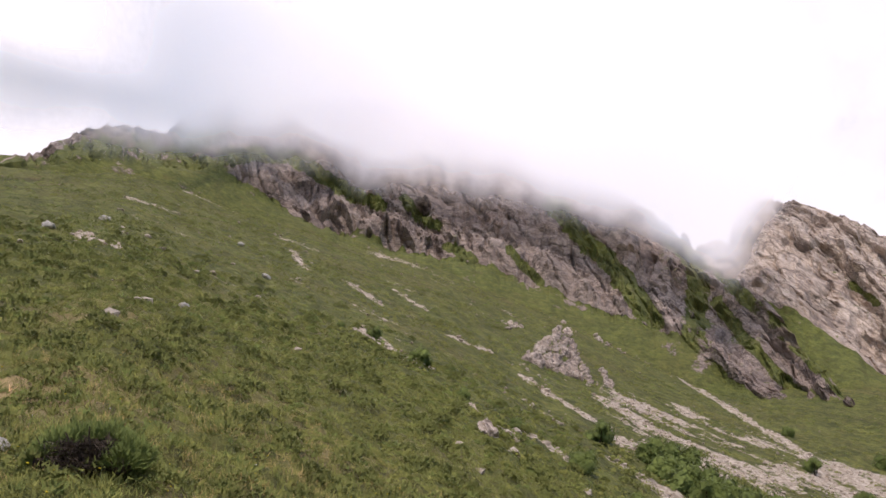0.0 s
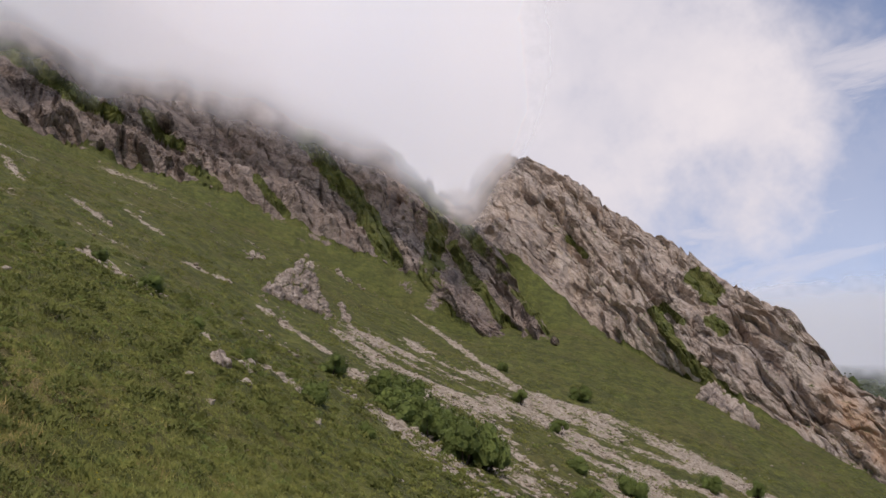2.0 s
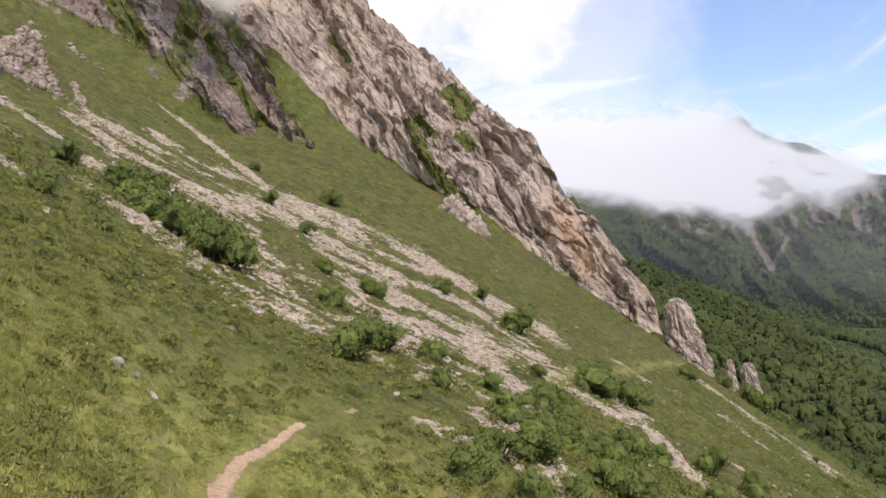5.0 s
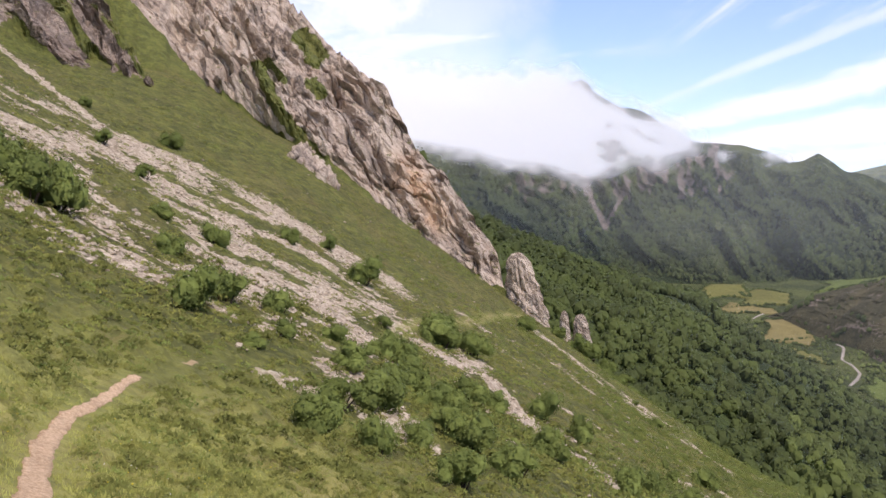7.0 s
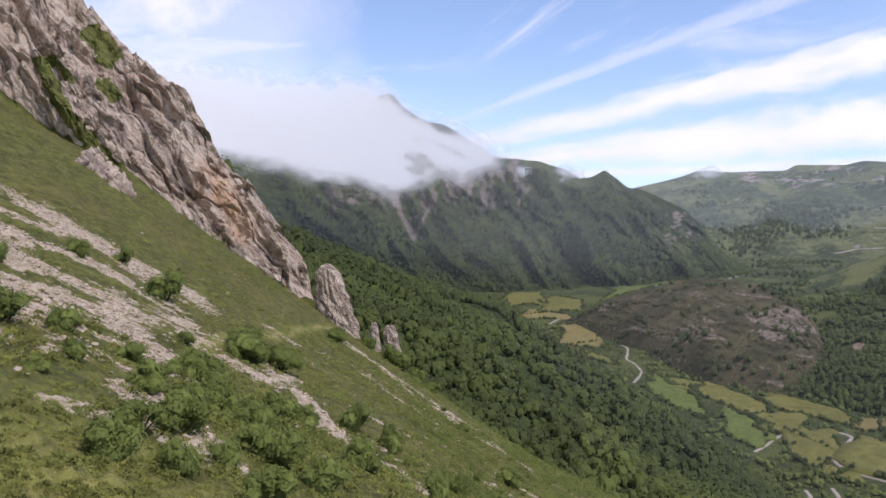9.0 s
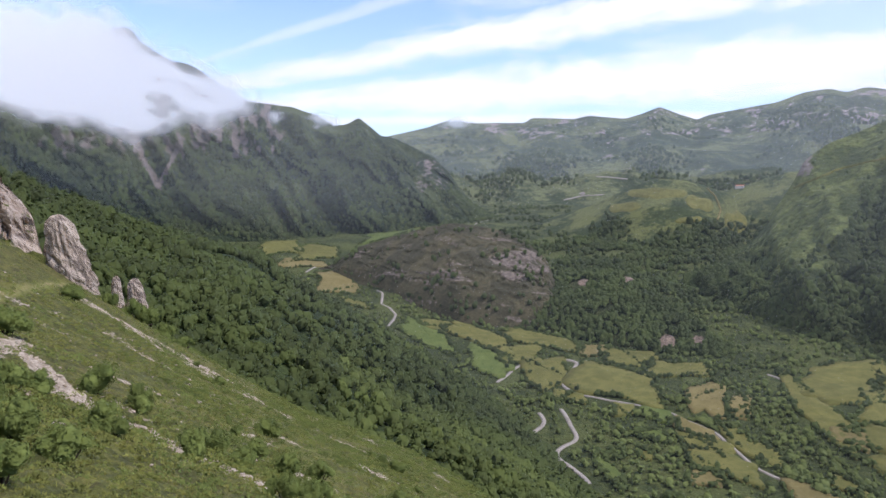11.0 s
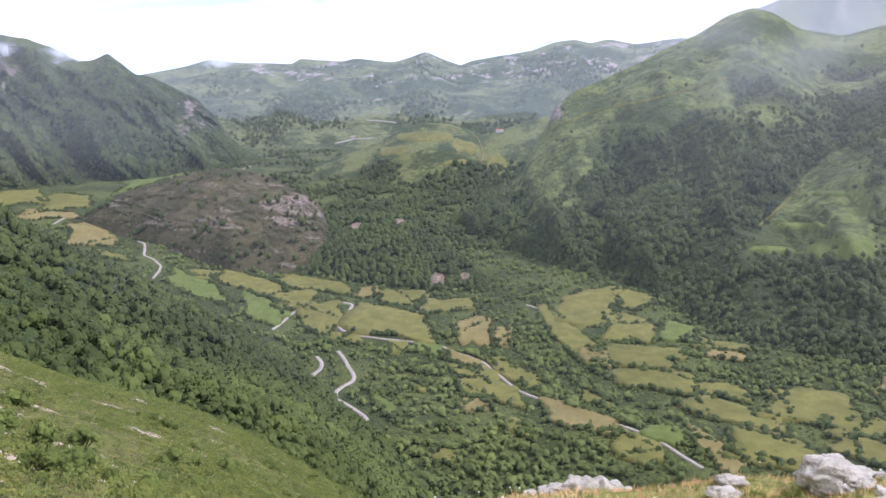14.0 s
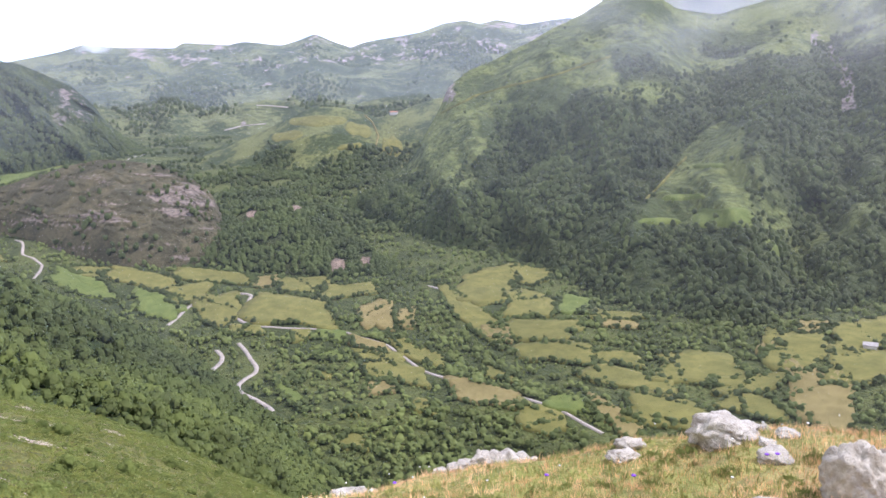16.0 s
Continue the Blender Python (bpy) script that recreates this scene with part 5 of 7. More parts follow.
def sheet_wood(name, sheet, az0, az1, u0, u1, count, width, keep, sprays, label, mat=TREE):
    """A wood on a landform; keep(az, u, p) says how likely a tree stands there."""
    a, u = az0 + (az1 - az0) * rng.random(count), u0 + (u1 - u0) * rng.random(count)
    p = on_sheet(sheet, a, u)
    ok = rng.random(count) < keep(a, u, p)
    p = p[ok]
    w = width * (0.55 + 0.9 * rng.random(len(p)) ** 1.5)
    near = np.hypot(p[:, 0], p[:, 1]) < 340
    v, f = tree_mass(p[~near], w[~near], w[~near] * (1.0 + 0.45 * rng.random((~near).sum())), sprays, 0.125)
    bear = np.degrees(np.arctan2(p[:, 0], p[:, 1]))
    for group, leaves, said in ((near & (bear < 73), BUSH, "dark green trees and bushes below the crag"), (near & (bear >= 73), EDGE, "green bushes and young trees at the wood's edge")):
        if group.any():
            w2 = w[group] * np.interp(np.hypot(p[group, 0], p[group, 1]), (180, 240, 340), (0.5, 0.75, 1.0))
            v2, f2 = tree_mass(p[group], w2, w2 * (1.0 + 0.3 * rng.random(group.sum())), sprays * 2, 0.09)
            tagged(mesh_object("bushes", v2, f2, leaves, False), said, "bushes", kind="stuff")
    ob = mesh_object(name, v, f, mat, False)
    return tagged(ob, label, "wood", kind="stuff")


sheet_wood("wood", "wooded_spur", 45, 100, -0.05, 1.03, 18000, 5.6, lambda a, u, p: np.maximum(0.5 * (np.hypot(p[:, 0], p[:, 1]) < 340), np.clip(0.42 + 1.3 * clumped(p[:, 0], p[:, 1], 90, 301) + 0.35 * smooth(u, 0.15, 0.5) - 0.15 * smooth(-u, -0.22, -0.02), 0.12, 1) * np.clip(np.hypot(p[:, 0], p[:, 1]) / 500, 0.55, 1)), 11,
           "dense green broadleaf wood on the spur")
sheet_wood("wood", "wooded_knoll", 86, 102.5, 0.0, 1.02, 4200, 5.8, lambda a, u, p: np.clip(0.85 + clumped(p[:, 0], p[:, 1], 60, 311), 0, 1) * (knoll_mask(p, a, u) < 0.5), 9, "dark broadleaf wood on the knoll")
sheet_wood("wood", "dome_hill", 72, 90, 0.0, 1.02, 1100, 6, lambda a, u, p: np.clip(0.10 + 0.8 * clumped(p[:, 0], p[:, 1], 50, 315) + 0.7 * smooth(-u, -0.12, 0) + 0.9 * smooth(a, 83, 86) * smooth(u, 0.85, 0.95), 0, 1), 6, "scattered bushes on the domed hill")
sheet_wood("wood", "mountain_1", 44, 85, 0.0, 0.80, 19000, 8, lambda a, u, p: np.clip(0.85 + 1.2 * clumped(p[:, 0], p[:, 1], 220, 321) - smooth(u, 0.45, 0.85), 0, 1) * (m4_mask(p, a, u) < 0.42), 5, "woods on the lower flank of the mountain")
sheet_wood("wood", "mountain_2", 98, 142, 0.0, 0.97, 42000, 5.4, lambda a, u, p: np.maximum(east_wood(p, a, u), 0.008) * np.clip(0.6 + clumped(p[:, 0], p[:, 1], 40, 333), 0.15, 1), 2, "mixed woods on the mountainside")
sheet_wood("wood", "meadow_hill", 85, 112, 0.0, 1.0, 5200, 9, lambda a, u, p: np.clip(0.9 - smooth(bearing(p)[1] + 1.4 * clumped(p[:, 0], p[:, 1], 120, 341), -2.6, -1.0) + 0.03 * (u < 0.7), 0, 1) * (0.1 + 0.9 * smooth(a, 90, 93)), 7, "copses on the meadow hill")
sheet_wood("wood", "mountain_3", 78, 113, 0.0, 0.85, 13000, 12, lambda a, u, p: np.clip(0.02 + 1.9 * clumped(p[:, 0], p[:, 1], 380, 343) - 0.5 * smooth(u, 0.55, 0.8), 0, 1), 1, "far dark woods below the distant ridge")


def valley_scrub(count):
    a, r = 66 + 76 * rng.random(count), 300 + 950 * rng.random(count) ** 1.15
    x, y = r * np.sin(np.radians(a)), r * np.cos(np.radians(a))
    ok = rng.random(count) < np.clip(0.80 + 0.9 * clumped(x, y, 80, 351), 0.3, 1)
    for poly in FIELD_LINES:
        ok &= ~inside(x, y, poly) | (rng.random(count) < 0.015)
    for pts in ROAD_LINES:
        ok &= (to_line(x, y, pts) > 6.5) & (to_line(x * 1.014, y * 1.014, pts) > 5.0) & (to_line(x * 1.028, y * 1.028, pts) > 4.5)
    belt = np.array(ROAD_LINES[len(ROADS)])
    t = rng.random(700) * (len(belt) - 1)
    i = t.astype(int)
    d = belt[i + 1] - belt[i]
    d /= np.linalg.norm(d, axis=1)[:, None]
    q = belt[i] + (belt[i + 1] - belt[i]) * (t - i)[:, None]
    across = np.c_[-d[:, 1], d[:, 0]]
    across *= np.sign((across * q).sum(1))[:, None]
    q += across * (3.8 + 16 * rng.random(700) ** 1.5)[:, None]
    x, y = np.concatenate([x[ok], q[:, 0]]), np.concatenate([y[ok], q[:, 1]])
    w = 4.6 * (0.45 + rng.random(len(x)) ** 2.0)
    for poly in FIELD_LINES:
        mid = poly.mean(0)
        w = np.where(inside(x, y, mid + (poly * 0.965 - mid) * 1.0) | inside(x, y, poly * 0.985), np.minimum(w, 2.0), w)
    hx, hy = [], []
    for poly in FIELD_LINES:
        step = np.hypot(*np.diff(np.vstack([poly, poly[:1]]), axis=0).T)
        t = np.concatenate([[0], np.cumsum(step)])
        s = np.arange(0, t[-1], 2.3)
        gx, gy = np.interp(s, t, np.append(poly[:, 0], poly[0, 0])), np.interp(s, t, np.append(poly[:, 1], poly[0, 1]))
        on = clumped(gx, gy, 30, 361) > -0.28
        for _ in range(2):
            i, j = rng.integers(len(poly)), rng.integers(len(poly))
            if np.hypot(*(poly[i] - poly[j])) < 70:
                q = np.linspace(0, 1, 14)[:, None]
                line = poly[i] * (1 - q) + poly[j] * q
                hx.append(line[:, 0] + rng.normal(size=14) * 1.0), hy.append(line[:, 1] + rng.normal(size=14) * 1.0)
        hx.append(gx[on] + rng.normal(size=on.sum()) * 1.3), hy.append(gy[on] + rng.normal(size=on.sum()) * 1.3)
    hx, hy = np.concatenate(hx), np.concatenate(hy)
    ok = np.ones(len(hx), bool)
    for pts in ROAD_LINES:
        ok &= (to_line(hx, hy, pts) > 4.0) & (to_line(hx * 1.012, hy * 1.012, pts) > 4.0)
    hx, hy = hx[ok], hy[ok]
    hw = 2.4 + 3.6 * rng.random(len(hx)) ** 2.2
    for name, px, py, pw, label in (("scrub", x, y, w, "dense dark green scrub and trees on the valley floor"), ("hedge", hx, hy, hw, "dark green hedgerows between the small meadows")):
        v, f = tree_mass(np.c_[px, py, floor_z(px, py)], pw, pw * 1.0, 3, 0.20)
        tagged(mesh_object(name, v, f, SCRUB if name == "scrub" else TREE, False), label, name, kind="stuff")


valley_scrub(29000)


def vale_wood(count, az0, az1, r0, r1, share, label):
    """Trees in the vale behind the hills."""
    a, r = az0 + (az1 - az0) * rng.random(count), r0 + (r1 - r0) * rng.random(count)
    x, y = r * np.sin(np.radians(a)), r * np.cos(np.radians(a))
    ok = rng.random(count) < np.clip(share + 1.2 * clumped(x, y, 110, 353), 0, 1)
    x, y = x[ok], y[ok]
    w = 9 * (0.6 + 0.8 * rng.random(len(x)) ** 1.5)
    v, f = tree_mass(np.c_[x, y, floor_z(x, y)], w, w * 1.1, 5, 0.15)
    tagged(mesh_object("wood", v, f, TREE, False), label, "wood", kind="stuff")


vale_wood(4200, 86, 106, 960, 1480, 0.8, "dark broadleaf wood in the vale")
vale_wood(2600, 77, 93, 1500, 2300, 0.25, "scattered trees on the upper valley floor")


def sheet_rise(sheet, az, el):
    """The share of a landform's height that is seen at an elevation."""
    u = np.linspace(0, 1, 300)
    e = np.array([bearing(on_sheet(sheet, np.full(300, x), u))[1] for x in np.ravel(az)])
    return np.array([np.interp(y, np.maximum.accumulate(row), u) for y, row in zip(np.ravel(el), e)]).reshape(np.shape(az))


def sheet_patch(sheet, az, el, hw, hh, slant, mat, label, lift=2.5):
    """A meadow that lies on a mountainside."""
    A, U = np.meshgrid(np.linspace(-1, 1, 25), np.linspace(-1, 1, 9))
    a = az + hw * A * np.sqrt(1 - 0.4 * U ** 2)
    e = el + hh * U * np.sqrt(1 - 0.45 * A ** 2) * (1 + 0.15 * np.sin(5 * A + az)) + slant * hw * A
    p = on_sheet(sheet, a, sheet_rise(sheet, a, e))
    p[..., 2] += lift * (1 - np.maximum(np.abs(A), np.abs(U)) ** 8 * 1.6)
    ob = mesh_object("meadow", p.reshape(-1, 3), grid_faces(9, 25), mat)
    tagged(ob, label, "meadow", group="meadows on the slopes", kind="structure")


PASTURE = "bright green pasture on the wooded mountainside"
for az, el, hw, hh, slant in ((124.9, -6.6, 2.2, 0.75, 0.02), (122.2, -5.2, 1.6, 0.18, 0.05), (120.6, -6.9, 1.6, 0.2, 0.0), (123.9, -3.0, 1.2, 0.12, 0.0), (128.2, -8.6, 0.7, 0.35, -0.6)):
    sheet_patch("mountain_2", az, el, hw, hh, slant, LUSH, PASTURE)
FARM_MEADOW = "yellow-green meadow on the rounded hill"
for az, el, hw, hh, slant in ((96.0, 0.9, 2.2, 0.4, 0.0), (93.8, -0.1, 1.2, 0.35, 0.1), (98.9, 0.2, 1.0, 0.5, -0.2), (101.3, -1.1, 0.8, 0.8, -0.1), (98.2, -1.0, 1.0, 0.2, 0.1)):
    sheet_patch("meadow_hill", az, el, hw, hh, slant, MEADOW, FARM_MEADOW)
sheet_patch("mountain_1", 77.5, -2.1, 2.4, 0.22, 0.2, MEADOW, "yellow-green meadow at the mountain's foot")


def sheet_lane(sheet, line, width, mat, label):
    """A lane on a hillside, along azimuths and elevations."""
    t = np.linspace(0, len(line) - 1, 14 * len(line))
    a, e = np.interp(t, range(len(line)), [q[0] for q in line]), np.interp(t, range(len(line)), [q[1] for q in line])
    a = a + 0.05 * fbm(t * 1.3, 0 * t, 0 * t, 3, 0.5, 451)
    p = on_sheet(sheet, a, sheet_rise(sheet, a, e))
    side = np.cross(np.gradient(p, axis=0), (0, 0, 1))
    side /= np.linalg.norm(side, axis=1)[:, None] + 1e-9
    rows = [p + side * width * k + (0, 0, h) for k, h in ((-0.7, -1.0), (-0.5, 2.2), (0.5, 2.2), (0.7, -1.0))]
    tagged(mesh_object("lane", np.concatenate(rows), grid_faces(4, len(t)), mat), label, "lane", kind="structure")


FAR_LANE, TRACK = "pale lane crossing the far slope", "trodden grassy track on the hillside"
sheet_lane("mountain_3", [(91.75, 2.1), (92.8, 2.05), (94.0, 1.9)], 7, TARMAC, FAR_LANE)
sheet_lane("mountain_3", [(89.4, 0.4), (90.7, 0.7), (92.3, 0.8)], 5, TARMAC, FAR_LANE)
sheet_lane("meadow_hill", [(99.4, 1.2), (100.0, 0.6), (100.3, -0.3), (100.1, -1.0)], 2.4, HAY, TRACK)
sheet_lane("mountain_2", [(104.9, 1.2), (107.5, 2.4), (109.9, 3.0), (113.4, 3.7), (117.1, 4.8)], 1.6, MEADOW, TRACK)
sheet_lane("mountain_2", [(119.6, -5.4), (121.0, -3.9), (122.3, -2.4)], 1.8, MEADOW, TRACK)


# ---------------------------------------------------------------- shrubs on the slope
def part(name, verts, faces, mat, parent, label="", shade=False):
    ob = mesh_object(name, verts, faces, mat, shade)
    ob.parent = parent
    return tagged(ob, label)


def tube(a, b, ra, rb, sides=6):
    a, b = np.array(a, float), np.array(b, float)
    d = (b - a) / np.linalg.norm(b - a)
    s = np.cross(d, (0.3, 0.9, 0.2))
    s /= np.linalg.norm(s)
    t = np.cross(d, s)
    th = np.arange(sides) * 2 * math.pi / sides
    ring = np.cos(th)[:, None] * s + np.sin(th)[:, None] * t
    v = np.concatenate([a + ring * ra, b + ring * rb])
    i = np.arange(sides)
    return v, np.stack([i, (i + 1) % sides, sides + (i + 1) % sides, sides + i], -1)


def shrub(kind):
    """A broadleaf shrub one metre wide: bent stems and a crown of many small leaves."""
    root = new("shrub")
    count = 5 + kind % 3
    lobes = np.array([((rng.random() - 0.5) * 0.66, (rng.random() - 0.5) * 0.66, 0.10 + 0.46 * rng.random(), 0.17 + 0.13 * rng.random()) for _ in range(count + 4)])
    for l in lobes[:count]:
        v, f = tube((l[0] * 0.2, l[1] * 0.2, -0.12), (l[0], l[1], l[2]), 0.026, 0.010)
        part("stem", v, f, TWIG, root)
    vs, fs, base = [], [], 0
    for l in lobes:
        v, f = tree_mass(np.array([[l[0], l[1], l[2] - l[3] * 0.84]]), np.array([l[3] * 2]), np.array([l[3] * 2]), 460, 0.042)
        vs.append(v), fs.append(f + base)
        base += len(v)
    part("crown", np.concatenate(vs), np.concatenate(fs), SHRUB, root, "dark green leaves")
    return tagged(root, "rounded dark green broadleaf shrub on the steep slope", "shrub", group="shrubs on the slope")


# azimuth, distance, width
SHRUBS_GULLY = [
    (9.8, 49, 1.8), (11.0, 68, 2.5), (14.5, 69, 2.5), (16.3, 72, 3.7), (17.1, 64, 3.8), (19.2, 64, 3.8), (21.8, 62, 4.1), (13.8, 48, 1.2), (5.1, 51, 0.9), (24.8, 108, 2.4),
    (29.2, 130, 3.3), (28.8, 78, 2.3), (32.3, 79, 2.6), (30.8, 48, 3.1), (32.9, 54, 2.7), (36.6, 58, 2.3), (35.1, 44, 1.3), (37.2, 51, 1.5), (40.9, 58, 1.9), (44.3, 77, 1.6),
    (48.6, 83, 4.6), (42.0, 49, 2.5), (44.0, 61, 2.7), (46.0, 62, 3.2), (54.9, 149, 3.8), (37.3, 99, 2.5), (40.0, 108, 2.4), (42.8, 99, 4.4), (29.0, 65, 2.4), (27.4, 97, 2.1), (23.6, 134, 2.0)]
SHRUBS_UP = [
    (63.7, 64, 2.4), (69.2, 66, 2.6), (65.7, 62, 2.0), (71.4, 72, 2.4), (75.6, 58, 1.8), (68.0, 96, 2.4), (77.3, 120, 2.6), (-5.4, 61, 1.3), (-1.9, 54, 1.5), (1.4, 51, 1.0), (5.1, 50, 0.9), (0.4, 60, 0.7), (-8.0, 56, 0.7), (69.0, 49, 2.1), (67.6, 94, 2.7), (75.8, 58, 2.1), (70.7, 52, 1.5), (73.2, 54, 1.2), (67.0, 70, 2.0), (15.4, 66, 2.8), (18.0, 62, 3.0), (20.5, 60, 3.4)]
SHRUBS_DOWN = [
    (39.3, 30, 2.0), (41.0, 36, 2.1), (43.9, 39, 2.6), (46.0, 53, 3.1), (44.3, 30, 1.7), (46.9, 35, 1.5), (48.9, 40, 1.8), (51.0, 39, 2.3), (53.0, 60, 2.2), (51.0, 59, 2.2),
    (56.2, 69, 3.0), (50.2, 28, 1.8), (54.2, 36, 2.1), (57.0, 52, 2.6), (58.9, 67, 2.4), (48.5, 88, 3.9), (51.0, 86, 3.8), (55.0, 156, 3.2), (59.3, 188, 5.0), (47.8, 47, 2.2), (49.8, 49, 2.4), (45.2, 45, 2.3)]
SHRUBS_EAST = [(57.2, 184, 3.6), (58.4, 186, 4.6), (59.6, 187, 5.0), (60.7, 187, 4.0), (62.0, 180, 3.4)]
scatter = random.Random(77)
SHRUBS_EAST += [(62 + 30 * scatter.random(), 48 + 110 * scatter.random() ** 1.3, 1.0 + 1.6 * scatter.random() ** 2) for _ in range(34)]
KINDS = [shrub(k) for k in range(5)]
for k, (az, r, w) in enumerate(SHRUBS_GULLY + SHRUBS_UP + SHRUBS_DOWN + SHRUBS_EAST):
    x, y, z = hill_point(az, r)
    m = pose(x, y, z - 0.03 * w, 0, 0, 57 * k) @ Matrix.Diagonal((w * 1.12, w * 1.12, w * (0.95 + 0.25 * rng.random()), 1))
    if k < 5:
        KINDS[k].matrix_basis = m
    else:
        made = copy_thing(KINDS[k % 5], pose(0, 0, 0))
        made.matrix_basis = m


# ---------------------------------------------------------------- rocks
def ball(level):
    bm = bmesh.new()
    bmesh.ops.create_icosphere(bm, subdivisions=level, radius=1.0)
    v = np.array([q.co[:] for q in bm.verts])
    f = np.array([[q.index for q in t.verts] for t in bm.faces])
    bm.free()
    return v, f


BALL_FINE, BALL_FOUR, BALL_MID, BALL_SMALL = ball(5), ball(4), ball(3), ball(2)


def rock_form(source, seed, rough=0.28, bedded=0.0, facets=9):
    """A weathered limestone block: planes cut off, cracks, pits and a broad base."""
    v, f = source
    rnd = np.random.default_rng(seed)
    p = v.copy()
    for _ in range(facets):
        n = rnd.normal(size=3)
        n /= np.linalg.norm(n)
        d = p @ n - (0.62 + 0.22 * rnd.random())
        p = p - np.where(d > 0, d * 0.97, 0)[:, None] * n
    o = rnd.random(3) * 50
    n1 = fbm(p[:, 0] * 1.5 + o[0], p[:, 1] * 1.5 + o[1], p[:, 2] * 1.5 + o[2], 5, 0.55, 401)
    n2 = fbm(p[:, 0] * 4 + o[0], p[:, 1] * 4, p[:, 2] * 4 + o[2], 4, 0.6, 411, True)
    lay = fbm((p[:, 2] * 0.8 + p[:, 0] * 0.6) * 4 + o[1], p[:, 0] * 0.5, p[:, 1] * 0.5, 3, 0.6, 421, True) if bedded else 0
    n3 = fbm(p[:, 0] * 9 + o[2], p[:, 1] * 9 + o[0], p[:, 2] * 9, 3, 0.6, 415, True)
    p = p * (1 + rough * n1 + 0.08 * n2 + 0.035 * n3 + bedded * lay)[:, None]
    return p, f


def rock(name, source, seed, place_at, size, turn, label, category, group="", mat=None, rough=0.28, bedded=0.0):
    p, f = rock_form(source, seed, rough, bedded)
    ob = mesh_object(name, p * np.array(size), f, mat or BOULDER, True, np.zeros((len(p), 3)))
    ob.matrix_basis = pose(*place_at, *turn)
    return tagged(ob, label, category, group)


# boulders on the grassy ledge: azimuth, elevation of the foot, width and height as seen, in thousandths of the distance
LEDGE = [
    (89.8, -25.4, 33, 16), (90.9, -25.6, 22, 10), (96.2, -24.7, 34, 26), (97.7, -24.7, 22, 14), (98.8, -24.6, 15, 9), (97.0, -25.0, 40, 9), (118.7, -22.9, 36, 22), (118.3, -23.7, 44, 22),
    (125.4, -21.6, 84, 60), (128.0, -20.9, 20, 16), (129.6, -21.1, 32, 15), (125.4, -21.9, 30, 12), (128.4, -21.8, 26, 10), (128.9, -22.7, 46, 20), (134.4, -24.4, 84, 112), (136.4, -23.2, 50, 90), (129.0, -25.8, 56, 22)]
OUTCROP = [(104.2, -24.3, 28, 14), (105.3, -23.7, 30, 20), (106.4, -23.2, 34, 26), (107.6, -22.7, 36, 34), (108.5, -22.5, 34, 40), (109.4, -22.5, 34, 38), (110.4, -22.9, 30, 28), (111.3, -23.4, 24, 18), (107.9, -22.9, 26, 22), (109.9, -23.1, 24, 20)]
for k, (az, el, w, h) in enumerate(LEDGE + OUTCROP):
    r = min(float(spot(az, el, 4.0)), 9.4)
    x, y, z = hill_point(az, r)
    big, w, h = w > 60, 0.88 * w * r / 1000, 0.72 * h * r / 1000
    rock("boulder" if w > 0.3 else "stone", BALL_FINE if big else BALL_FOUR, 600 + k, (x, y, z + h * 0.13), (w * 0.56, w * 0.50, h * 0.60), (8 * (k % 3 - 1), 10 * (k % 2), 40 * k),
         "large weathered pale grey limestone boulder with orange lichen" if big else "pale grey limestone rock half sunk in dry grass", "boulder", "boulders on the ledge", rough=0.20, bedded=0.06)

# white stones beside the path
for k, (az, r, w) in enumerate([(12.6, 21, 0.34), (13.3, 21.6, 0.26), (14.6, 22.0, 0.36), (15.6, 21.2, 0.30), (16.9, 21.5, 0.30), (-25.6, 8.2, 0.30), (-26.6, 8.0, 0.36), (-29.5, 11, 0.34), (-29.5, 60, 0.9), (-19.6, 38, 0.7), (-26.0, 75, 1.1), (-14, 70, 0.7), (-16.2, 92, 0.9)]):
    x, y, z = hill_point(az, r)
    rock("stone", BALL_MID, 700 + k, (x, y, z + w * 0.1), (w * 0.6, w * 0.45, w * 0.4), (0, 10, 70 * k), "pale grey limestone stone lying in the turf", "stone", "stones in the turf")

def cluster(source, seed, blocks, lean):
    """Several angular blocks grown together; blocks: x, y, z, half width, half depth, half height."""
    vs, fs, base = [], [], 0
    for k, (x, y, z, a, b, c) in enumerate(blocks):
        p, f = rock_form(source, seed + k, 0.20, 0.10, 14)
        p = p * np.array((a, b, c))
        p[:, 0] += lean * p[:, 2]
        vs.append(p + np.array((x, y, z))), fs.append(f + base)
        base += len(p)
    return np.concatenate(vs), np.concatenate(fs)


def outcrop(az, r, z, blocks, lean, label, seed):
    p, f = cluster(BALL_MID, seed, blocks, lean)
    ob = mesh_object("rock_outcrop", p, f, CRAG, False)
    fuse = ob.modifiers.new("fuse", "REMESH")
    fuse.mode, fuse.voxel_size = "VOXEL", 0.06 if r < 60 else 0.22
    x, y = plan(az, r)
    ob.matrix_basis = pose(x, y, z, 0, 0, -az)
    return tagged(ob, label, "rock", "rock outcrops")


def mound(seed, width, depth, height, count, size, top=0.15, shift=0.0):
    """Blocks heaped to a mound that narrows to its top."""
    rnd = np.random.default_rng(seed)
    out = []
    for k in range(count):
        f = (k + 0.5) / count
        half = 0.5 * (1 - f * (1 - top))
        s = size * (0.7 + 0.7 * rnd.random()) * (1.15 - 0.5 * f)
        out.append(((rnd.random() * 2 - 1) * max(width * half - s * 0.6, 0.05) + shift * f, (rnd.random() * 2 - 1) * max(depth * half - s * 0.6, 0.05), f * height - 0.15 * height, s, s * (0.7 + 0.4 * rnd.random()), s * (0.9 + 0.7 * rnd.random())))
    return out


SHATTERED = "grey shattered limestone outcrop on the green slope"


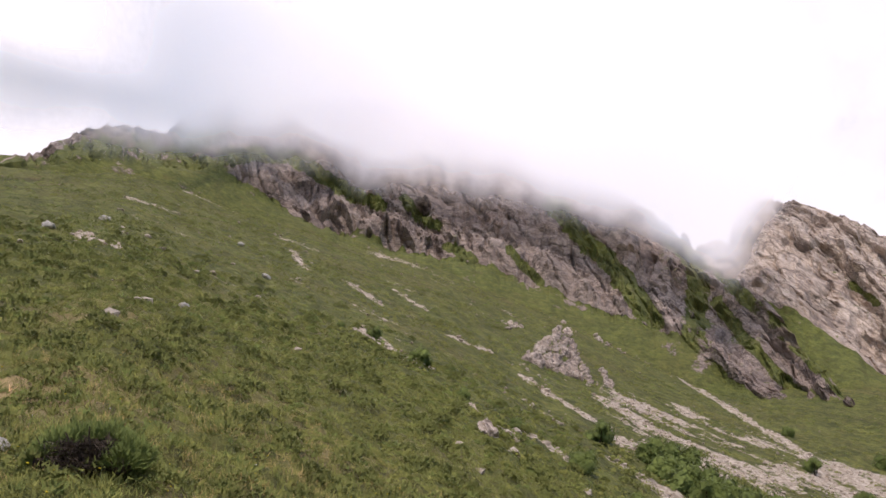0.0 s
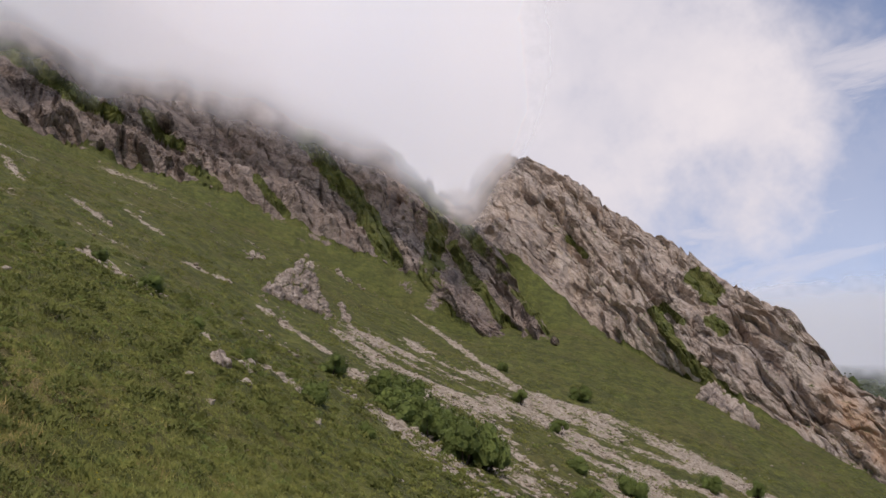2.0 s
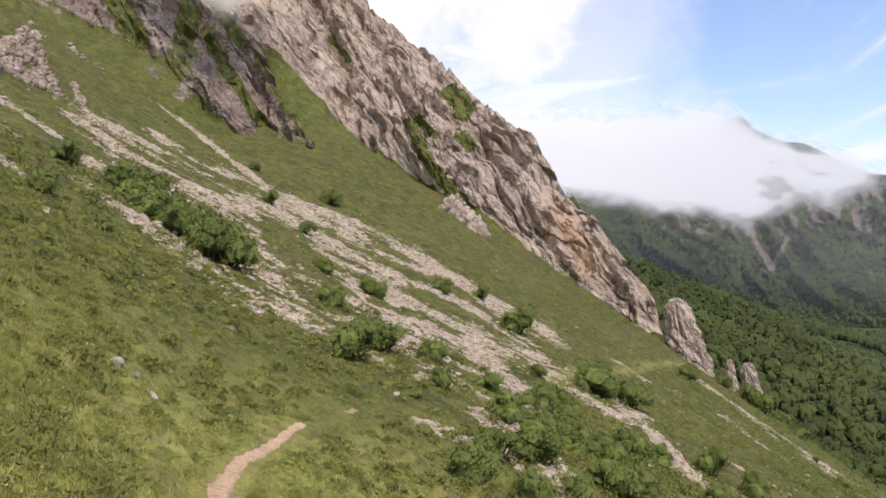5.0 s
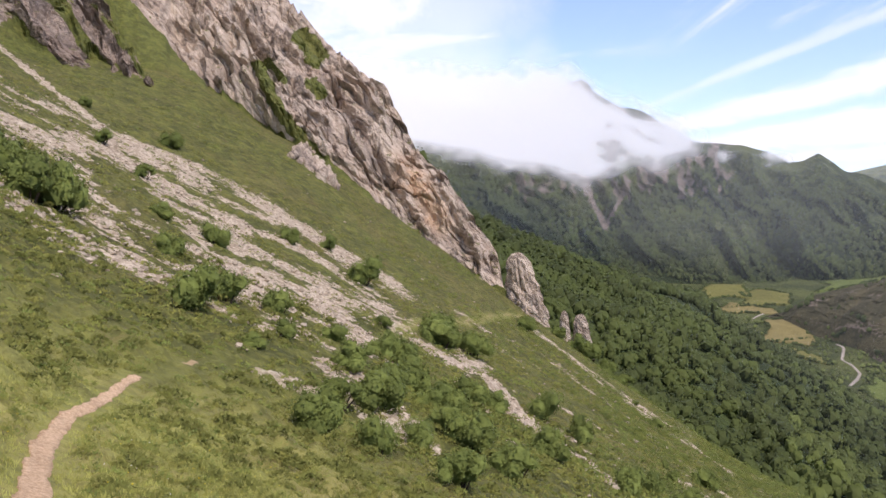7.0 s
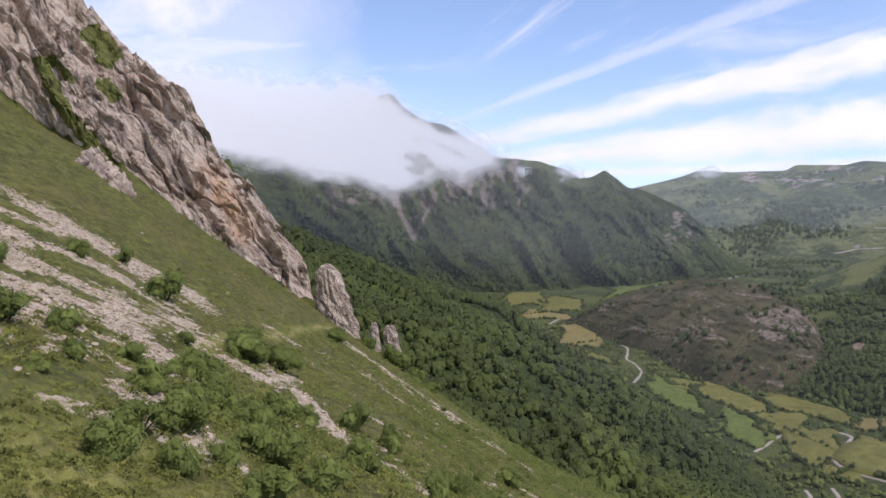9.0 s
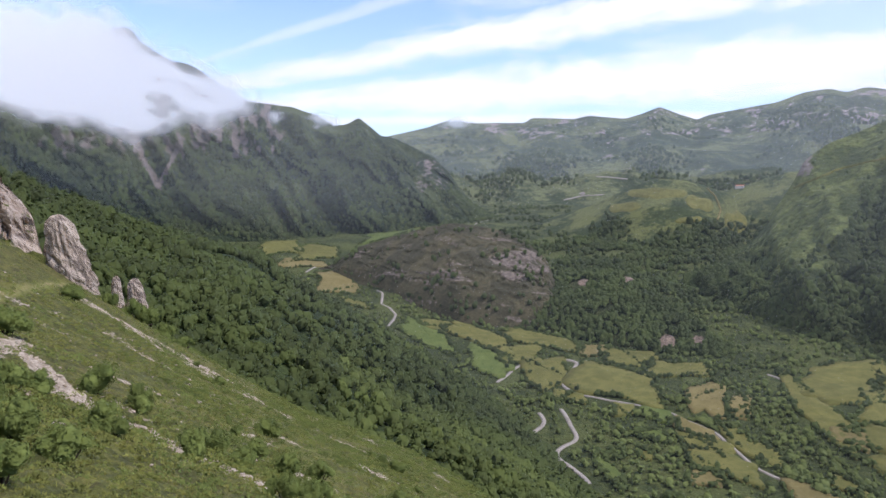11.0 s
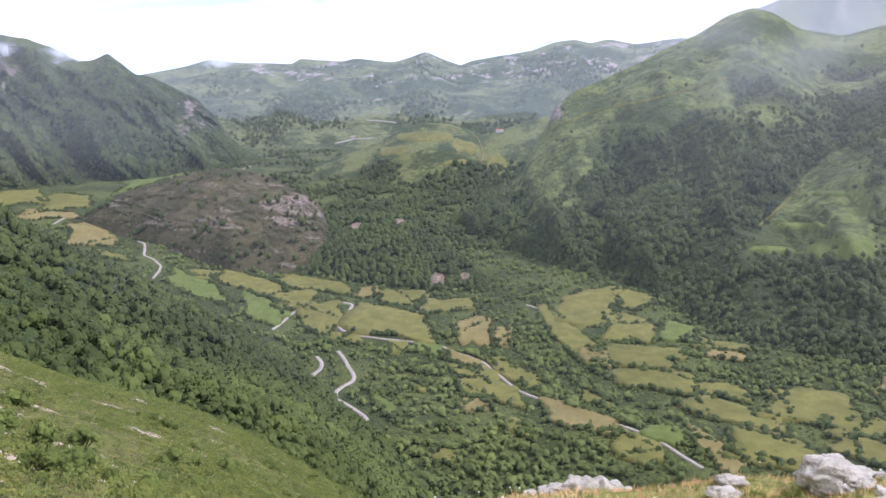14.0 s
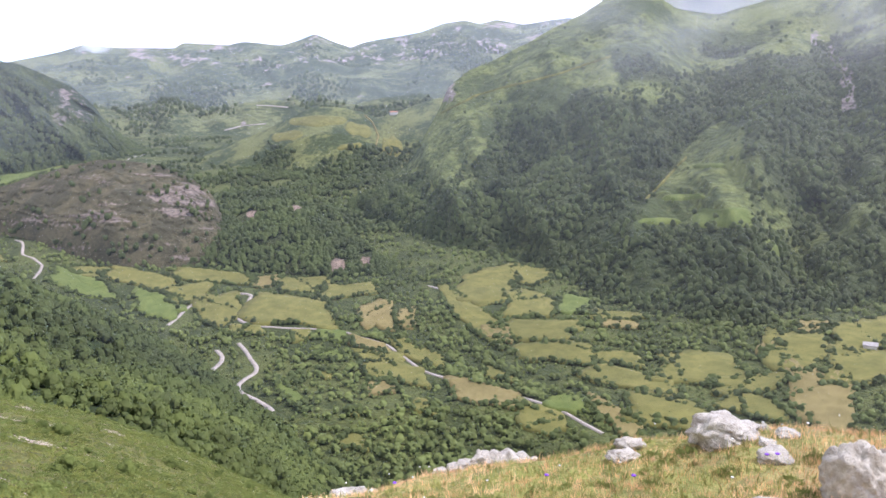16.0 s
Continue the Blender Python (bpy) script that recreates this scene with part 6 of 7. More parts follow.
def slope_outcrop(corners, count, size, rise, label, seed):
    """Angular blocks breaking out of the slope between three corners, each an azimuth and an elevation."""
    rnd = np.random.default_rng(seed)
    c = np.array(corners, float)
    vs, fs, base = [], [], 0
    for k in range(count):
        q = rnd.dirichlet((0.9, 0.9, 0.9)) @ c
        s = size * (0.55 + 0.9 * rnd.random() ** 2)
        p, f = rock_form(BALL_SMALL, seed + k, 0.22, 0.10, 12)
        p = p * np.array((s, s * 0.9, s * rise * (0.7 + 0.7 * rnd.random())))
        p[:, 0] += 0.35 * p[:, 2]
        vs.append(p + hill_point(q[0], float(spot(*q)))), fs.append(f + base)
        base += len(p)
    v = np.concatenate(vs)
    foot = v.mean(0)
    ob = mesh_object("rock_outcrop", v - foot, np.concatenate(fs), CRAG, False)
    ob.matrix_basis = pose(*foot)
    return tagged(ob, label, "rock", "rock outcrops", kind="stuff")


def pinnacle(az, r, el_top, width, shift, label, seed, sink=3.0, blunt=0.42):
    """An upright fluted tower of rock that leans to one side and ends in a blunt top."""
    foot = float(hill_z(az, r)) - sink
    high = EYE + r * math.tan(radians(el_top)) - foot
    t, th = np.linspace(0, 1, 60)[:, None], np.linspace(0, 2 * math.pi, 73)[None, :-1]
    c, s = np.cos(th) + 0 * t, np.sin(th) + 0 * t
    half = width * 0.5 * (1.0 - (1 - blunt) * t ** 1.5) * np.sqrt(np.clip(1 - ((t - 0.86) / 0.14).clip(0, 1) ** 2.2, 0, 1))
    flutes = fbm(c * 2.2 + seed, s * 2.2, t * 1.3, 4, 0.6, 441, True) * 0.17 + fbm(c * 5, s * 5, t * 3 + seed, 4, 0.6, 443) * 0.16 + fbm(c * 13, s * 13, t * 9 + seed, 3, 0.6, 445, True) * 0.05 + 0.10 * slabs(t * 5 + 0.6 * c + 0.5 * fbm(c, s, t * 3, 2, 0.5, 447), 0.3)
    half = half * (0.92 + flutes)
    x = half * c + shift * t
    y, z = half * 0.8 * s, t * high + 0.25 * fbm(c * 3, s * 3, t * 6, 3, 0.6, 449) + 0 * c
    v = np.stack([x, y, z], -1)
    i = np.arange(60 * 72).reshape(60, 72)
    f = np.stack([i[:-1], np.roll(i, -1, 1)[:-1], np.roll(i, -1, 1)[1:], i[1:]], -1).reshape(-1, 4)
    ob = mesh_object("rock_pinnacle", v.reshape(-1, 3), f, CRAG, False)
    ob.matrix_basis = pose(*plan(az, r), foot, 0, 0, -az)
    return tagged(ob, label, "rock", "rock outcrops")


slope_outcrop([(8.9, 17.2), (5.7, 14.6), (11.0, 12.6)], 260, 0.52, 1.2, SHATTERED, 820)
slope_outcrop([(10.1, 17.3), (13.8, 14.5), (11.6, 15.6)], 60, 0.38, 0.8, SHATTERED, 940)
slope_outcrop([(11.5, 13.9), (12.4, 12.1), (11.8, 12.6)], 36, 0.40, 1.2, SHATTERED, 970)
slope_outcrop([(4.2, 17.4), (6.0, 17.0), (4.8, 16.6)], 16, 0.45, 0.8, SHATTERED, 990)
slope_outcrop([(38.1, 7.0), (37.3, 6.0), (40.9, 3.6)], 130, 0.95, 1.4, "tilted limestone rib under the crag", 1010)
pinnacle(55.0, 187, -0.7, 8.0, -3.0, "tall upright limestone pinnacle beside the path", 860)
pinnacle(59.1, 196, -5.1, 4.4, -1.2, "small limestone knob at the wood's edge", 880, 1.0, 0.5)
pinnacle(57.7, 192, -4.9, 2.6, -0.4, "small limestone knob at the wood's edge", 884, 3.0, 0.5)
outcrop(3.0, 41, float(hill_z(3.0, 41)), mound(900, 2.0, 1.0, 0.7, 10, 0.24), 0.0, "low limestone outcrop in the turf", 900)


def loose_stones(name, count, where, size, label):
    """Many small angular stones as one mass."""
    az, r = where(count)
    p = hill_point(az, r)
    m = hill_mask(az, r)[:, 0]
    ok = rng.random(len(p)) < np.clip(m * 1.5 - 0.25, 0.02, 1)
    p = p[ok]
    n = len(p)
    s = size * (0.35 + 1.3 * rng.random((n, 1, 1)) ** 3)
    v = (p[:, None] + ICO[None] * (0.6 + 0.6 * rng.random((n, 12, 1))) * s * np.array([1, 1, 0.7])).reshape(-1, 3)
    f = (ICO_F[None] + (np.arange(n) * 12)[:, None, None]).reshape(-1, 3)
    tagged(mesh_object(name, v, f, STONE, False), label, "stones", kind="stuff")


loose_stones("scree_stones", 26000, lambda n: (5 + 62 * rng.random(n), 40 + 125 * rng.random(n)), 0.22, "loose pinkish-grey limestone scree on the slope")
loose_stones("slope_stones", 9000, lambda n: (-34 + 46 * rng.random(n), 25 + 140 * rng.random(n)), 0.26, "scattered pale stones in the turf")


# ---------------------------------------------------------------- turf near the lookout
def blades(name, az, r, count, size, mat, label, up=1.0, slim=0.085):
    """Tufts of narrow leaves as one mass."""
    p = hill_point(az, r)
    n = len(p)
    m = n * count
    b = np.repeat(p, count, 0) + np.c_[rng.normal(size=(m, 2)) * np.repeat(size, count)[:, None] * 0.35, np.zeros(m)]
    d = unit(m, 2.0 * up)
    d[:, 2] = np.abs(d[:, 2])
    side = np.cross(d, unit(m))
    side /= np.linalg.norm(side, axis=1)[:, None] + 1e-9
    L = np.repeat(size, count)[:, None] * (0.5 + 0.8 * rng.random((m, 1)))
    wd = L * slim
    v = np.stack([b - side * wd - [0, 0, 0.02], b + side * wd - [0, 0, 0.02], b + d * L], 1).reshape(-1, 3)
    tagged(mesh_object(name, v, np.arange(3 * m).reshape(-1, 3), mat, False), label, "grass", kind="stuff")


def strewn(n, az0, az1, r0, r1, power=1.0):
    return az0 + (az1 - az0) * rng.random(n), r0 * (r1 / r0) ** (rng.random(n) ** power)


def off_path(az, r, gap):
    x, y = r * np.sin(np.radians(az)), r * np.cos(np.radians(az))
    ok = to_line(x, y, [plan(*q) for q in PATH]) > gap
    return az[ok], r[ok]


az, r = off_path(*strewn(24000, -36, 92, 3.5, 30), 0.4)
blades("turf", az, r, 7, (0.05 + 0.06 * rng.random(len(r))) * (0.8 + 0.02 * r), HEATH, "green mountain grass on the slope")
az, r = off_path(*strewn(26000, -4, 52, 3.2, 24), 0.25)
blades("turf", az, r, 6, 0.05 + 0.05 * rng.random(len(r)), TIPS, "short fresh green grass beside the path")
az, r = off_path(*strewn(15000, -120, 240, 0.7, 9), 0.3)
blades("turf", az, r, 6, 0.05 + 0.06 * rng.random(len(r)), HEATH, "green mountain grass round the lookout")
az, r = strewn(4500, 84, 142, 4.5, 12.5)
blades("turf", az, r, 6, 0.04 + 0.05 * rng.random(len(r)), TIPS, "green grass on the ledge")
az, r = strewn(30000, 86, 142, 5.0, 12.5)
ok = rng.random(len(r)) < 0.35 + hill_mask(az, r)[:, 2]
blades("dry_grass", az[ok], r[ok], 9, 0.03 + 0.06 * rng.random(ok.sum()) ** 1.5, STRAW, "short straw-coloured dry grass on the ledge", 1.0, 0.04)
az, r = off_path(*strewn(9000, -36, 40, 5, 36), 0.6)
ok = (hill_mask(az, r)[:, 2] > 0.5) & (rng.random(len(az)) < 0.4)
blades("dry_grass", az[ok], r[ok], 5, 0.08 + 0.10 * rng.random(ok.sum()), STRAW, "straw-coloured dry grass in the turf", 1.4)
az, r = off_path(*strewn(26000, -37, 6, 5.5, 22), 0.6)
x, y = r * np.sin(np.radians(az)), r * np.cos(np.radians(az))
ok = (clumped(x, y, 1.6, 391) + 0.5 * clumped(x, y, 6, 393) + 0.16 * smooth(-az, 8, 26) > 0.33) & (rng.random(len(az)) < 0.7)
blades("dry_grass", az[ok], r[ok], 6, 0.08 + 0.10 * rng.random(ok.sum()), TAN, "faded tan tufts of dry grass in the turf", 0.9, 0.03)
az, r = off_path(*strewn(34000, -37, 14, 7, 48, 0.75), 0.6)
for tint, pick in ((HEATHER, rng.random(len(az)) < 0.42), (HEATH, rng.random(len(az)) < 0.5)):
    blades("turf", az[pick], r[pick], 7, (0.09 + 0.10 * rng.random(pick.sum()) ** 2) * (0.7 + 0.03 * r[pick]), tint, "shaggy green grass and heath on the slope", 0.6, 0.05)



def cushions(p, w, count, mat, label, name="heath"):
    """Low domes of narrow leaves, as one mass."""
    m = len(p) * count
    th, q = 2 * math.pi * rng.random(m), np.sqrt(rng.random(m))
    W = np.repeat(w, count)
    off = np.stack([np.cos(th) * q * W * 0.5, np.sin(th) * q * W * 0.5, W * 0.34 * (1 - q * q) - 0.04], -1)
    b = np.repeat(p, count, 0) + off
    d = unit(m, 0.9) + 1.6 * off / W[:, None]
    d /= np.linalg.norm(d, axis=1)[:, None]
    side = np.cross(d, unit(m))
    side /= np.linalg.norm(side, axis=1)[:, None] + 1e-9
    L = np.minimum(np.minimum(W, 0.85) * (0.10 + 0.13 * rng.random(m)), 0.05 + 0.0042 * np.hypot(b[:, 0], b[:, 1]))[:, None]
    wide = L * 0.11 * np.minimum(1 + np.hypot(b[:, :1], b[:, 1:2]) / 16, 4.0)
    v = np.stack([b - side * wide, b + side * wide, b + d * L], 1).reshape(-1, 3)
    tagged(mesh_object(name, v, np.arange(3 * m).reshape(-1, 3), mat, False), label, "heath", kind="stuff")


def heath(name, az, r, size, label, mat):
    near = r < 45
    if near.any():
        blades("heath_tufts", az[near], r[near], 26, size[near] * 0.30, mat, label, 0.7)
    az, r, size = az[~near], r[~near], size[~near]
    if not len(r):
        return
    cushions(hill_point(az, r), size, 44 if name == "low_scrub" else 22, mat, label, name)


az, r = off_path(*strewn(6500, -36, 92, 5, 180, 0.75), 0.8)
heath("heath", az, r, 0.22 + 0.4 * rng.random(len(r)) ** 2 + 0.0045 * r, "low green heath cushions in the turf", HEATH)
az, r = off_path(*strewn(4200, -36, 95, 6, 180, 0.7), 0.9)
heath("heath", az, r, 0.2 + 0.3 * rng.random(len(r)) ** 2 + 0.005 * r, "darker heather cushions in the turf", LEAF)
az, r = off_path(*strewn(9000, -30, 70, 38, 185, 0.55), 0.9)
x, y = r * np.sin(np.radians(az)), r * np.cos(np.radians(az))
ok = (hill_mask(az, r)[:, 0] < 0.6) & (rng.random(len(az)) < np.clip(0.5 + 1.4 * clumped(x, y, 14, 377), 0.05, 1))
mid_az, mid_r = az[ok], r[ok]
cushions(hill_point(mid_az, mid_r), 0.5 + 0.9 * rng.random(len(mid_r)) ** 2, 24, HEATH, "shaggy green heath and bilberry in the turf")
pick = rng.random(len(mid_az)) < 0.45
cushions(hill_point(mid_az[pick] + 0.4, mid_r[pick]), 0.7 + 1.1 * rng.random(pick.sum()) ** 2, 34, HEATHER, "dark heather clumps on the middle slope")
az, r = off_path(*strewn(17000, -36, 78, 6.0, 60, 0.7), 0.45)
x, y = r * np.sin(np.radians(az)), r * np.cos(np.radians(az))
ok = rng.random(len(az)) < np.clip(0.78 + 0.6 * clumped(x, y, 5, 379), 0.1, 1)
az, r = az[ok], r[ok]
for tint, name in ((HEATH, "shaggy green heath and bilberry in the turf"), (LEAF, "dark green heather in the turf"), (BRIGHT, "fresh green bilberry leaves in the turf")):
    pick = rng.random(len(az)) < (0.45 if tint is HEATH else 0.3 if tint is LEAF else 0.4)
    w = (0.16 + 0.30 * rng.random(pick.sum()) ** 2) * (0.75 + 0.022 * r[pick])
    cushions(hill_point(az[pick], r[pick]), w, 38, tint, name)
az, r = off_path(*strewn(3000, -36, 60, 7.0, 70, 0.8), 0.9)
x, y = r * np.sin(np.radians(az)), r * np.cos(np.radians(az))
ok = rng.random(len(az)) < np.clip(0.52 + 0.55 * clumped(x, y, 9, 383), 0.05, 1)
cushions(hill_point(az[ok], r[ok]), (0.40 + 0.55 * rng.random(ok.sum()) ** 1.5) * (0.85 + 0.012 * r[ok]), 130, HEATHER, "dark green heather clumps in the turf")
az, r = 44 + 56 * rng.random(14000), 45 + 150 * rng.random(14000)
x, y = r * np.sin(np.radians(az)), r * np.cos(np.radians(az))
ok = rng.random(len(az)) < np.clip(0.16 + 0.34 * smooth(az, 60, 72) + 0.45 * smooth(az, 68, 80) * smooth(r, 60, 110) - 0.12 * smooth(-az, -48, -44) + 1.5 * clumped(x, y, 22, 371), 0.04, 1) * (hill_mask(az, r)[:, 0] < 0.5)
az, r = az[ok], r[ok]
tall = rng.random(len(az)) < 0.45
heath("low_scrub", az[~tall], r[~tall], 0.6 + 1.4 * rng.random((~tall).sum()) ** 2, "low green bushes on the falling slope", BRIGHT)
heath("low_scrub", az[tall], r[tall], 0.8 + 1.9 * rng.random(tall.sum()) ** 2, "dark green bushes on the falling slope", LEAF)
az, r = 60 + 40 * rng.random(9000), 35 + 155 * rng.random(9000) ** 0.8
x, y = r * np.sin(np.radians(az)), r * np.cos(np.radians(az))
ok = (rng.random(len(az)) < np.clip(0.30 + 0.45 * smooth(r, 80, 150) + 1.1 * clumped(x, y, 16, 397), 0.05, 1)) & (hill_mask(az, r)[:, 0] < 0.5)
cushions(hill_point(az[ok], r[ok]), 0.8 + 1.7 * rng.random(ok.sum()) ** 2, 44, SHRUB, "mid green bushes and bracken on the falling slope", "low_scrub")
az, r = strewn(260, 88, 142, 5.2, 8.0)
cushions(hill_point(az, r), 0.10 + 0.20 * rng.random(len(r)) ** 2, 220, BRIGHT, "low green cushions on the ledge")


def gorse(az, r, w):
    """The big broom bush with a bare brown side."""
    root = new("broom_bush")
    x, y, z = hill_point(az, r)
    for k in range(7):
        th = k * 0.9
        v, f = tube((0, 0, -0.1), (0.32 * math.cos(th), 0.32 * math.sin(th), 0.32 + 0.05 * (k % 3)), 0.025, 0.008)
        part("stem", v * w, f, TWIG, root)
    lobes = [(-0.30, 0.10, 0.20, 0.27), (-0.10, 0.16, 0.29, 0.28), (0.14, 0.10, 0.29, 0.29), (0.36, 0.0, 0.17, 0.26), (0.30, -0.14, 0.08, 0.22), (-0.42, -0.02, 0.08, 0.20), (0.0, 0.36, 0.24, 0.30)]
    core, sprigs = [], []
    for a, b, c, q in lobes:
        core.append(ICO * q * 0.72 * np.array([1, 1, 0.8]) + [a, b, c])
        out = unit(2600)
        out = out[(out[:, 2] > -0.35) & ~((out[:, 1] < -0.45) & (out[:, 2] < 0.25) & (a < 0.2))]
        foot = [a, b, c] + out * q * np.array([1, 1, 0.8]) * (0.66 + 0.36 * rng.random((len(out), 1)) + 0.13 * np.sin(9 * out[:, :1] + 5 * out[:, 1:2]))
        aim = out + 0.55 * unit(len(out)) + [0, 0, 0.45]
        aim /= np.linalg.norm(aim, axis=1)[:, None]
        side = np.cross(aim, unit(len(out)))
        side *= 0.0085 / (np.linalg.norm(side, axis=1)[:, None] + 1e-9)
        sprigs.append(np.stack([foot - side, foot + side, foot + aim * (0.045 + 0.06 * rng.random((len(out), 1)))], 1).reshape(-1, 3))
    v = np.concatenate(core)
    f = (ICO_F[None] + (np.arange(len(lobes)) * 12)[:, None, None]).reshape(-1, 3)
    part("inner_twigs", v * w, f, TWIG, root, "dark brown inner twigs")
    v = np.concatenate(sprigs)
    part("crown", v * w, np.arange(len(v)).reshape(-1, 3), SHRUB, root, "dark green needles")
    n = 1500
    foot = np.c_[rng.normal(size=n) * 0.15 - 0.08, -0.16 - 0.10 * rng.random(n), 0.02 + 0.24 * rng.random(n)]
    aim = unit(n) * [1, 0.7, 0.8] + [0, -0.35, 0.1]
    aim /= np.linalg.norm(aim, axis=1)[:, None]
    side = np.cross(aim, unit(n))
    side *= 0.006 / (np.linalg.norm(side, axis=1)[:, None] + 1e-9)
    v = np.stack([foot - side, foot + side, foot + aim * (0.06 + 0.09 * rng.random((n, 1)))], 1).reshape(-1, 3)
    part("dead_side", v * w, np.arange(3 * n).reshape(-1, 3), TWIG, root, "dead brown twigs on the open side")
    root.matrix_basis = pose(x, y, z, 0, 0, 24)
    return tagged(root, "wide dark broom bush with dead brown twigs in the turf", "bush")


gorse(-24.0, float(spot(-24.0, 5.6)), 0.108 * float(spot(-24.0, 5.6)))


def flowers(name, az, r, size, colour, label):
    m = make_plain(name + "_petals", colour, tuple(min(1, c * 1.3) for c in colour), 20.0)
    p = hill_point(az, r) + np.c_[np.zeros((len(az), 2)), 0.12 + 0.1 * rng.random(len(az))]
    v = (p[:, None] + ICO[None] * size * (0.6 + 0.6 * rng.random((len(p), 1, 1))) * np.array([1, 1, 0.5])).reshape(-1, 3)
    f = (ICO_F[None] + (np.arange(len(p)) * 12)[:, None, None]).reshape(-1, 3)
    tagged(mesh_object(name, v, f, m, False), label, "flowers", kind="stuff")


az, r = off_path(*strewn(420, -35, 40, 5, 20), 0.5)
flowers("yellow_flowers", az, r, 0.016, (0.65, 0.50, 0.02), "small yellow flowers in the turf")
az, r = off_path(*strewn(220, -30, 138, 5.5, 18), 0.5)
flowers("white_flowers", az, r, 0.014, (0.7, 0.7, 0.66), "small white flowers in the turf")
flowers("purple_flowers", np.array([128.3, 129.0, 112.4, 100.5, 17.4, 17.8, 119.0]), np.array([7.3, 7.3, 7.4, 8.0, 16.0, 16.2, 7.0]), 0.022, (0.22, 0.08, 0.55), "purple flowers in the grass")


# ---------------------------------------------------------------- small buildings
def box(x0, x1, y0, y1, z0, z1):
    v = np.array([(x, y, z) for z in (z0, z1) for y in (y0, y1) for x in (x0, x1)], float)
    return v, np.array([(0, 1, 3, 2), (4, 6, 7, 5), (0, 4, 5, 1), (2, 3, 7, 6), (0, 2, 6, 4), (1, 5, 7, 3)])


WHITEWASH = make_plain("whitewashed_wall", (0.55, 0.52, 0.47), (0.72, 0.69, 0.63), 1.5)
TILE = make_plain("clay_tile_roof", (0.36, 0.17, 0.10), (0.50, 0.26, 0.16), 2.0)
SLATE = make_plain("pale_sheet_roof", (0.30, 0.28, 0.26), (0.42, 0.40, 0.37), 1.0)
DOOR = make_plain("dark_wood", (0.05, 0.035, 0.025), (0.10, 0.07, 0.05), 3.0)


def cottage(x, y, z, turn, w, d, h, roof_mat, label):
    root = new("cottage")
    v, f = box(-w / 2, w / 2, -d / 2, d / 2, -2, h)
    part("wall", v, f, WHITEWASH, root)
    e = 0.5
    v = np.array([(-w / 2 - e, -d / 2 - e, h - 0.2), (w / 2 + e, -d / 2 - e, h - 0.2), (w / 2 + e, 0, h + d * 0.32), (-w / 2 - e, 0, h + d * 0.32), (-w / 2 - e, d / 2 + e, h - 0.2), (w / 2 + e, d / 2 + e, h - 0.2)])
    v = np.concatenate([v, v + [0, 0, 0.25]])
    f = np.array([(0, 1, 2, 3), (3, 2, 5, 4), (9, 8, 7, 6), (10, 11, 8, 9), (0, 6, 7, 1), (4, 5, 11, 10), (0, 3, 9, 6), (3, 4, 10, 9), (1, 7, 8, 2), (2, 8, 11, 5)])
    part("roof", v, f, roof_mat, root, "pitched roof")
    v, f = box(-0.6, 0.6, -d / 2 - 0.06, -d / 2 + 0.02, 0, 2.1)
    part("door", v, f, DOOR, root)
    v, f = box(w * 0.25, w * 0.25 + 0.9, -d / 2 - 0.05, -d / 2 + 0.02, 1.0, 2.0)
    part("window", v, f, DOOR, root)
    root.matrix_basis = pose(x, y, z, 0, 0, turn)
    return tagged(root, label, "house")


x, y, z = on_sheet("meadow_hill", np.array([101.5]), np.array([0.985]))[0]
cottage(x, y, z, 70, 16, 8, 4, TILE, "low farmhouse with a clay tile roof on the hill")
r, z = valley_spot(134.4, -15.0)
cottage(*plan(134.4, r), z + 1.5, 45, 8, 5.5, 2.8, SLATE, "small pale barn in a meadow")


# ---------------------------------------------------------------- cloud and mist
def make_cloud_material(name, noise_scale, soft, colour=(0.66, 0.645, 0.655)):
    m, n = material(name)
    p = place(n)
    mask = n.add("ShaderNodeAttribute")
    mask.node.attribute_name = "mask"
    s = n.add("ShaderNodeSeparateColor", 0, Color=mask)
    k = n.noise(p, noise_scale, 6, 0.6)
    wisp = n.math("MULTIPLY", n.math("MULTIPLY", n.math("SUBTRACT", k, 0.5), soft), n.ramp(s, 0.0, 0.35))
    alpha = n.math("MAXIMUM", n.math("ADD", s, wisp), 0.0)
    body = n.add("ShaderNodeAddShader", i0=n.add("ShaderNodeBsdfDiffuse", Color=rgb(*colour)), i1=n.add("ShaderNodeBsdfTranslucent", Color=rgb(*colour)))
    n.node("ShaderNodeOutputMaterial", Surface=n.add("ShaderNodeMixShader", i0=n.math("MINIMUM", alpha, 0.96), i1=n.add("ShaderNodeBsdfTransparent"), i2=body))
    return m


CLOUD = make_cloud_material("cloud", 0.03, 0.8, (0.82, 0.79, 0.775))
CLOUD_FAR = make_cloud_material("far_cloud", 0.005, 0.6, (0.69, 0.675, 0.67))
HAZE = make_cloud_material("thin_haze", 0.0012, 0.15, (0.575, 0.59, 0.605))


def cloud_sheet(name, az0, az1, radius, el0, el1, mask_of, mat, label):
    """One soft sheet of mist that stands round the slope, dense where the mask is high."""
    fine = mat is not HAZE
    az, el = np.arange(az0, az1 + 0.01, 0.25 if fine else 1.0), np.linspace(el0, el1, 90 if fine else 40)
    A, E = np.meshgrid(az, el)
    R = radius(A)
    p = at(A, R, EYE + R * np.tan(np.radians(E)))
    mask = np.zeros((*A.shape, 3))
    mask[..., 0] = np.clip(mask_of(A, E), 0, 1)
    ob = mesh_object(name, p.reshape(-1, 3), grid_faces(*A.shape), mat, True, mask.reshape(-1, 3))
    return tagged(ob, label, "cloud", kind="stuff")


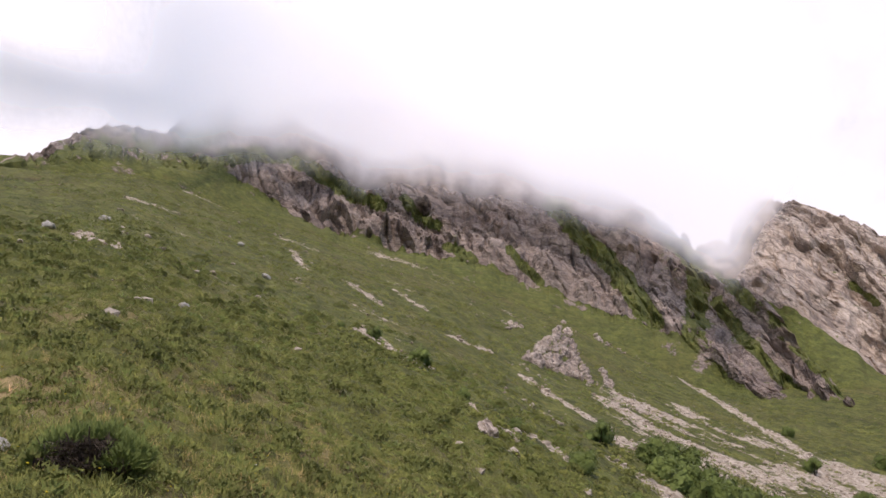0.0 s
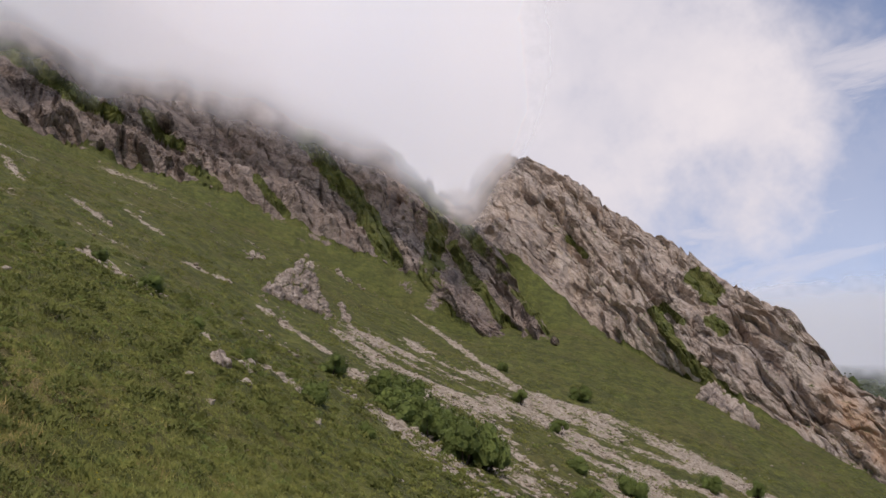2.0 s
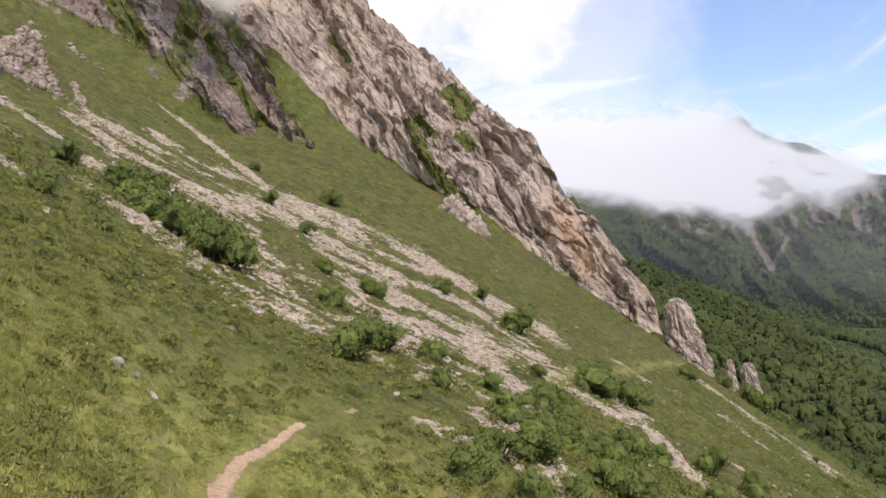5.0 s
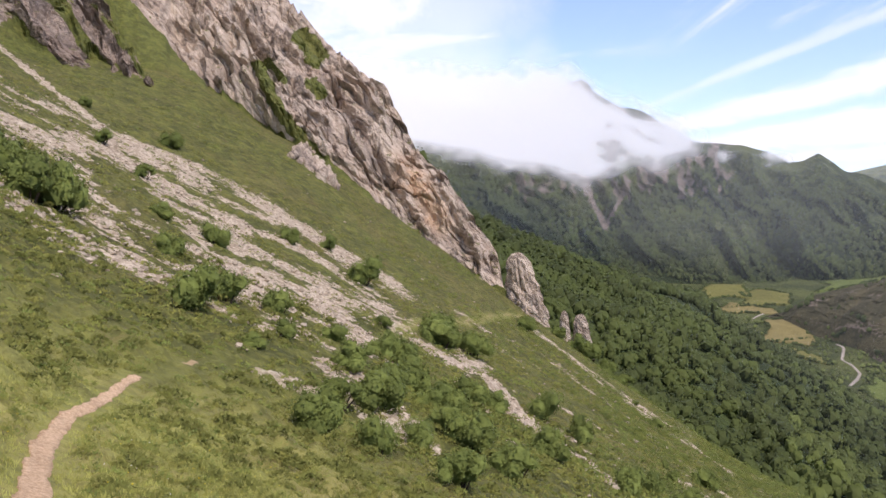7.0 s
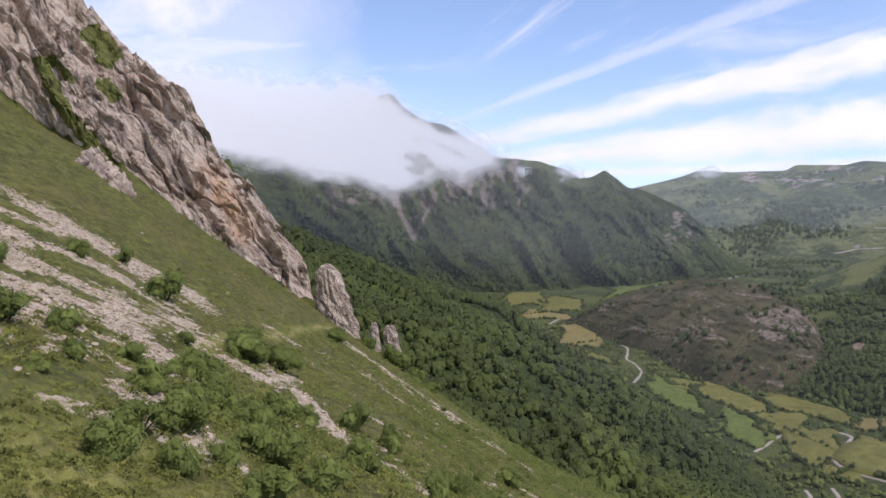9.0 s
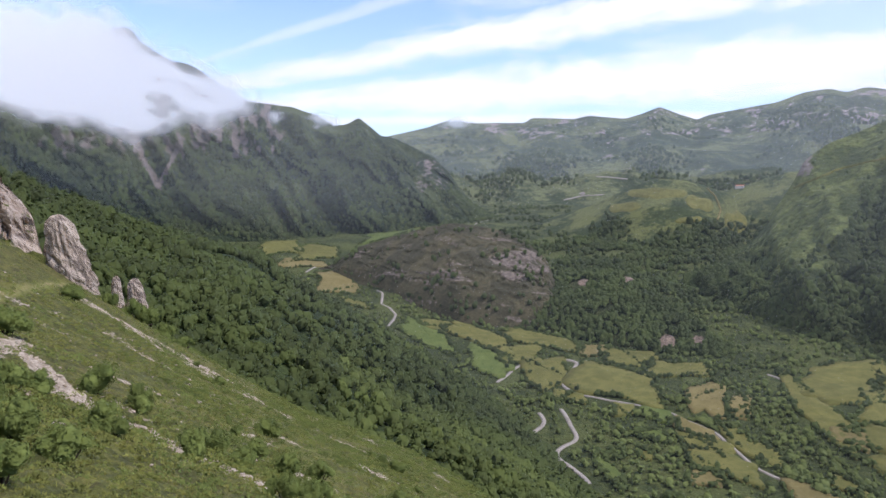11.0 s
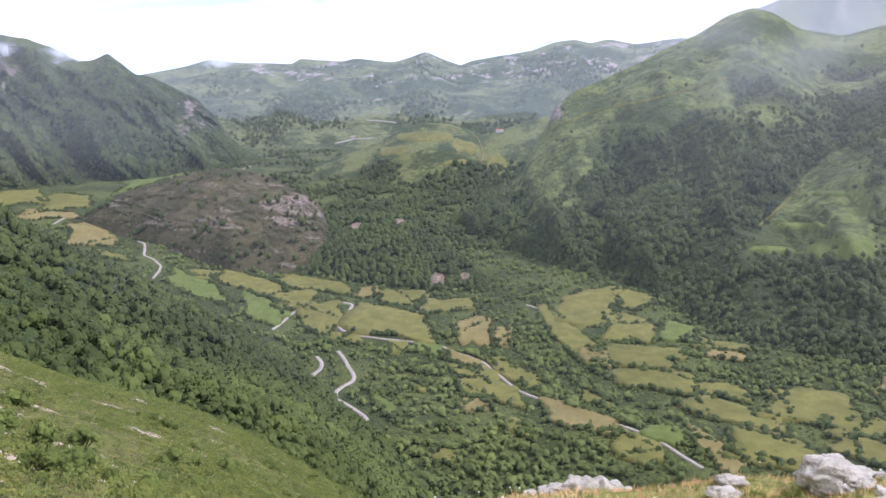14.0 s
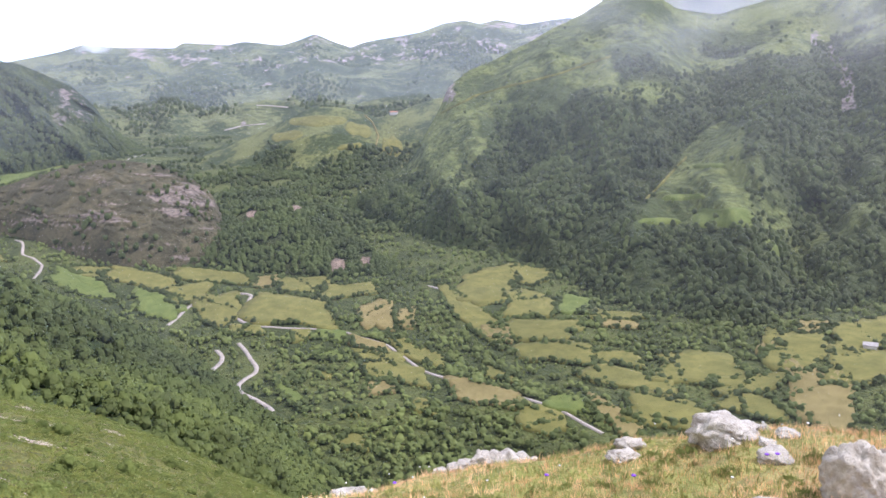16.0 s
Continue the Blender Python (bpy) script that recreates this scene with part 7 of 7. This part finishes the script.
CAP = [(-45, 25.6), (-33, 25.8), (-27, 26.2), (-20, 26.8), (-12, 27.2), (-5, 25.9), (2, 25.5), (7, 24.6), (12, 23.2), (16, 21.6), (19, 19.4), (21, 18.0), (22.5, 18.4), (24.5, 21.4), (28, 26), (34, 28), (40, 32)]
cap_base = curve_of(CAP, 1, 1.5)
crest_r = curve_of([(-45, 140), (-33, 148), (-27, 172), (-18, 212), (-4, 246), (7, 250), (18, 236), (21, 232), (24, 240), (30, 246), (40, 240)], 1, 8)
for k, (f, top, gain) in enumerate(((0.74, 4.8, 1.0),)):
    cloud_sheet("cloud_bank", -45, 38, lambda a: crest_r(a) * f, 15, 52,
                lambda a, e: gain * smooth(e - cap_base(a) + 0.7 * fbm(a * 0.25, e * 0.25, 0 * a + k, 3, 0.5, 911), 0.0, top) * smooth(-a, -31, -24) * smooth(-e, -43, -36) * (1 - 0.15 * smooth(-np.abs(a - 21.5), -5.5, -1.5)) * (1 - smooth(-a, 20, 33) * smooth(e, 30.0, 33.5)), CLOUD, "white cloud resting on the crags")
low_edge = curve_of([(38, 7.0), (44, 6.8), (48, 6.5), (51.8, 5.7), (56, 5.2), (59, 4.2), (60.4, 4.9), (62, 5.5), (63.8, 5.5), (66, 6.3), (68, 6.6), (72, 6.6)], 1, 0.8)
top_edge = curve_of([(38, 13), (45, 12.4), (50, 12.2), (54, 12.4), (57, 12.6), (58.4, 12.0), (59.4, 10.9), (61, 10.2), (63, 9.6), (64.6, 8.8), (66.4, 7.8), (68, 7.4), (72, 7.2)], 1, 0.8)


def far_cloud(a, e):
    n = fbm(a * 0.35, e * 0.6, 0 * a, 3, 0.5, 921)
    wisps = fbm(a * 0.7 + 0.3 * e, e * 0.9, 0 * a, 2, 0.5, 925)
    body = 1.4 * smooth(e - low_edge(a) + 0.45 * n + 0.25 * wisps, -0.7, 1.8) * smooth(top_edge(a) - e + 0.5 * wisps, -1.4, 1.9)
    gap = smooth(-np.hypot((a - 61.2) / 3.4, (e - 6.9 - 0.2 * (a - 61.2)) / 2.3) + 1.0 * wisps, -1.15, 0.1)
    ridge = smooth(-np.hypot((a - 62.4) / 1.6, (e - 9.5 + 0.55 * (a - 62.4)) / 0.7) + 0.4 * wisps, -1.0, -0.3)
    return body * (1 - 0.62 * gap) * (1 - 0.65 * ridge) * smooth(-a, -69.5, -65)


cloud_sheet("cloud_bank", 36, 72, lambda a: 1400 + 0 * a, 2, 17, far_cloud, CLOUD_FAR, "white cloud lying across the mountain")
for az, el, hw, hh in ((71.6, 6.2, 1.3, 0.7), (81.4, 6.0, 1.7, 0.45), (68.6, 6.4, 0.9, 0.6)):
    cloud_sheet("cloud_scrap", az - 3, az + 3, lambda a: 1900 + 0 * a, el - 1.5, el + 1.5, lambda a, e: 0.75 * smooth(1 - np.hypot((a - az) / hw, (e - el) / hh) + 0.6 * fbm(a * 0.9, e * 1.4, 0 * a, 2, 0.5, 927), -0.1, 1.2), CLOUD_FAR, "thin white scrap of cloud on the ridge")
# aerial haze added as thin tinted sheets that lift the tones behind them
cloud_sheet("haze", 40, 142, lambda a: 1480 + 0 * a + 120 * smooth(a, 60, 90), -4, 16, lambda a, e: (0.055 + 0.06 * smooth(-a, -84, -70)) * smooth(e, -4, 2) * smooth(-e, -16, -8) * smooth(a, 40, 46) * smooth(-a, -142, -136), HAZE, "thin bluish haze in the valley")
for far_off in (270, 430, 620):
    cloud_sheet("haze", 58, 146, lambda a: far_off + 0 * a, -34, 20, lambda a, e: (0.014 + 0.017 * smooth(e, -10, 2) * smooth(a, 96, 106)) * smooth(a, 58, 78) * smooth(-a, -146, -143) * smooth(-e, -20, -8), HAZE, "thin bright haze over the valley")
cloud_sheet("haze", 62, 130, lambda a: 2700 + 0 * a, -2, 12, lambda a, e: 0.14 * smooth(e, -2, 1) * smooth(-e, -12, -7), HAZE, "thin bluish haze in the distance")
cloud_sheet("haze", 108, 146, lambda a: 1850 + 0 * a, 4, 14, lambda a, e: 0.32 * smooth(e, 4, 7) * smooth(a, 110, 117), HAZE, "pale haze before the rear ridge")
cloud_sheet("mist", 100, 142, lambda a: 760 + 0 * a, 0, 16, lambda a, e: (0.11 + 0.12 * fbm(a * 0.2, e * 0.3, 0 * a, 3, 0.5, 931)) * smooth(e, 0.5, 8.5) * smooth(-e, -16, -11) * smooth(a, 106, 118), CLOUD_FAR, "drifting mist in front of the green mountain")
